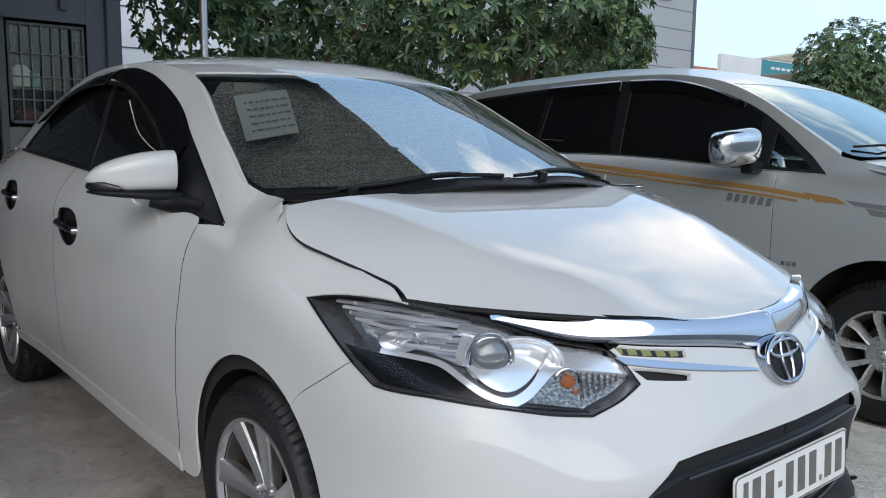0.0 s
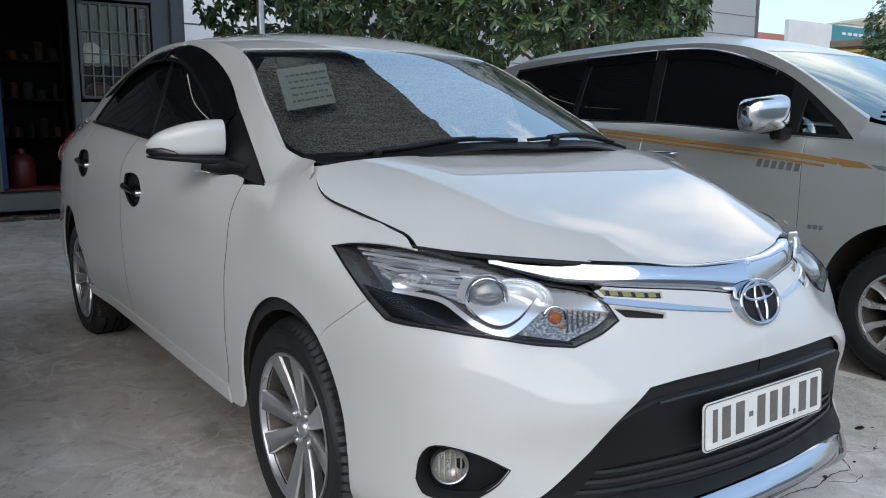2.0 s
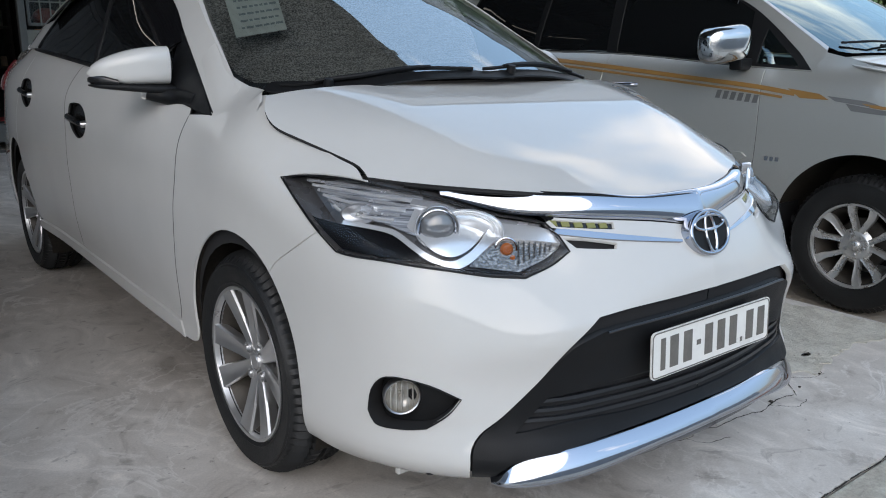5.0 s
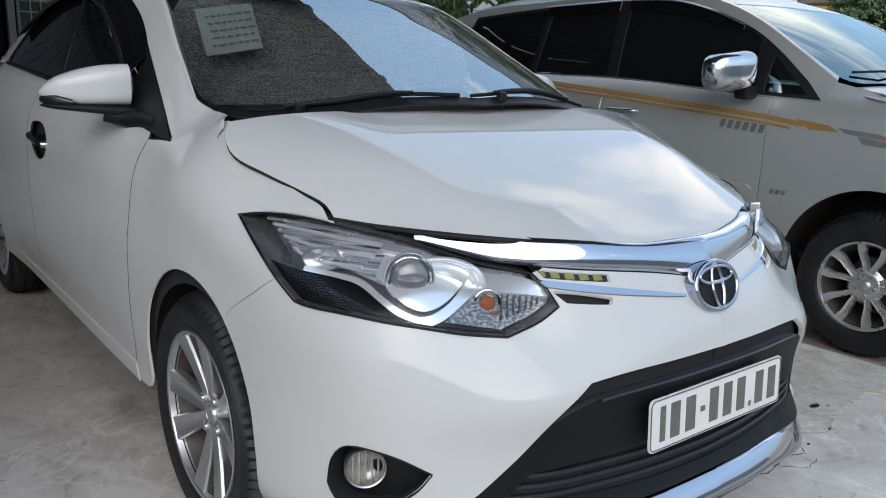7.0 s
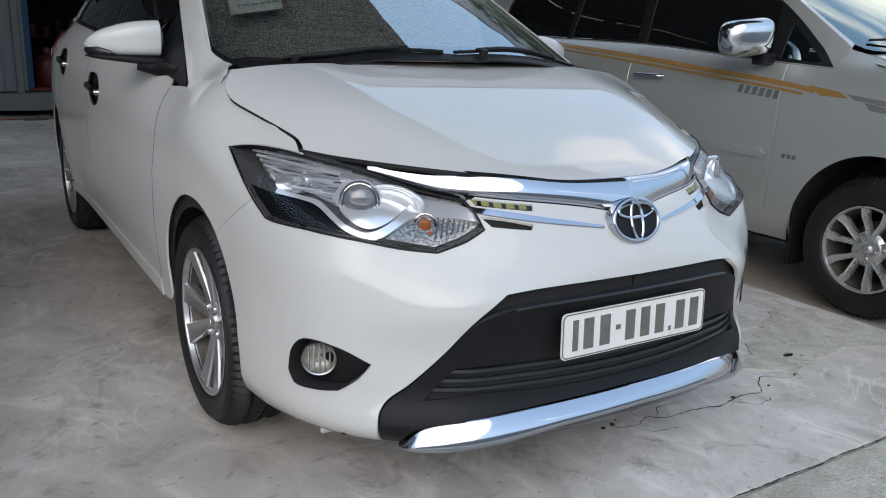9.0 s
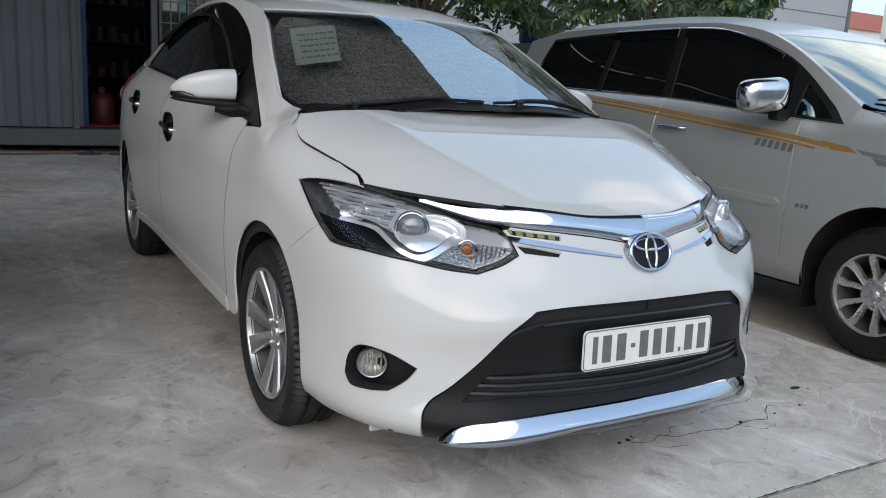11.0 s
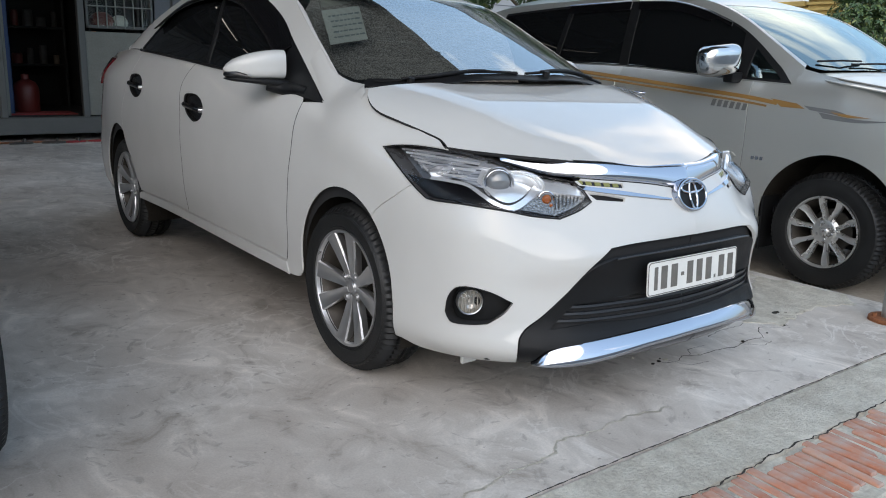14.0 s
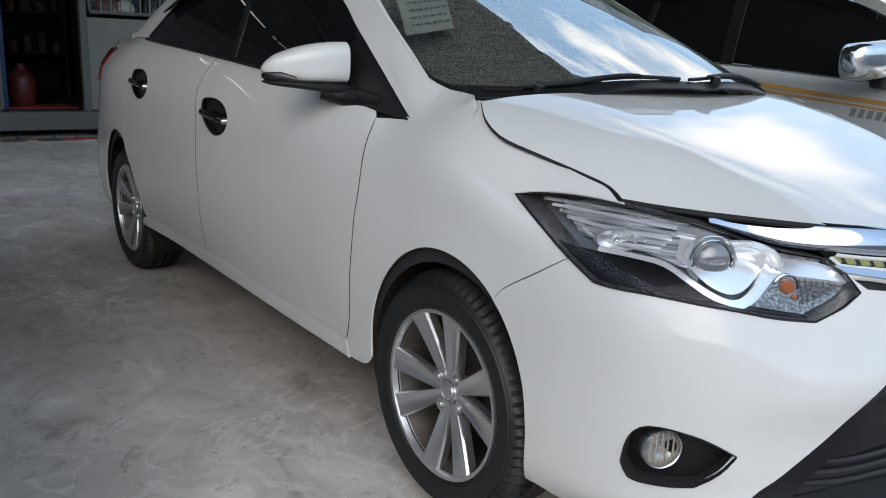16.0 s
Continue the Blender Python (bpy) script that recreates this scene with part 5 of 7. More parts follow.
        wp = part("wiper", tube([p + Vector((0, -.010, .005)) for p in pts[2:12]], [.005, .006, .007, .007, .007, .007, .006, .006, .005, .004], 8), BLACK, car, "black windscreen wiper", True)
        part("wiper_blade", tube(pts, .0055, 6), BLACK, wp)
        part("wiper_pivot", lathe([(0, .02), (.012, .018), (.014, .006), (.014, -.02)], 16, m=aim(Vector(cabin(xa + .10, float(base_y(xa + .10)) + .01, -.008)), (0, -.3, 1), (0, 1, 0))), BLACK, wp, "", True)
    def shade_surf(x, y, ins=0.0):
        z = 1.0 + (y - .70) / .12 * .36
        return np.stack([x, y - .03 * (1 - (np.abs(x) / .6)**2), z - ins], -1)
    sh = outline([(0, .70), (0, .82)], [(0, .82), (-.50, .81)], [(-.50, .81), (-.60, .76), (-.62, .70)], [(-.62, .70), (0, .70)], step=.03)
    panel("sunshade", shade_surf, sh, SHADE, car, "grey-brown woven sunshade behind the windscreen", res=.03, both=True, open_ends=(0,), thick=0, gap=0)
    part("sun_visor", box((-.46, .787, 1.303), (-.14, .802, 1.333), .006, 2), VISOR_CLOTH, car, "pale sun visor folded up", True)
    part("dashboard", box((-.64, .16, .80), (.64, .56, 1.0), .04, 3), BLACK, car, "black dashboard top")
    part("cabin_floor", box((-.70, .4, .30), (.70, 2.6, .36), .02), GAP, car)
    part("seat_back", box((-.60, 1.15, .36), (-.12, 1.30, 1.15), .05, 3), BLACK, car)
    part("seat_back", box((.12, 1.15, .36), (.60, 1.30, 1.15), .05, 3), BLACK, car)
    # the handwritten sheet before the sunshade, placed to fit the camera's view, leaned to catch skylight
    q0, ex, ez = Vector((-.500, .712, 1.284)), Vector((.190, .012, .031)), Vector((.010, -.060, -.138))
    bm = bmesh.new()
    nrm = ex.cross(ez).normalized() * .0006
    lo = [bm.verts.new(q0 + ex * a + ez * b + nrm * o) for o in (0, 1) for a, b in ((0, 0), (1, 0), (1, 1), (0, 1))]
    for fc in ((0, 1, 2, 3), (7, 6, 5, 4), (0, 4, 5, 1), (1, 5, 6, 2), (2, 6, 7, 3), (3, 7, 4, 0)):
        bm.faces.new([lo[i] for i in fc])
    note = part("paper_notice", bm, PAPER, car, "pale paper notice with rows of handwriting bars")
    rnd = random.Random(4)
    for k in range(5):
        a = .12 + .05 * rnd.random()
        while a < .88:
            w = .05 + .10 * rnd.random()
            c = q0 + ex * a + ez * (.17 + .155 * k) - Vector((0, .003, 0))
            bm = bmesh.new()
            bm.faces.new([bm.verts.new(c + d) for d in (Vector(), ex * w, ex * w + ez * .045, ez * .045)])
            part("writing_bar", bm, PEN, note)
            a += w + .03
    part("air_flap", box((-.66, -.50, .150), (-.60, -.485, .20), .004, 1), WHITE, car, "small white flap under the bumper")
    # belly and axles keep daylight out from below
    part("underbody", box((-.66, -.62, .20), (.66, 3.35, .235), .01), GAP, car)
    return car


def wheel_parts(radius, rim_r, width, spokes, style):
    """Meshes of a wheel about the x axis, its face towards -x."""
    out = {}
    w = width / 2
    seg = 144
    prof = [(rim_r - .012, -w + .014), (rim_r + .004, -w + .002), (rim_r + .012, -w - .003), (rim_r + .015, -w - .0055), (rim_r + .018, -w - .0035), (rim_r + .034, -w - .008), ((radius + rim_r) / 2 + .010, -w - .0105), (radius - .034, -w - .006), (radius - .031, -w - .0075), (radius - .028, -w - .004), (radius - .013, -w + .010), (radius - .003, -w + .028),
            (radius, -w * .55), (radius, -w * .50), (radius - .008, -w * .48), (radius - .008, -w * .40), (radius, -w * .38), (radius + .001, -.008), (radius - .008, -.006), (radius - .008, .006), (radius + .001, .008)]
    prof += [(r, -x) for r, x in prof[15:10:-1]] + [(radius - .013, w - .010), (radius - .035, w), (rim_r, w - .01)]
    bm = bmesh.new()
    rings = []
    for i, (r, x) in enumerate(prof):
        ring = []
        for k in range(seg):
            cut = .012 if (radius - .015 < r and abs(x) > w * .36 and k % 2 == 0) else 0
            sh = .010 if 10 < i < 21 else 0
            a = 2 * math.pi * (k + sh * x * 300) / seg
            ring.append(bm.verts.new((x, (r - cut) * math.cos(a), (r - cut) * math.sin(a))))
        rings.append(ring)
    for a, b in zip(rings, rings[1:]):
        for k in range(seg):
            bm.faces.new((a[k], a[(k + 1) % seg], b[(k + 1) % seg], b[k]))
    out["tyre"] = (bm, RUBBER)
    out["rim"] = (lathe([(rim_r + .006, -w + .004), (rim_r + .004, -w - .003), (rim_r - .004, -w - .002), (rim_r - .008, -w + .008), (rim_r - .011, -w + .022)], 72), ALLOY)
    # barrel takes the dark brake steel in place of shade inside the rim
    out["barrel"] = (lathe([(rim_r - .010, -w + .018), (rim_r - .016, -w + .03), (rim_r - .03, -w + .07), (rim_r - .035, w)], 64), DISC)
    out["brake_disc"] = (lathe([(rim_r * .62, .0), (rim_r * .62, .020), (.05, .010), (.05, -.022), (0, -.022)], 40), DISC)
    sp = bmesh.new()
    dip = .004 if style == "eight" else .001
    prof_r = np.linspace(.030, rim_r - .004, 12)
    rows = []
    for r in prof_r:
        t = (r - .03) / (rim_r - .034)
        half = (.0155 + .0185 * t) if style == "eight" else (.0125 + .0095 * t**1.5)
        off = 0 if style == "eight" else r * math.tan(radians(6 + 12 * min(1, t * 1.5)**.8 - 2.5 * max(0, t - .7) / .3))
        x0 = -w + .032 - .030 * t**1.3
        rows.append([sp.verts.new((px, py + off, pz)) for px, py, pz in ((x0 + .030, -half * .8, r), (x0 + .004, -half, r), (x0 - .002, -half * .86, r), (x0 - .001, -half * .62, r), (x0 + dip * math.sin(math.pi * min(1, t * 1.1)), -half * .34, r), (x0 + dip * math.sin(math.pi * min(1, t * 1.1)), half * .34, r), (x0 - .001, half * .62, r), (x0 - .002, half * .86, r), (x0 + .004, half, r), (x0 + .030, half * .8, r))])
    for a, b in zip(rows, rows[1:]):
        for i in range(9):
            sp.faces.new((a[i], a[i + 1], b[i + 1], b[i]))
        sp.faces.new((a[9], a[0], b[0], b[9]))
    metal = ALLOY if style == "eight" else ALLOY_PALE
    out["rim"] = (out["rim"][0], metal)
    if style != "eight":
        twin = sp.copy()
        bmesh.ops.scale(twin, vec=(1, -1, 1), verts=twin.verts)
        out["spoke_twin"] = (twin, metal)
    out["spoke"] = (sp, metal)
    if style == "eight":
        out["hub"] = (lathe([(0, -w + .026), (.019, -w + .0265), (.022, -w + .030), (.0235, -w + .0265), (.027, -w + .0265), (.030, -w + .034), (.05, .0)], 32), ALLOY)
        out["lug_nut"] = (lathe([(0, -w + .021), (.008, -w + .022), (.0095, -w + .026), (.0105, -w + .0285), (.0125, -w + .0265), (.0145, -w + .0265), (.016, -w + .034)], 24), ALLOY)
    else:
        out["hub"] = (lathe([(0, -w + .014), (.022, -w + .016), (.026, -w + .020), (.028, -w + .026), (.056, -w + .023), (.066, -w + .027), (.082, -w + .04), (.05, .0)], 32), ALLOY_PALE)
        out["lug_nut"] = (lathe([(0, -w + .018), (.007, -w + .018), (.0095, -w + .022), (.0095, -w + .034)], 6), SATIN)
    return out


_wheel_cache = {}


def wheel(parent, place, side, radius, rim_r, width, spokes, nuts, style, turn=0.0):
    key = (style, radius)
    if key not in _wheel_cache:
        made = {}
        for n, (bm, m) in wheel_parts(radius, rim_r, width, spokes, style).items():
            ob = part(n, bm, m, None, "", True)
            made[n] = ob.data
            bpy.data.objects.remove(ob)
        _wheel_cache[key] = made
    me = _wheel_cache[key]
    hub = put("wheel", me["rim"], parent, "silver alloy wheel with a black tyre")
    hub.matrix_basis = Matrix.Translation(place) @ (Matrix.Rotation(math.pi, 4, "Z") if side > 0 else Matrix.Identity(4))
    put("tyre", me["tyre"], hub, "black rubber tyre")
    put("brake_disc", me["brake_disc"], hub)
    put("barrel", me["barrel"], hub, "inside of the rim, its shade put into a dark colour")
    put("hub_cap", me["hub"], hub)
    if style == "eight":
        angles = [k * 45 + (4 if k % 2 else -4) for k in range(8)]
    else:
        angles = [k * 72 for k in range(5)]
        for a in angles:
            put("spoke", me["spoke_twin"], hub).matrix_basis = Matrix.Rotation(radians(a + turn), 4, "X")
    for a in angles:
        put("spoke", me["spoke"], hub).matrix_basis = Matrix.Rotation(radians(a + turn), 4, "X")
    for k in range(nuts):
        put("lug_nut", me["lug_nut"], hub).matrix_basis = Matrix.Rotation(radians(360 / nuts * k + turn + 22), 4, "X") @ Matrix.Translation((0, 0, .050 if style == "eight" else .044))


white_car = sedan()
for sx in (-1, 1):
    wheel(white_car, (sx * .712, 0, .302), sx, .302, .205, .185, 8, 4, "eight", 12)
    wheel(white_car, (sx * .705, 2.55, .302), sx, .302, .205, .185, 8, 4, "eight", 30)

# ---- the silver people carrier ----
van_w = through_points([-.86, -.80, -.70, -.5, -.2, .3, 1.5, 2.8, 3.3, 3.5], [.40, .58, .72, .815, .858, .872, .88, .872, .84, .78])
van_d = through_points([.22, .32, .45, .60, .75, .90, 1.0, 1.06, 1.12, 1.20], [.07, .03, .008, .0, .002, .0, .008, .022, .055, .127])
van_belt = through_points([.0, .3, .6, 1.5, 2.3, 3.0, 3.5], [1.10, 1.108, 1.122, 1.178, 1.19, 1.20, 1.21])
van_rail_z = through_points([.28, .5, .75, .95, 1.2, 1.6, 2.2, 2.9, 3.3], [1.20, 1.34, 1.49, 1.575, 1.625, 1.645, 1.635, 1.605, 1.55])
van_rail_x = through_points([.28, .5, .75, .95, 1.2, 1.6, 2.2, 2.9, 3.3], [.745, .715, .685, .665, .66, .66, .655, .64, .61])
van_mid = through_points([-.05, .28, .5, .75, .95, 1.15, 1.4, 1.8, 2.4, 3.0, 3.4], [1.13, 1.27, 1.385, 1.51, 1.60, 1.66, 1.705, 1.735, 1.73, 1.69, 1.60])
van_hood_mid = through_points([-.86, -.78, -.6, -.3, 0, .2], [.93, .985, 1.05, 1.11, 1.155, 1.18])


def van_side(y, z, inside=0.0):
    y, z = np.asarray(y, float), np.asarray(z, float)
    # the fender's shoulder turns inwards ahead of the pillar
    r = np.clip((y + .10) / .385, 0, 1)
    inside = inside + .044 * (1 - r * r) * np.clip((z - 1.10) / .10, 0, 1)**1.2
    return np.stack([-(van_w(y) - van_d(z) - inside) + .10 * np.clip((.0 - y) / .6, 0, 1) * np.clip((z - .95) / .1, 0, 1.5), y + 0 * z, z + 0 * y], -1)


def van_glass(y, z, inside=0.0):
    y, z = np.asarray(y, float), np.asarray(z, float)
    zb = van_belt(y)
    t = (z - zb) / (van_rail_z(y) - zb)
    xb = van_w(y) - van_d(zb)
    x = xb + (van_rail_x(y) - xb) * np.where(t > 0, np.abs(t)**1.25, t)
    # the pillar's foot takes the fender's curve
    q = np.clip((y - .285) / .27, 0, 1)
    x = x + (van_w(y) - van_d(z) - x) * (1 - q * q * (3 - 2 * q)) * (1 - np.clip(t, 0, 1)**3)
    return np.stack([-(x - inside), y, z], -1)


def van_top(x, y, inside=0.0):
    x, y = np.asarray(x, float), np.asarray(y, float)
    yy = np.maximum(y, .28)
    zr = van_rail_z(yy) - .5 * np.maximum(.28 - y, 0)
    return np.stack([x, y, van_mid(y) - (van_mid(y) - zr) * (np.abs(x) / van_rail_x(yy))**2.6 - inside], -1)


def van_hood(x, y, inside=0.0):
    x, y = np.asarray(x, float), np.asarray(y, float)
    return np.stack([x, y, van_hood_mid(y) + .02 - .035 * (np.abs(x) / .75)**2.4 - inside], -1)


def van():
    car = tagged(thing("people_carrier", (2.97, -.20, -.085)), "silver people carrier with orange and grey side stripes", "car")
    mid = dict(centre=(0, 1.3, .7))
    arch = [(.398 * math.cos(radians(a)), .345 + .398 * math.sin(radians(a))) for a in np.linspace(-12, 192, 34)]
    arch2 = [(2.75 + .398 * math.cos(radians(a)), .345 + .398 * math.sin(radians(a))) for a in np.linspace(-12, 192, 34)]
    bl = lambda a, b, n=12, o=0.0: [(y, float(van_belt(y)) + o) for y in np.linspace(a, b, n)]
    for f in (False, True):
        s = -1 if f else 1
        gap_a = [(.545, .372), (.54, .6), (.535, .9), (.545, 1.119)]
        gap_b = [(1.58, .372), (1.575, .7), (1.57, 1.0), (1.575, float(van_belt(1.575)))]
        gap_c = [(2.33, .50), (2.36, .68), (2.47, .86), (2.52, 1.05), (2.50, float(van_belt(2.5)))]
        fender = outline(arch[::-1], [arch[0], (.40, .27), (.545, .28)], gap_a, [(.545, 1.119), (.31, 1.108)], [(.31, 1.108), (.285, 1.198)], [(.285, 1.198), (.20, 1.18), (0, 1.13), (-.3, 1.06), (-.52, .975)],
                         [(-.52, .975), (-.475, .80), (-.425, .66)], [(-.425, .66), (-.40, .50), arch[-1]], step=.04)
        panel("front_fender", van_side, fender, SILVER, car, res=.05, flip=f, **mid)
        panel("front_door", van_side, outline([(.545, .372), (1.58, .372)], gap_b, bl(1.575, .545), gap_a[::-1], step=.04), SILVER, car, "silver front door", res=.06, flip=f, **mid)
        panel("rear_door", van_side, outline([(1.58, .372), (2.38, .372), (2.33, .50)], gap_c, bl(2.5, 1.575), gap_b[::-1], step=.04), SILVER, car, "silver rear door", res=.06, flip=f, **mid)
        panel("rear_quarter", van_side, outline([(2.38, .372), (2.33, .50)], gap_c, bl(2.5, 3.5), [(3.5, 1.21), (3.5, .3)], [(3.5, .3), (3.15, .28), arch2[0]], arch2, step=.05), SILVER, car, res=.08, flip=f, **mid)
        panel("sill", van_side, outline([(.40, .265), (.42, .366), (2.36, .366), (2.36, .265)], [(2.36, .265), (.40, .265)], step=.05), SILVER, car, res=.08, thick=.06, flip=f, **mid)
        panel("inner_shell", van_side, outline([(-.5, .95), (-.45, .7)], [(-.45, .7), *[(y * 1.06, .345 + (z - .345) * 1.05) for y, z in arch[::-1][4:-4]], (.42, .3)], [(.42, .3), (2.3, .3)], [(2.3, .3), *[(2.75 + (y - 2.75) * 1.06, .345 + (z - .345) * 1.05) for y, z in arch2[::-1][4:-4]], (3.4, .4)], [(3.4, .4), (3.4, 1.19)], bl(3.4, .2, 14, -.01), [(.2, 1.09), (-.5, .95)], step=.06),
              GAP, car, res=.1, thick=0, lift=-.02, flip=f, **mid)
        # glass house
        dlo = outline(bl(.31, 3.05, 14, .004), [(3.05, 1.205), (3.02, 1.40), (2.93, 1.56)], [(2.93, 1.56), (2.2, 1.60), (1.6, 1.612), (1.25, 1.595), (1.0, 1.535), (.75, 1.44), (.55, 1.31), (.31, 1.112)], step=.05)
        ys = np.linspace(.285, 3.28, 40)
        shape = outline([(y, float(van_rail_z(y)) - .0005) for y in ys], [(3.28, 1.555), (3.35, 1.21)], bl(3.35, .285, 20, .001), [(.285, 1.11), (.285, 1.19)], step=.05)
        panel("side_frame", van_glass, shape, SILVER, car, "silver pillars and roof rail", res=.05, holes=[dlo], gap=0, thick=.02, flip=f, **mid)
        w1 = outline(bl(.66, 1.545, 8, .012), [(1.545, 1.185), (1.545, 1.595)], [(1.545, 1.60), (1.25, 1.583), (1.0, 1.523), (.80, 1.45), (.70, 1.395)], [(.70, 1.395), (.66, 1.14)], step=.04)
        w2 = outline(bl(1.625, 2.22, 8, .012), [(2.22, 1.20), (2.16, 1.585)], [(2.16, 1.588), (1.625, 1.60)], [(1.625, 1.60), (1.625, 1.195)], step=.04)
        w3 = outline(bl(2.27, 3.03, 8, .012), [(3.03, 1.21), (3.0, 1.40), (2.92, 1.545)], [(2.92, 1.545), (2.21, 1.583)], [(2.21, 1.583), (2.27, 1.20)], step=.04)
        tri = outline(bl(.39, .605, 5, .02), [(.605, 1.145), (.60, 1.31)], [(.60, 1.31), (.39, 1.135)], step=.03)
        for w in (w1, w2, w3):
            panel("side_window", van_glass, w, GLASS, car, "dark tinted window", res=.06, gap=.001, thick=.004, lift=-.008, flip=f, **mid)
        panel("quarter_pane", van_glass, tri, CABIN_GLASS, car, "small clear quarter pane", res=.05, gap=.001, thick=.004, lift=-.008, flip=f, **mid).visible_shadow = False
        panel("window_frame", van_glass, dlo, BLACK, car, "black window frames", res=.05, holes=[shrink(w, -.0005) for w in (w1, w2, w3, tri)], gap=.001, thick=.012, lift=-.002, flip=f, **mid)
        for a, b in (((1.0, 1.545), (1.535, 1.612)), ((1.62, 1.613), (2.19, 1.60))):
            line = smooth_line([(.80, 1.462), (1.0, 1.537), (1.25, 1.597), (1.55, 1.613)] if a[0] < 1.5 else [(1.62, 1.613), (2.2, 1.600)], .04)
            part("visor_trim", tube([Vector(van_glass(y, z, -.016)) * 1 if not f else Vector(van_glass(y, z, -.016) * np.array([-1, 1, 1])) for y, z in line], .005, 6), CHROME, car, "chrome line on the rain visor", True)
            vis = outline(line, [line[-1], (line[-1][0], line[-1][1] - .055)], [(p[0], p[1] - .055 * (1 if p[0] > .95 else .45)) for p in line[::-1]], [(line[0][0], line[0][1] - .025), line[0]], step=.04)
            panel("rain_visor", van_glass, vis, VISOR, car, "dark rain visor", res=.05, gap=0, thick=.01, lift=.012, flip=f, **mid)
        # stripes
        st = lambda *seg: outline(*seg, step=.05)
        zt = through_points([-.3, .2, .455, 1.0, 2.13, 3.2], [.965, .992, 1.028, 1.075, 1.158, 1.215])
        strip = lambda a, b, o1, o2: st([(y, float(zt(y)) + o1) for y in np.linspace(a, b, 14)], [(b, float(zt(b)) + o1), (b, float(zt(b)) + o2)], [(y, float(zt(y)) + o2) for y in np.linspace(b, a, 14)], [(a, float(zt(a)) + o2), (a, float(zt(a)) + o1)])
        bands = [(strip(.36, 2.48, .0, -.022), STRIPE_OR, "long orange stripe"), (strip(.42, 2.48, -.033, -.045), STRIPE_OR, "thin orange stripe"),
                 (st([(.40, 1.028), (.24, 1.008)], [(.24, 1.008), (.19, .982)], [(.19, .982), (.33, .985)], [(.33, .985), (.40, 1.028)]), STRIPE_OR, "orange arrow of the stripe"),
                 (st([(.20, 1.000), (.02, .985)], [(.02, .985), (-.04, .968), (.0, .960)], [(.0, .960), (.16, .978)], [(.16, .978), (.20, 1.000)]), STRIPE_GR, "grey arrow of the stripe"),
                 (st([(.11, .970), (-.10, .945), (-.30, .945)], [(-.30, .945), (-.10, .927), (.08, .938)], [(.08, .938), (.11, .970)]), STRIPE_GR, "grey tail of the stripe"),
                 (st([(.04, .975), (-.05, .966), (-.17, .955)], [(-.17, .955), (-.05, .952), (.0, .958)], [(.0, .958), (.04, .975)]), STRIPE_OR, "orange tip of the stripe")]
        for poly, m, lab in bands:
            panel("stripe", van_side, poly, m, car, lab, res=.06, gap=0, thick=.002, lift=.0022, flip=f, **mid)
        for k in range(6):
            y = .775 - .042 * k
            z = .985 - .003 * k
            panel("name_bar", van_side, st([(y, z + .02), (y - .026, z + .02)], [(y - .026, z + .02), (y - .018, z - .02)], [(y - .018, z - .02), (y + .008, z - .02)], [(y + .008, z - .02), (y, z + .02)]), NAME_GREY, car, "raised grey mark on the door", res=.05, gap=0, thick=.003, lift=.004, flip=f, **mid)
        for k in range(3):
            y = .475 - .028 * k
            panel("badge_bar", van_side, st([(y, .694), (y - .019, .694)], [(y - .019, .694), (y - .016, .674)], [(y - .016, .674), (y, .674)], [(y, .674), (y, .694)]), CHROME, car, "", res=.05, gap=0, thick=.003, lift=.004, flip=f, **mid)
        panel("door_moulding", van_side, st([(.60, .702), (1.54, .712)], [(1.54, .712), (1.54, .664)], [(1.54, .664), (.60, .662)], [(.60, .662), (.572, .682), (.60, .702)]), SILVER, car, "", res=.06, gap=0, thick=.018, lift=.016, flip=f, **mid)
        for y in (1.40, 2.22):
            zc = 1.012 if y < 2 else 1.03
            hp = [tuple(van_side(y + d, zc, o) * np.array([s, 1, 1])) for d, o in ((-.105, -.004), (-.085, -.032), (0, -.038), (.085, -.032), (.105, -.004))]
            part("door_handle", tube([tuple(p) for p in smooth_line(hp, .015)], .013, 10), CHROME, car, "chrome door handle", True)
        # mirror
        bm = bmesh.new()
        turn_m = Matrix.Translation((-.985 * s, .690, 1.232)) @ Matrix.Rotation(radians(-22 * s), 4, "Z")
        pw = lambda v, e: math.copysign(abs(v)**e, v)
        vs = []
        for k in range(1, 18):
            a = math.pi * (k / 18 - .5)
            ring = []
            for b in np.linspace(0, 2 * math.pi, 37)[:-1]:
                ca, cb, sb = pw(math.cos(a), .40), pw(math.cos(b), .62), pw(math.sin(b), .75)
                z = .089 * pw(math.sin(a), .72)
                ring.append(bm.verts.new(turn_m @ Vector((.136 * ca * cb * (1 + .5 * z), (.085 if sb < 0 else .05) * ca * sb, z + .010 * cb * s))))
            vs.append(ring)
        for a, b in zip(vs, vs[1:]):
            for i in range(36):
                bm.faces.new((a[i], a[(i + 1) % 36], b[(i + 1) % 36], b[i]))
        bm.faces.new(vs[0][::-1])
        bm.faces.new(vs[-1])
        mir = part("door_mirror", bm, CHROME_WORN, car, "chrome mirror cap on a black foot", True)
        part("mirror_foot", box((-.91 * s, .63, 1.105), (-.79 * s, .70, 1.165), .015), BLACK, mir)
        for yc, arc in ((0, arch), (2.75, arch2)):
            pts = [(yc + (y - yc) * 1.02, .345 + (z - .345) * 1.02) for y, z in arc]
            n = len(pts)
            v = [(-s * (float(van_w(y)) - .02), y, z) for y, z in pts] + [(-s * .45, y, z) for y, z in pts]
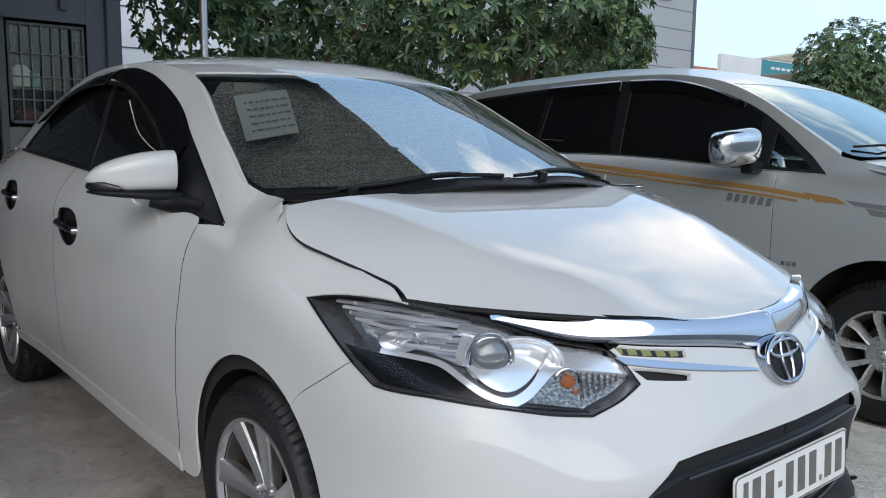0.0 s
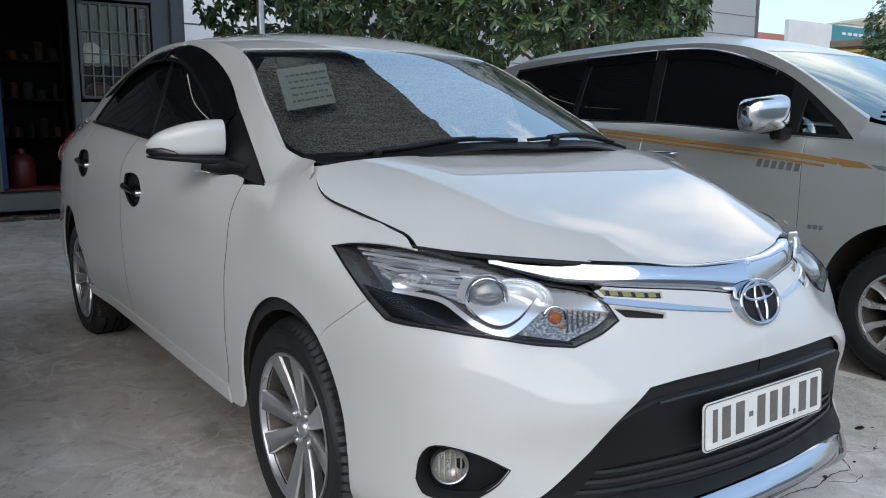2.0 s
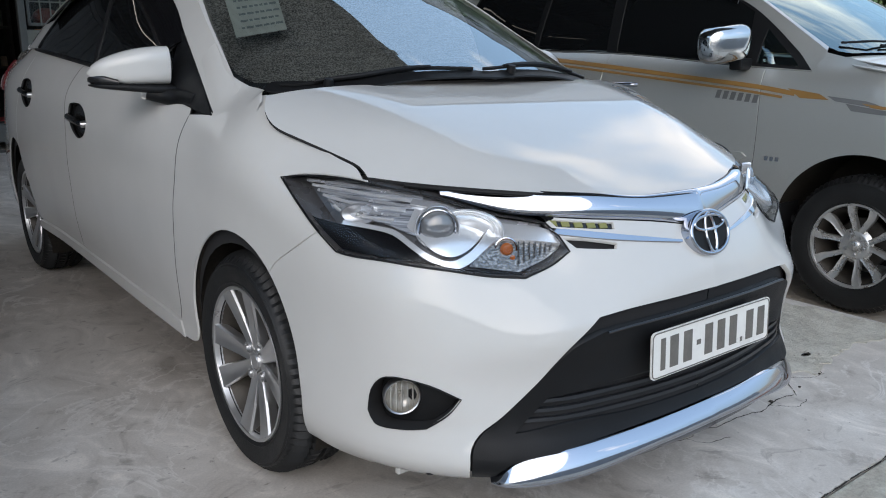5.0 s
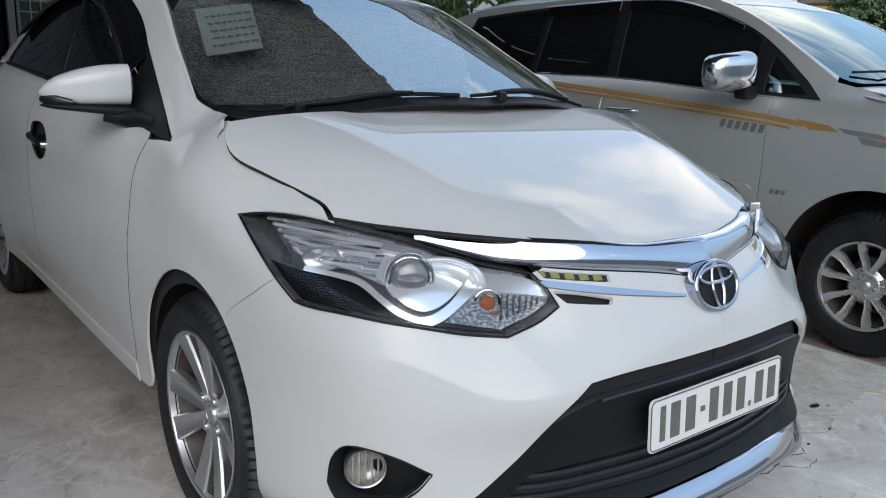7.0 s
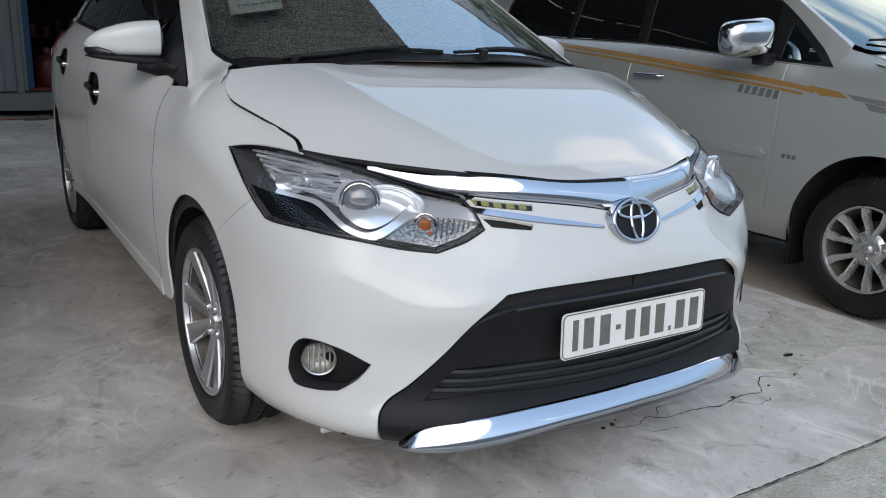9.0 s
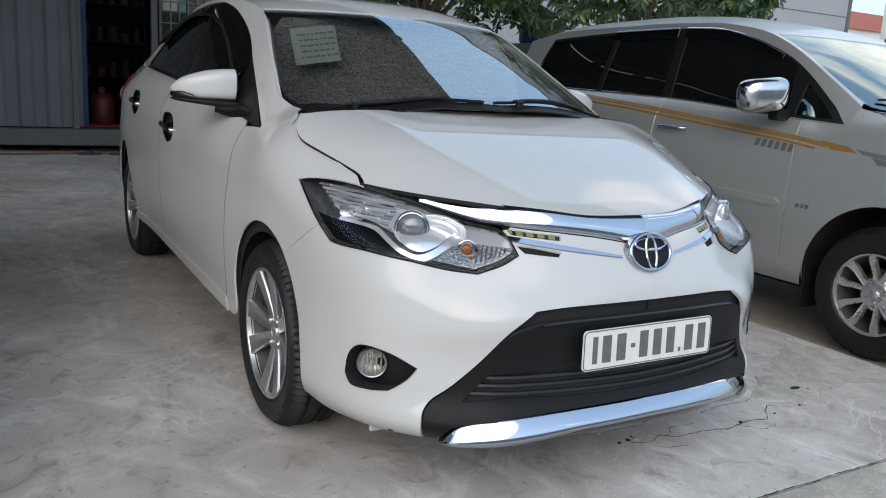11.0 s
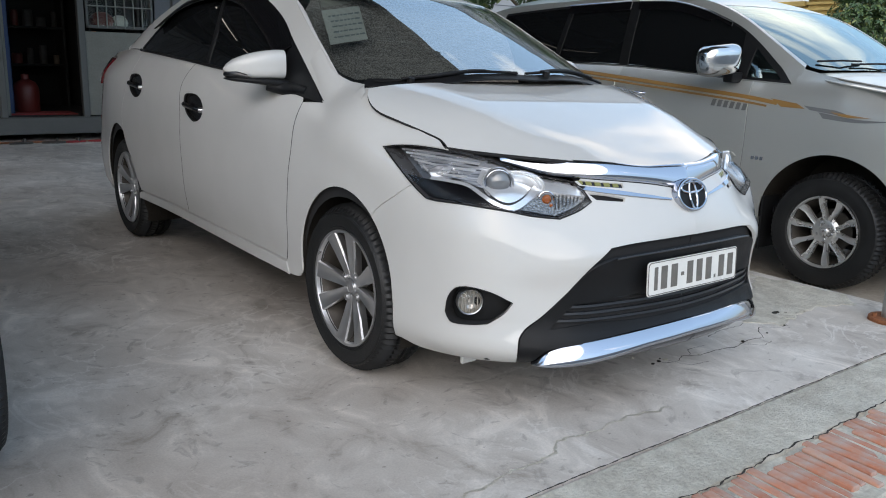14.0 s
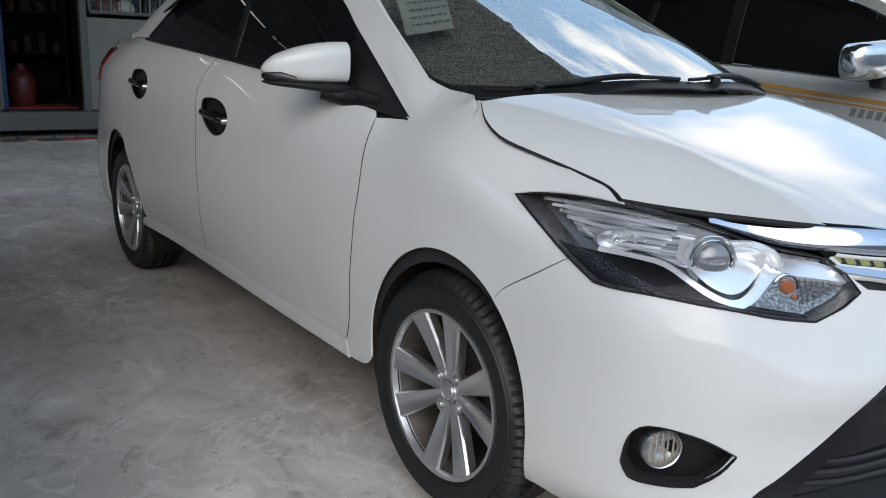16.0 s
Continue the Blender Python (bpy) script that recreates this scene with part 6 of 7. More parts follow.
            put("arch_liner", mesh_of("arch_liner", v, [(i, i + 1, n + i + 1, n + i) for i in range(n - 1)] + [tuple(range(n, 2 * n))], LINER, smooth=False), car)
        part("mud_flap", box((-s * .875, .365, .16), (-s * .70, .378, .47), .004), BLACK, car, "black flap behind the front wheel")
        head = outline([(-.50, .93), (-.62, .90), (-.72, .86)], [(-.72, .86), (-.72, .72)], [(-.72, .72), (-.58, .74), (-.47, .80)], [(-.47, .80), (-.50, .93)], step=.03)
        panel("headlight", van_side, head, CLEAR, car, "clear headlight", res=.05, thick=.02, lift=.004, flip=f, **mid)
        panel("lamp_housing", van_side, head, REFLECT, car, "", res=.05, thick=0, lift=-.05, flip=f, **mid)
        bump_side = outline([(-.402, .48), (-.428, .655), (-.465, .795)], [(-.465, .795), (-.58, .735), (-.72, .715), (-.858, .70)], [(-.858, .70), (-.858, .28)], [(-.858, .28), (-.6, .26), (-.402, .29)], [(-.402, .29), (-.402, .48)], step=.04)
        panel("bumper_side", van_side, bump_side, SILVER, car, "", res=.05, flip=f, **mid)
        nose = outline([(-.525, .955), (-.62, .925), (-.858, .90)], [(-.858, .90), (-.858, .715)], [(-.858, .715), (-.73, .73), (-.73, .865), (-.52, .935)], step=.04)
        panel("nose_panel", van_side, nose, SILVER, car, "", res=.05, flip=f, **mid)
    hd = outline([(0, -.80), (0, .12)], [(0, .12), (-.45, .16), (-.66, .24)], [(-.66, .24), (-.73, .12), (-.74, -.2), (-.68, -.55)], [(-.68, -.55), (-.55, -.70), (-.3, -.78), (0, -.80)], step=.04)
    panel("hood", van_hood, hd, SILVER, car, "silver hood", res=.06, both=True, open_ends=(0,), **mid)
    shut = outline([(0, -.78), (0, .16)], [(0, .16), (-.45, .20), (-.70, .26)], [(-.70, .26), (-.80, .12), (-.815, -.2), (-.74, -.52)], [(-.74, -.52), (-.55, -.69), (-.3, -.77), (0, -.78)], step=.05)
    panel("hood_shut", van_hood, shut, SILVER, car, "silver edge beside the hood", res=.07, both=True, open_ends=(0,), gap=0, lift=-.010, **mid)
    part("front_bumper", box((-.45, -.90, .30), (.45, -.78, .92), .05, 3), SILVER, car)
    part("underbody", box((-.70, -.6, .22), (.70, 3.3, .30), .01), GAP, car)
    ws_side = [(-.63, .93), (-.655, .72), (-.69, .47), (-.705, .30), (-.66, .235), (-.45, .165)]
    ws_top = [(0, .90), (-.35, .905), (-.55, .915), (-.63, .93)]
    rails = [(-float(van_rail_x(y)) + .0005, y) for y in np.linspace(.285, 3.28, 40)]
    panel("roof", van_top, outline([(0, 3.3), (0, .90)], ws_top, ws_side[:4], [(-.705, .30), rails[0]], rails, [rails[-1], (0, 3.3)], step=.05), SILVER, car, "silver roof", res=.06, both=True, open_ends=(0,), gap=.001, **mid)
    ws = outline([(0, .10), (0, .90)], ws_top, ws_side, [(-.45, .165), (0, .10)], step=.04)
    panel("windscreen", van_top, ws, CABIN_GLASS, car, "greenish windscreen", res=.06, both=True, open_ends=(0,), gap=.001, thick=0, lift=-.003, **mid).visible_shadow = False
    part("dashboard", box((-.66, .30, .85), (.66, .85, 1.12), .05, 3), BLACK, car)
    part("seat_back", box((-.6, 1.4, .4), (.6, 1.55, 1.3), .05, 3), BLACK, car)
    part("cabin_floor", box((-.76, .3, .36), (.76, 3.2, .40), .01), GAP, car)
    part("wiper", tube([Vector(van_top(-.40, .20, -.012)), Vector(van_top(-.1, .17, -.02)), Vector(van_top(.2, .18, -.012))], .006, 6), BLACK, car, "black wiper")
    part("wiper", tube([Vector(van_top(-.62, .285, -.012)), Vector(van_top(-.45, .225, -.025)), Vector(van_top(-.25, .22, -.012))], .006, 6), BLACK, car, "black wiper")
    return car


silver_car = van()
for sx in (-1, 1):
    for y in (0, 2.75):
        wheel(silver_car, (sx * .765, y, .324), sx, .324, .195, .205, 10, 5, "twin", 8)

# ---- the grey car on the other side ----
def hull(stations, n=36, power=.45):
    """A smooth closed body through upright sections (y, half width, low, high)."""
    bm, rings = bmesh.new(), []
    for y, w, lo, hi in stations:
        ring = []
        for a in np.linspace(0, 2 * math.pi, n + 1)[:-1]:
            ca, sa = math.cos(a), math.sin(a)
            zz = math.copysign(abs(sa)**power, sa)
            lean = 1 - .07 * max(0, zz)**2 - .05 * max(0, -zz)**3
            ring.append(bm.verts.new((w * lean * math.copysign(abs(ca)**power, ca), y, (lo + hi) / 2 + (hi - lo) / 2 * zz)))
        rings.append(ring)
    for a, b in zip(rings, rings[1:]):
        for i in range(n):
            bm.faces.new((a[i], a[(i + 1) % n], b[(i + 1) % n], b[i]))
    bm.faces.new(rings[0][::-1])
    bm.faces.new(rings[-1])
    return bm


def grey_car():
    car = tagged(thing("hatchback", (-2.787, 0, 0)), "grey hatchback parked beside the white sedan", "car")
    ys = np.linspace(-.74, 3.05, 40)
    wide = spline([-.74, -.66, -.5, -.3, 0, .6, 2.2, 2.8, 3.05], [.52, .68, .775, .812, .828, .832, .83, .79, .70])
    high = spline([-.74, -.66, -.5, 0, .5, 1.5, 2.6, 3.05], [.62, .72, .78, .90, .965, 1.0, 1.02, .98])
    low = spline([-.74, -.6, -.3, 2.6, 3.05], [.30, .20, .19, .19, .32])
    body = part("body", hull([(float(y), float(wide(y)), float(low(y)), float(high(y))) for y in ys]), GREY_PAINT, car, "grey body", True)
    yc = np.linspace(.42, 2.95, 26)
    roof_z = spline([.42, .7, 1.1, 1.5, 2.1, 2.6, 2.95], [.98, 1.18, 1.40, 1.47, 1.46, 1.36, 1.06])
    part("glasshouse", hull([(float(y), .70 - .10 * float(roof_z(y) - .95), .90, float(roof_z(y))) for y in yc]), GLASS, car, "dark tinted windows", True)
    roof = [(float(y), .60 - .06 * abs(float(y) - 1.7), 1.40, float(roof_z(y)) + .012) for y in np.linspace(1.05, 2.45, 16)]
    part("roof", hull(roof), GREY_PAINT, car, "grey roof", True)
    for s in (-1, 1):
        for y in (.0, 2.45):
            part("arch_liner", lathe([(0, 0), (.325, 0), (.335, -.02), (.335, -.3)], 40, m=aim((s * .832, y, .31), (s, 0, 0))), LINER, car)
        part("headlight", box((s * .42, -.735, .60), (s * .70, -.60, .70), .03, 3), CLOUDY, car, "clear headlight")
    part("lower_grille", box((-.40, -.765, .30), (.40, -.70, .46), .02, 2), BLACK, car, "black lower grille")
    return car


grey_one = grey_car()
for sx in (-1, 1):
    for wy in (0.0, 2.45):
        wheel(grey_one, (sx * .772, wy, .295), sx, .295, .195, .175, 10, 5, "twin", 20)

# ---- ground ----
def sheet(name, rects, z, material, label="", cat="", cuts=12):
    bm = bmesh.new()
    x0, x1, y0, y1 = rects
    vs = [bm.verts.new(p) for p in ((x0, y0, z), (x1, y0, z), (x1, y1, z), (x0, y1, z))]
    bm.faces.new(vs)
    return tagged(part(name, bm, material), label, cat, kind="structure")


sheet("ground", (-600, 600, -600, 600), -.085, EARTH, "dusty grey open ground reaching the horizon", "ground")
slab = part("floor", box((-12, -1.028, -.085), (1.85, 12, 0), .006, 2), CONCRETE)
tagged(slab, "stained grey concrete yard floor with trowel streaks", "floor", kind="structure")
slab.data.name = "floor"
apron = part("pavement", box((-12, -1.262, -.085), (4.5, -1.036, -.002), .006, 2), CEMENT)
tagged(apron, "rough pale cement strip along the yard edge", "pavement", kind="structure")
tagged(part("baseboard", box((-12, -1.55, -.085), (4.5, -1.262, -.016), .004, 1), CEMENT), "cement bed under a row of bricks", "kerb", kind="structure")
tagged(part("trim", box((-12, -5.0, -.085), (8, -1.56, -.045), .004, 1), CEMENT), "pale cement path outside the bricks", "path", kind="structure")

# old joint lines and cracks in the floor
rng = random.Random(7)


def crack(name, pts, width, label, material=CRACK, z=.0015, wild=.02):
    line = [Vector((x, y, z)) for x, y in (tuple(p) for p in smooth_line(pts, .018))]
    bm = bmesh.new()
    prev, off = None, 0.0
    for i, p in enumerate(line):
        t = (line[min(i + 1, len(line) - 1)] - line[max(i - 1, 0)]).normalized()
        s = Vector((-t.y, t.x, 0))
        w = width * rng.uniform(.25, 1.0) / 2
        off = .82 * off + rng.uniform(-wild, wild) * .55
        q = p + s * off
        cur = (bm.verts.new(q + s * w), bm.verts.new(q - s * w))
        if prev:
            bm.faces.new((prev[0], prev[1], cur[1], cur[0]))
        prev = cur
    return tagged(part(name, bm, material), label, "crack", kind="structure")


def skim(name, pts, material, label, cat, z=.0025, wild=.03, seed=1):
    """A thin flake of cement with a ragged edge."""
    r = random.Random(seed)
    ring = []
    for a, b in zip(pts, pts[1:] + pts[:1]):
        n = max(2, int(math.hypot(b[0] - a[0], b[1] - a[1]) / .03))
        for k in range(n):
            ring.append((a[0] + (b[0] - a[0]) * k / n + r.uniform(-wild, wild), a[1] + (b[1] - a[1]) * k / n + r.uniform(-wild, wild)))
    bm = bmesh.new()
    top = [bm.verts.new((x, y, z)) for x, y in ring]
    low = [bm.verts.new((x, y, -.001)) for x, y in ring]
    edges = [bm.edges.new((top[i], top[(i + 1) % len(top)])) for i in range(len(top))]
    bmesh.ops.triangle_fill(bm, use_beauty=True, edges=edges)
    for i in range(len(top)):
        j = (i + 1) % len(top)
        bm.faces.new((top[i], top[j], low[j], low[i]))
    return tagged(part(name, bm, material), label, cat, kind="structure")


skim("skim_patch", [(.95, -.50), (1.21, -.33), (1.40, -.25), (1.66, -.10), (1.76, -.02), (1.80, -.25), (1.82, -.50), (1.70, -.62), (1.52, -.55), (1.28, -.56), (1.08, -.60)], CEMENT, "pale ragged skim of cement on the yard floor", "cement patch", .004, .022, 5)
for k, line in enumerate(([(.235, -.60), (.30, -.62), (.363, -.60), (.44, -.63), (.52, -.625), (.648, -.654), (.74, -.64), (.839, -.658)], [(.28, -.60), (.317, -.681), (.40, -.70)],
                          [(.839, -.658), (.90, -.60), (.954, -.569), (1.03, -.60), (1.10, -.612)], [(.70, -.645), (.76, -.70), (.84, -.69)], [(1.10, -.612), (1.15, -.55), (1.218, -.49)],
                          [(.648, -.522), (.75, -.50), (.86, -.51), (.95, -.50)], [(.40, -.61), (.46, -.57), (.55, -.58)])):
    crack("crack", line, (.006, .004, .005, .004, .005, .0035, .004)[k], "thin ragged dark crack in the concrete", wild=.010)
rc = random.Random(12)
for k in range(16):
    x, y = rc.choice([(.235, -.60), (.44, -.63), (.74, -.64), (1.218, -.487), (.163, -.527), (1.10, -.61), (.9, -.6)])
    x, y, q = x + rc.uniform(-.05, .05), y + rc.uniform(-.035, .035), rc.uniform(.004, .010)
    bm = bmesh.new()
    bmesh.ops.create_icosphere(bm, subdivisions=1, radius=q)
    for v in bm.verts:
        v.co = Vector((v.co.x * rc.uniform(.7, 1.4), v.co.y * rc.uniform(.7, 1.3), v.co.z * .55 + q * .3))
    ob = part("rubble_chip", bm, CRACK if k % 3 else CEMENT)
    ob.location = (x, y, 0)
    tagged(ob, "small dark chip of broken concrete on the floor", "rubble", "rubble chips")
# no opening is cut: the hole's darkness is a disc's colour
part("hole_rim", lathe([(0, .001), (.010, .001), (.014, .003), (.018, .001)], 14, m=aim((1.218, -.487, .003), (0, 0, 1), (0, 1, 0)) @ Matrix.Diagonal((1, 1.5, .7, 1))), CRACK, bpy.data.objects["skim_patch"], "dark disc laid on the skim in place of a hole")
crack("joint_line", [(-4, 4.10), (-1.2, 4.13), (2, 4.20)], .03, "pale joint line across the yard floor", CEMENT, .002, .004)
crack("joint_line", [(-1.35, -.97), (-.742, -.895), (-.495, -.857), (-.271, -.866), (-.074, -.875)], .014, "pale chalky scrape on the floor", CEMENT, .002, .02)

crack("joint_line", [(-6, -1.033), (-2, -1.030), (1, -1.034), (4.4, -1.032)], .007, "dirt-filled joint along the slab edge", CRACK, .0012, .003)
crack("crack", [(-2.4, -1.262), (0, -1.268), (2, -1.258), (4.4, -1.266)], .008, "broken dark edge beside the bricks", CRACK, .0012, .012)

# bricks on edge along the yard: each one a piece
rb = random.Random(3)
bm = box((-.0172, -.125, -.05), (.0172, .125, .022), .004, 1)
brick_ob = part("brick", bm, BRICK, bpy.data.objects["baseboard"])
brick_me = brick_ob.data
bpy.data.objects.remove(brick_ob)
for k in range(150):
    x = -2.6 + .0425 * k
    b = put("brick", brick_me, bpy.data.objects["baseboard"])
    b.matrix_basis = pose(x + rb.uniform(-.003, .003), -1.385 + rb.uniform(-.028, .028), -.030 + rb.uniform(-.007, .005), rb.uniform(-2, 2), rb.uniform(-4, 4), -5 + rb.uniform(-2, 2)) @ Matrix.Diagonal((rb.uniform(.78, 1.10), rb.uniform(.75, 1.05), 1, 1))


# ---- steel posts and the shed roof over the white car ----
def post(x, y, top, flange=True):
    p = thing("roof_post", (x, y, 0))
    tagged(p, "galvanised steel roof post with a rusty foot", "post", "roof posts")
    part("tube", tube([(0, 0, .01), (0, 0, top)], .038, 20), POLE, p, "", True)
    part("flange", lathe([(0, .018), (.088, .018), (.092, .012), (.092, 0), (0, 0)], 24, m=aim((0, 0, 0), (0, 0, 1), (0, 1, 0))), RUST, p, "rusty round foot plate")
    for k in range(4):
        a = radians(45 + 90 * k)
        part("bolt", lathe([(0, .034), (.009, .034), (.009, .012)], 6, m=aim((.07 * math.cos(a), .07 * math.sin(a), 0), (0, 0, 1), (0, 1, 0))), RUST, p)
    return p


ROOF_Z = 4.2
post(1.575, -.84, ROOF_Z)
post(1.70, 6.0, ROOF_Z)
post(-4.2, -.84, ROOF_Z)
post(-4.2, 6.0, ROOF_Z)
canopy = tagged(thing("shed_roof", (-1.6, 6.4, ROOF_Z)), "dark corrugated sheet roof on steel posts over the yard", "roof")
nx, verts, faces = 178, [], []
x0, x1, y0, y1 = -2.7, 3.45, -8.3, 6.6
for i in range(nx):
    x = x0 + (x1 - x0) * i / (nx - 1)
    z = .16 + .016 * math.sin(2 * math.pi * i / 5.2)
    verts += [(x, y0, z), (x, y1, z)]
for i in range(nx - 1):
    faces.append((2 * i, 2 * i + 2, 2 * i + 3, 2 * i + 1))
put("roof_sheet", mesh_of("roof_sheet", verts, faces, ROOF_SHEET), canopy, "corrugated roof sheet")
# unseen sheet added on the west to keep light off the container
verts = [(x0 - .002 - 3.4 * i / 40, y, .16 + .016 * math.sin(2 * math.pi * i / 6.0)) for i in range(41) for y in (-3.4, y1)]
put("roof_sheet", mesh_of("roof_sheet", verts, [(2 * i, 2 * i + 1, 2 * i + 3, 2 * i + 2) for i in range(40)], ROOF_SHEET), canopy, "corrugated roof sheet")
# unseen eave over the people carrier's nose, guessed from hood reflections, added to shade the hood
verts = [(x1 + .002 + 1.6 * i / 40, y, .16 + .016 * math.sin(2 * math.pi * (i + 4.2) / 6.0)) for i in range(41) for y in (y0, -5.0)]
put("roof_sheet", mesh_of("roof_sheet", verts, [(2 * i, 2 * i + 2, 2 * i + 3, 2 * i + 1) for i in range(40)], ROOF_SHEET), canopy, "corrugated roof sheet")
for k in range(12):
    y = -8.1 + 1.31 * k
    part("purlin", box((x0, y - .03, .06), (x1, y + .03, .14), .004, 1), STEEL_GREY, canopy)
for x in (-2.6, 3.2):
    part("beam", box((x - .05, y0, -.06), (x + .05, y1, .06), .006, 1), STEEL_GREY, canopy)
for x, y in ((-1.6, 9.0), (-3.1, 9.0), (-4.6, 9.0)):
    lampt = tagged(thing("tube_lamp", (x, y, ROOF_Z - .02)), "white tube light under the shed roof", "lamp", "tube lights")
    part("housing", box((-.6, -.04, .0), (.6, .04, .05), .006, 1), STEEL_LIGHT, lampt)
    part("tube", tube([(-.58, 0, -.02), (.58, 0, -.02)], .016, 10), TUBE, lampt, "glowing tube", True)

# ---- the container workshop behind ----
CY = 8.2
cont = tagged(thing("container_workshop", (-1.6, CY, 0)), "grey steel container turned into a workshop with an open door", "container")
def corrug(name, xa, xb, za, zb, parent, m, deep=.03, y=0.0):
    n = max(2, int((xb - xa) / .28))
    xs = []
    for i in range(n):
        a = xa + (xb - xa) * i / n
        w = (xb - xa) / n
        xs += [(a, 0), (a + w * .36, 0), (a + w * .5, deep), (a + w * .86, deep)]
    xs.append((xb, 0))
    v = [(x, y + d, z) for x, d in xs for z in (za, zb)] + [(x, y + d + .006, z) for x, d in xs for z in (za, zb)]
    k = 2 * len(xs)
    f = [(2 * i, 2 * i + 2, 2 * i + 3, 2 * i + 1) for i in range(len(xs) - 1)]
    f += [tuple(k + j for j in q[::-1]) for q in f]
    return put(name, mesh_of(name, v, f, m, smooth=False), parent)
corrug("wall_panel", -3.9, 1.08, .30, 2.80, cont, STEEL_GREY)
wall = part("window_wall", box((2.0, .02, .30), (3.10, .05, 1.30), .004, 1), CREAM, cont, "cream wall panel with faint rust streaks")
part("wall_strip", box((2.86, .02, 1.30), (3.10, .05, 2.80), .004, 1), STEEL_GREY, cont)
part("wall_head", box((1.08, .02, 2.47), (2.86, .05, 2.80), .004, 1), STEEL_GREY, cont)
part("bottom_rail", box((-3.95, -.02, .085), (3.24, .10, .285), .01, 1), STEEL_LIGHT, cont, "pale steel bottom rail")
for bx in (-3.8, -.6, 2.9):
    part("support_block", box((bx - .15, .0, 0), (bx + .15, .3, .09), .006, 1), CEMENT, cont, "concrete block under the container")
part("top_rail", box((-3.95, -.02, 2.80), (3.24, .10, 2.90), .01, 1), STEEL_GREY, cont)
part("corner_post", box((3.07, -.03, .08), (3.24, .14, 2.90), .012, 1), STEEL_GREY, cont)
part("corner_casting", box((3.05, -.045, 2.77), (3.255, .15, 2.915), .012, 1), STEEL_GREY, cont)
# hole drawn as a black block on the casting, its shade in the colour
part("casting_hole", box((3.11, -.047, 2.81), (3.19, -.04, 2.88), .004, 1), GAP, cont)
part("roof_plate", box((-3.95, 0, 2.90), (3.24, 2.4, 2.92), 0), STEEL_GREY, cont)
part("end_wall", box((3.17, .10, .1), (3.22, 2.4, 2.9), 0), STEEL_GREY, cont)
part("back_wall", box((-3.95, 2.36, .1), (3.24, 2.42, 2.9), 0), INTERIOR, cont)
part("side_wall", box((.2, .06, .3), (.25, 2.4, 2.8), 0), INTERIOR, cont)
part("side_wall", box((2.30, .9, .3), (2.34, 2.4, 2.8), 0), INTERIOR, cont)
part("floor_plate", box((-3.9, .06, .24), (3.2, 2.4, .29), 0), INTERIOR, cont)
part("inner_lining", box((1.12, .12, .30), (1.16, .9, 2.44), .004, 1), CREAM, cont, "pale lining beside the door")
for x in (1.08, 1.98):
    part("door_jamb", box((x - .045, -.015, .285), (x + .03, .08, 2.47), .006, 1), STEEL_LIGHT, cont, "pale door frame")
part("door_head", box((1.04, -.015, 2.44), (2.01, .08, 2.50), .006, 1), STEEL_LIGHT, cont)
win = part("window_frame", box((2.03, .0, 1.34), (2.83, .03, 1.375), .004, 1), STEEL_LIGHT, cont, "barred window")
for lo, hi in (((2.03, 0, 2.40), (2.83, .03, 2.435)), ((2.03, 0, 1.34), (2.06, .03, 2.43)), ((2.80, 0, 1.34), (2.83, .03, 2.43))):
    part("frame_bar", box(lo, hi, .004, 1), STEEL_LIGHT, win)
part("pane", box((2.05, .03, 1.36), (2.81, .036, 2.42)), PANE, win, "dim window glass").visible_shadow = False
for k in range(6):
    x = 2.06 + .74 * (k + 1) / 7
    part("bar", tube([(x, -.008, 1.35), (x, -.008, 2.42)], .008, 6), BARS, win)
for z in (1.60, 1.85, 2.10):
    part("bar", tube([(2.05, -.014, z), (2.82, -.014, z)], .008, 6), BARS, win)
part("wall_box", box((2.58, -.02, 2.60), (2.66, .03, 2.73), .006, 1), STEEL_LIGHT, cont)

def loose(name, bm, m, label, cat, at=(0, 0, 0), smooth=False):
    ob = part(name, bm, m, None, "", smooth)
    ob.location = at
    return tagged(ob, label, cat)
# goods invented to put coloured patches behind the barred window
rack = tagged(thing("goods_rack", (.83, CY + .22, .29)), "plain rack of invented goods behind the barred window", "rack")
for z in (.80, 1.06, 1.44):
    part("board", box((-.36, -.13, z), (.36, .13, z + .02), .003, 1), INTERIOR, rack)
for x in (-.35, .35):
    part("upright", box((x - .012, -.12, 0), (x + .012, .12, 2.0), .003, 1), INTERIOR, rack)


def bag(name, w, d, h, m, label, cat, at, seed):
    """A slumped bag: rounded, wider low down, creased."""
    r = random.Random(seed)
    bm, rings = bmesh.new(), []
    for k in range(9):
        q = k / 8
        grow = math.sin(math.pi * min(.97, .12 + .86 * q))**.35 * (1.06 - .28 * q)
        rings.append([bm.verts.new((w / 2 * grow * math.copysign(abs(math.cos(a))**.7, math.cos(a)) * r.uniform(.95, 1.05), d / 2 * grow * math.copysign(abs(math.sin(a))**.7, math.sin(a)) * r.uniform(.93, 1.05), h * q)) for a in [2 * math.pi * i / 20 for i in range(20)]])
    for a, b in zip(rings, rings[1:]):
        for i in range(20):
            bm.faces.new((a[i], a[(i + 1) % 20], b[(i + 1) % 20], b[i]))
    bm.faces.new(rings[0][::-1])
    bm.faces.new(rings[-1])
    return loose(name, bm, m, label, cat, at, True)


bag("sack", .27, .22, .24, SIGN_WHITE, "white plastic sack on a rack behind the window", "sack", (.60, CY + .21, 1.75), 1)
loose("teal_carton", box((-.05, -.05, 0), (.05, .05, .16), .006, 1), TEAL, "small teal carton on a rack behind the window", "carton", (.72, CY + .14, 1.75))
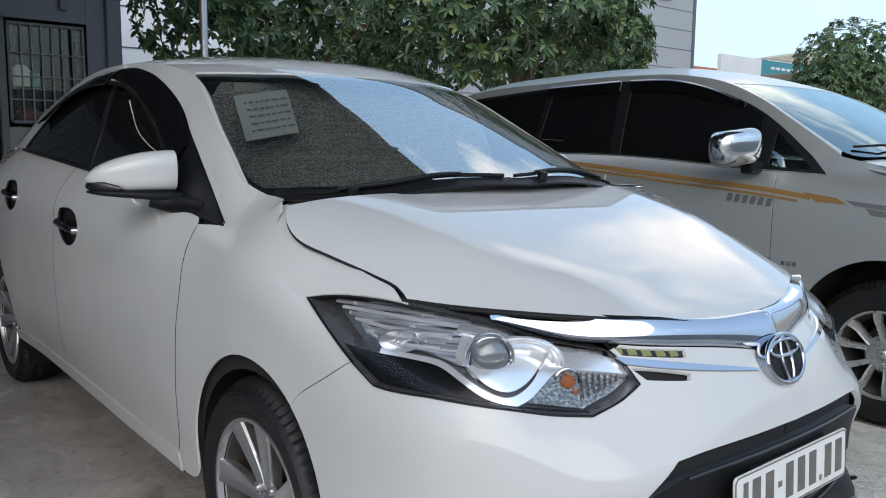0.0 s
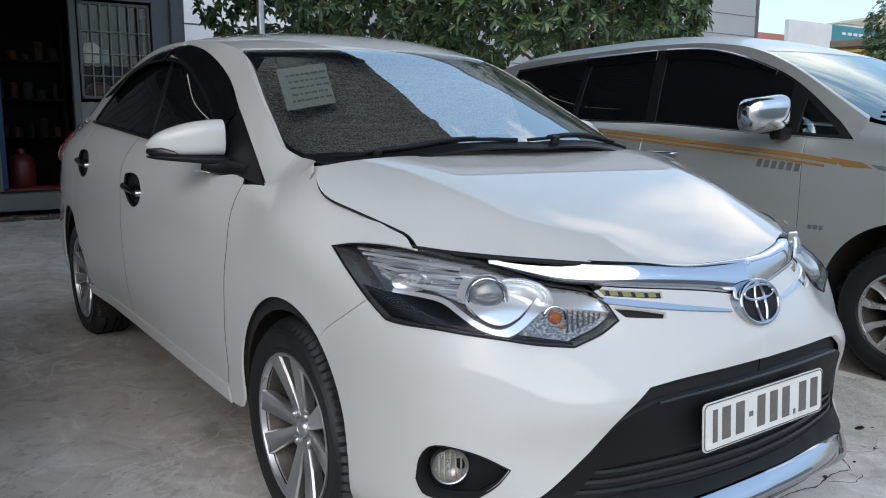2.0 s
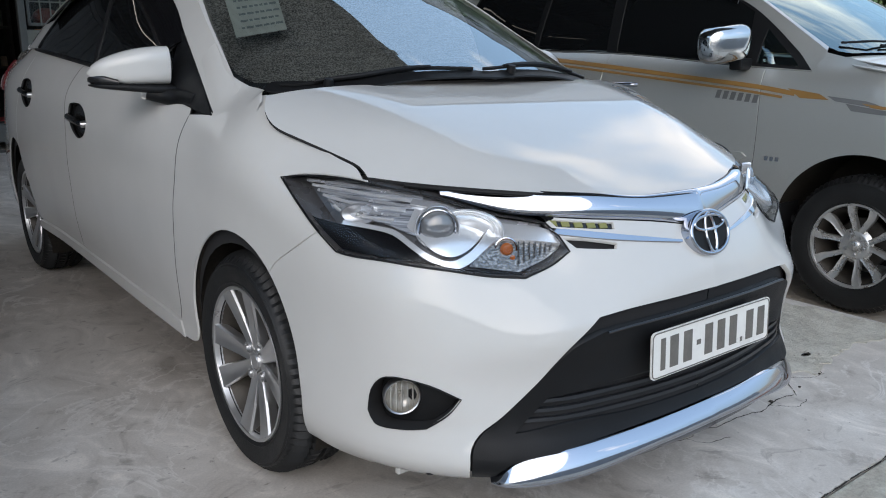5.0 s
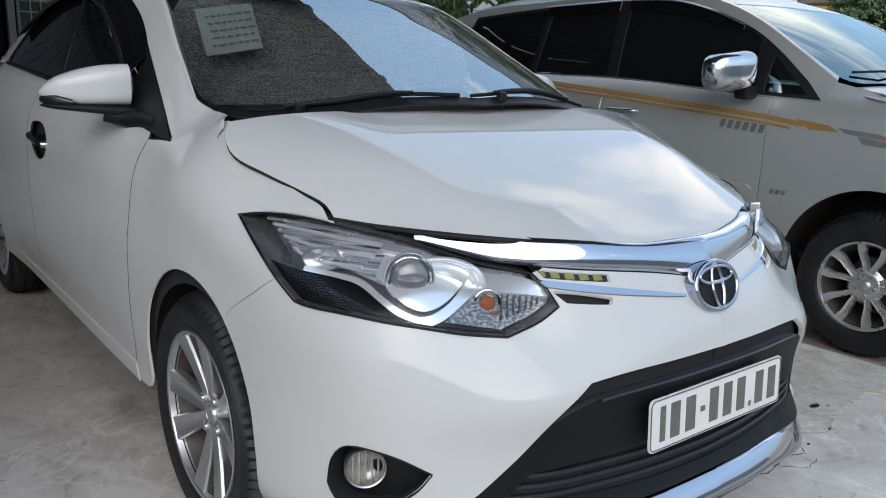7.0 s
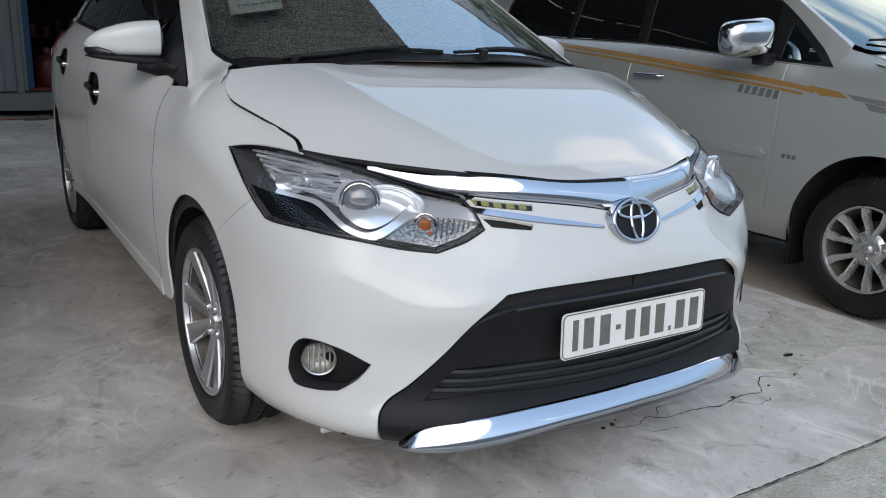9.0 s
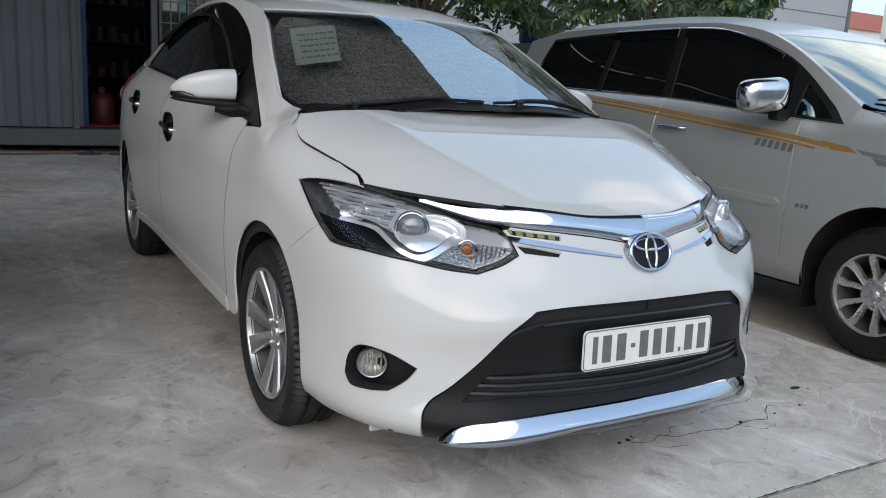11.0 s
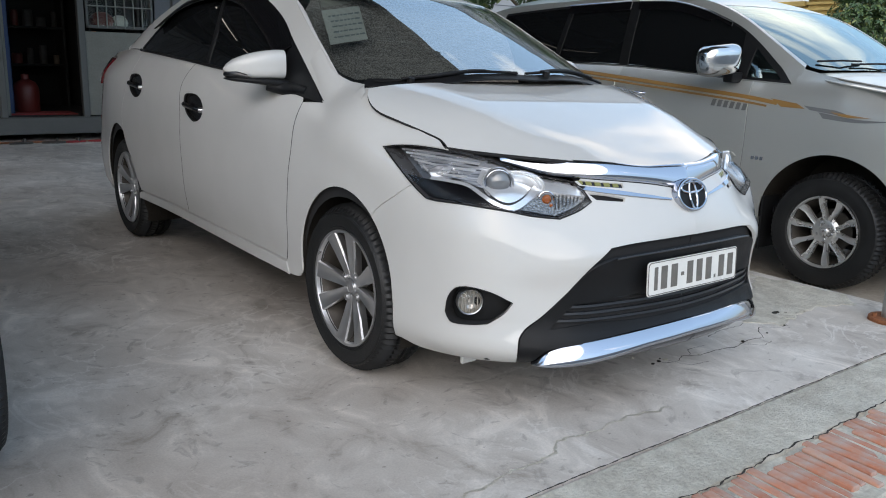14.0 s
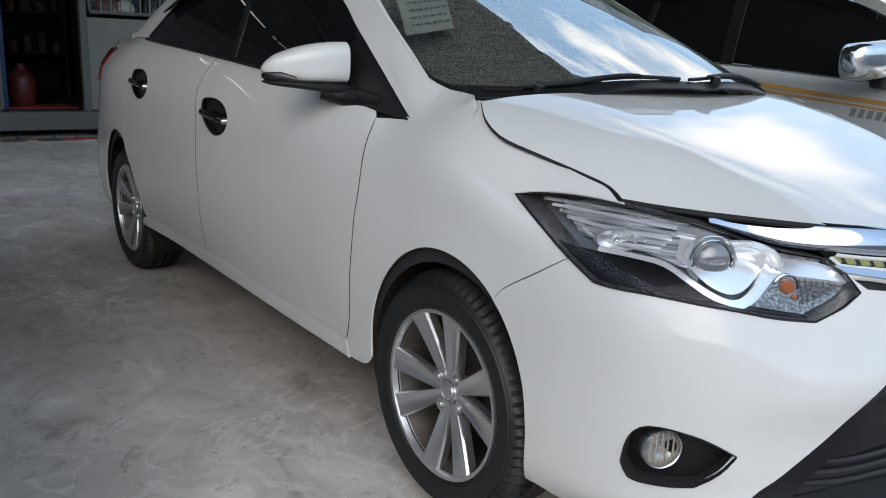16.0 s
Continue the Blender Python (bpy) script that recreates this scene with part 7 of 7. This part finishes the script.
bag("sack", .30, .22, .17, RED_PAINT, "slumped red bag on a rack behind the window", "sack", (.66, CY + .20, 1.37), 2)
bag("sack", .22, .16, .14, SIGN_WHITE, "small pale bag on a rack behind the window", "sack", (.88, CY + .22, 1.37), 5)
bag("sack", .16, .16, .20, ORANGE_BAG, "orange bag on a rack behind the window", "sack", (.56, CY + .20, 1.11), 3)
bag("sack", .15, .16, .15, SIGN_WHITE, "crumpled white bag on a rack behind the window", "sack", (.71, CY + .20, 1.11), 4)

# inside the open door
loose("door_mat", box((-.40, -.25, 0), (.40, .25, .012), .004, 1), RED_MAT, "worn red mat inside the workshop door", "mat", (-.06, 8.75, .29))
loose("gas_bottle", lathe([(0, 0), (.13, .0), (.15, .03), (.15, .30), (.12, .37), (.05, .41), (.045, .47), (0, .48)], 28, m=aim((0, 0, 0), (0, 0, 1), (0, 1, 0))), RED_PAINT, "red round canister on the workshop floor", "canister", (-.15, 8.95, .29), True)
loose("steel_locker", box((-.10, -.2, 0), (.10, .2, 1.55), .01, 1), BLUE_PAINT, "tall blue metal cabinet beside the door", "cabinet", (-.44, 8.85, .29))
shelf = tagged(thing("tool_shelf", (.0, 10.2, .29)), "dim steel shelf crowded with tools and cans", "shelf")
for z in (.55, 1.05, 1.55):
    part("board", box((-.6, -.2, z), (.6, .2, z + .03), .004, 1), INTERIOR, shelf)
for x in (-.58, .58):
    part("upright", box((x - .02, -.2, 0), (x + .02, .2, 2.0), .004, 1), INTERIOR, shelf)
# cans take dark colours too, in place of the room's shade
rs = random.Random(9)
for z in (.58, 1.08, 1.58):
    for k in range(7):
        h = rs.uniform(.08, .26)
        r = rs.uniform(.035, .07)
        loose("paint_can", lathe([(0, 0), (r, 0), (r, h * .92), (r * .8, h), (0, h)], 14, m=aim((0, 0, 0), (0, 0, 1), (0, 1, 0))), rs.choice([RED_PAINT, SANDAL, RUST, SANDAL, BARK]), "small can on the workshop shelf", "can", (-.5 + .165 * k, 10.15, .29 + z))
for k, (x, y, r) in enumerate(((-.42, 7.98, 8), (-.08, 7.95, -6), (.16, 7.97, 12), (.44, 7.99, -4))):
    m = RED_MAT if k > 1 else SANDAL
    sd = tagged(thing("sandal", (x, y, 0)), "worn rubber sandal on the yard floor", "sandal", "sandals at the step")
    sole = bmesh.new()
    ring = [(.13 * math.cos(a), (.042 + .008 * math.cos(a)) * math.sin(a)) for a in np.linspace(0, 2 * math.pi, 21)[:-1]]
    lo, hi = [sole.verts.new((px, py, 0)) for px, py in ring], [sole.verts.new((px, py, .022)) for px, py in ring]
    sole.faces.new(lo[::-1]); sole.faces.new(hi)
    for i in range(20):
        sole.faces.new((lo[i], lo[(i + 1) % 20], hi[(i + 1) % 20], hi[i]))
    part("sole", sole, m, sd)
    part("strap", tube([(.03, -.045, .015), (.035, -.03, .05), (.04, 0, .062), (.035, .03, .05), (.03, .045, .015)], .010, 6), SANDAL, sd)
    sd.rotation_euler[2] = radians(r)
part_w = tagged(part("hose", tube([tuple(p) for p in smooth_line([(-3.0, 7.95, .012), (-2.0, 8.02, .012), (-1.2, 7.92, .012), (-.5, 8.05, .012), (.3, 8.0, .012), (.9, 8.08, .012)], .08)], .011, 8), RUST, None, "", True), "thin reddish hose lying along the container", "hose")

# plain walls off view, added to block light and darken reflections
tagged(part("wall_west", box((-7.7, -.8, 0), (-7.5, 13.0, 4.4)), CLAD), "unseen plain grey wall added to block light", "wall", kind="structure")
tagged(part("wall_south", box((-30, -14.2, -.085), (30, -14.0, 3.0)), CLAD), "unseen plain grey wall added to cut low light from the front", "wall", kind="structure")
tagged(part("wall_north", box((-9, 13.0, 0), (1.35, 13.2, 4.4)), CLAD), "unseen plain grey wall added to block light", "wall", kind="structure")


# ---- trees ----
def tree(x, y, trunk_h, crown, leaf, clusters, seed, label, fork=5, gz=-.085):
    """crown: list of (dx, dy, z, radius) lumps; leaves stand in whorls at the twig ends."""
    r = random.Random(seed)
    t = tagged(thing("tree", (x, y, gz)), label, "tree")
    bm = tube([(0, 0, 0), (.04, .02, trunk_h * .5), (-.03, .03, trunk_h), (.02, 0, trunk_h + .6)], [.15, .12, .10, .06], 12)
    for k in range(fork * 3):
        dx, dy, z, rad = crown[k % len(crown)]
        end = Vector((dx + r.uniform(-.6, .6) * rad, dy + r.uniform(-.6, .6) * rad, z + r.uniform(-.6, .4) * rad))
        st = Vector((0, 0, trunk_h * r.uniform(.75, 1.1)))
        m1 = st.lerp(end, .45) + Vector((r.uniform(-.2, .2), r.uniform(-.2, .2), r.uniform(.0, .35)))
        tube([tuple(p) for p in smooth_line([tuple(st), tuple(m1), tuple(end)], .35)], [.055, .045, .035, .028, .022, .018, .014, .012, .010, .009, .008, *[.008] * 12][:len(smooth_line([tuple(st), tuple(m1), tuple(end)], .35))], 7, bm)
    part("trunk", bm, BARK, t, "brown trunk and limbs", True)
    V, F = [], []
    for c in range(clusters):
        dx, dy, z, rad = crown[c % len(crown)]
        while True:
            p = Vector((r.uniform(-1, 1), r.uniform(-1, 1), r.uniform(-1, 1)))
            if .35 < p.length < 1:
                break
        p = p.normalized() * rad * (p.length**.45)
        o = Vector((dx, dy, z)) + p
        if noise.noise(o * 1.3 + Vector((seed, 0, 0))) < -.22:
            continue
        axis = (p.normalized() + Vector((r.uniform(-.5, .5), r.uniform(-.5, .5), r.uniform(-.2, .7)))).normalized()
        a1 = axis.orthogonal().normalized()
        a2 = axis.cross(a1)
        n = r.randint(6, 9)
        for k in range(n):
            a = 2 * math.pi * (k + r.uniform(-.3, .3)) / n
            d = (a1 * math.cos(a) + a2 * math.sin(a) + axis * r.uniform(-.15, .75)).normalized()
            L = leaf * r.uniform(.65, 1.2)
            s = d.cross(axis)
            s = s.normalized() * L * .19 if s.length > .01 else a1 * L * .19
            up = s.cross(d).normalized() * L * .10
            droop = Vector((0, 0, -L * .18))
            i = len(V)
            V += [o, o + d * L * .45 + s + up, o + d * L * .45 - s + up, o + d * L * .5, o + d * L * .8 + s * .8 + up * .6 + droop * .5, o + d * L * .8 - s * .8 + up * .6 + droop * .5, o + d * L + droop]
            F += [(i, i + 3, i + 1), (i, i + 2, i + 3), (i + 1, i + 3, i + 6, i + 4), (i + 3, i + 2, i + 5, i + 6)]
    put("crown", mesh_of("crown", V, F, LEAF, smooth=False), t, "dense dark green leaf crown")
    return t


tree(4.3, 8.6, 1.9, [(-1.3, -.4, 2.9, 1.15), (-.3, -.6, 3.2, 1.3), (.9, -.5, 3.1, 1.2), (0, .2, 4.2, 1.6), (1.6, -.2, 3.5, 1.2), (-1.2, .3, 3.8, 1.2)], .135, 2500, 11, "broad-leaved tree with dark glossy leaves behind the yard")
tree(7.2, 7.2, 1.8, [(-1.5, -.2, 2.9, 1.1), (-.4, -.6, 3.0, 1.2), (.8, -.5, 3.0, 1.1), (1.7, -.3, 2.75, .75), (0, .2, 4.0, 1.5), (1.2, .2, 3.7, 1.1)], .145, 2200, 23, "broad-leaved tree with long glossy leaves behind the silver car")

# ---- buildings beyond ----
def building(name, lo, hi, m, label, seams=0, gz=-.085):
    b = tagged(thing(name, ((lo[0] + hi[0]) / 2, lo[1], gz)), label, "building")
    cx = (lo[0] + hi[0]) / 2
    part("wall", box((lo[0] - cx, 0, 0), (hi[0] - cx, hi[1] - lo[1], hi[2])), m, b)
    for k in range(seams):
        z = (k + 1) * hi[2] / (seams + 1)
        part("seam", box((lo[0] - cx - .01, -.012, z - .012), (hi[0] - cx + .01, 0, z + .012)), STEEL_GREY, b)
    return b


gb = building("warehouse", (6.0, 16, 0), (25.0, 30, 12.4), CLAD, "large warehouse clad in grey horizontal panels", 17)
part("roof_edge", box((-9.6, -.1, 12.4), (9.6, 14.1, 12.6)), STEEL_GREY, gb)
part("corner_trim", box((9.36, -.03, 0), (9.52, .2, 12.4)), STEEL_GREY, gb)
part("wall_sign", box((6.1, -.08, 6.45), (7.9, -.02, 7.0)), SIGN_RED, gb, "small red wall sign")
wb = building("white_building", (1.2, 14.0, 0), (6.0, 22, 7.5), WHITE_WALL, "white-walled building with fine horizontal seams", 9)
part("louvre", box((-1.0, -.3, 2.45), (-.55, -.02, 2.7), .01, 1), STEEL_LIGHT, wb)
yb = building("ochre_house", (37.6, 20.0, 0), (45, 21.75, 4.3), YELLOW_WALL, "ochre house wall with a moulded cornice")
part("end_wall", box((-3.9, -6.5, 0), (3.7, 0, 4.62)), YELLOW_WALL, yb, "taller ochre end of the house")
part("cap", box((-4.12, -6.7, 4.62), (3.9, .15, 4.98), .03, 1), STONE_CAP, yb, "brown stone cap")
part("cornice", box((-3.95, .16, 4.3), (3.7, 1.85, 4.56), .03, 1), YELLOW_WALL, yb)
for z in (4.36, 4.08, 3.80, 3.2):
    part("moulding", box((-4.02, -6.6, z), (-3.9, .05, z + .14), .02, 1), YELLOW_WALL, yb)
bb = tagged(thing("billboard", (42.6, 21.9, -.085)), "long white and teal roadside board", "sign")
part("white_panel", box((-6.2, 0, 4.35), (-2.2, .2, 6.12)), SIGN_WHITE, bb, "white half with a faint drawing")
part("teal_panel", box((-2.2, 0, 5.1), (5.0, .2, 6.12)), TEAL, bb, "teal half with a row of pale marks")
for k in range(9):
    part("mark_bar", box((-1.2 + .58 * k, -.03, 5.66), (-.82 + .58 * k, 0, 5.80)), SIGN_WHITE, bb)
for x, z in ((-5.8, 4.35), (0, 5.1), (4.6, 5.1)):
    part("leg", box((x - .08, .05, 0), (x + .08, .15, z)), STEEL_GREY, bb)
hb = building("hall", (40, 34.0, 0), (58, 46, 6.3), WHITE_WALL, "white hall with a dull red roof in the distance")
part("roof", box((-9.2, -.3, 6.3), (9.2, 12.2, 7.4)), RED_ROOF, hb, "dull red roof")
gh = building("cream_shed", (110, 60.0, 0), (136, 64, 14.3), WHITE_WALL, "large pale shed with a low gable far behind the road")
gm = bmesh.new()
gv = [gm.verts.new(p) for p in ((-13.3, -.3, 14.3), (13.3, -.3, 14.3), (0, -.3, 16.3), (-13.3, 4.3, 14.3), (13.3, 4.3, 14.3), (0, 4.3, 16.3))]
for fc in ((0, 1, 2), (5, 4, 3), (0, 2, 5, 3), (2, 1, 4, 5), (1, 0, 3, 4)):
    gm.faces.new([gv[i] for i in fc])
part("gable_roof", gm, ROOF_TAN, gh)
tree(31.9, 13.7, 1.5, [(-1.2, 0, 3.0, 1.5), (.6, 0, 3.2, 1.8), (.1, .2, 4.6, 1.7), (1.9, 0, 3.2, 1.7), (1.6, .2, 4.9, 1.9), (3.2, .2, 4.2, 1.8), (.9, 0, 2.2, 1.4)], .19, 4200, 31, "rounded roadside tree with small dark leaves")
bucket = loose("water_butt", lathe([(0, 0), (.22, 0), (.25, .05), (.25, .5), (.10, .6), (0, .6)], 24, m=aim((0, 0, 0), (0, 0, 1), (0, 1, 0))), BLUE_PAINT, "blue plastic water butt on a stand", "tank", (6.2, 8.4, 1.75), True)
tagged(loose("tank_stand", box((-.3, -.3, 0), (.3, .3, 1.835), .01, 1), STEEL_GREY, "plain steel stand under a blue butt", "stand", (6.2, 8.4, -.085)))
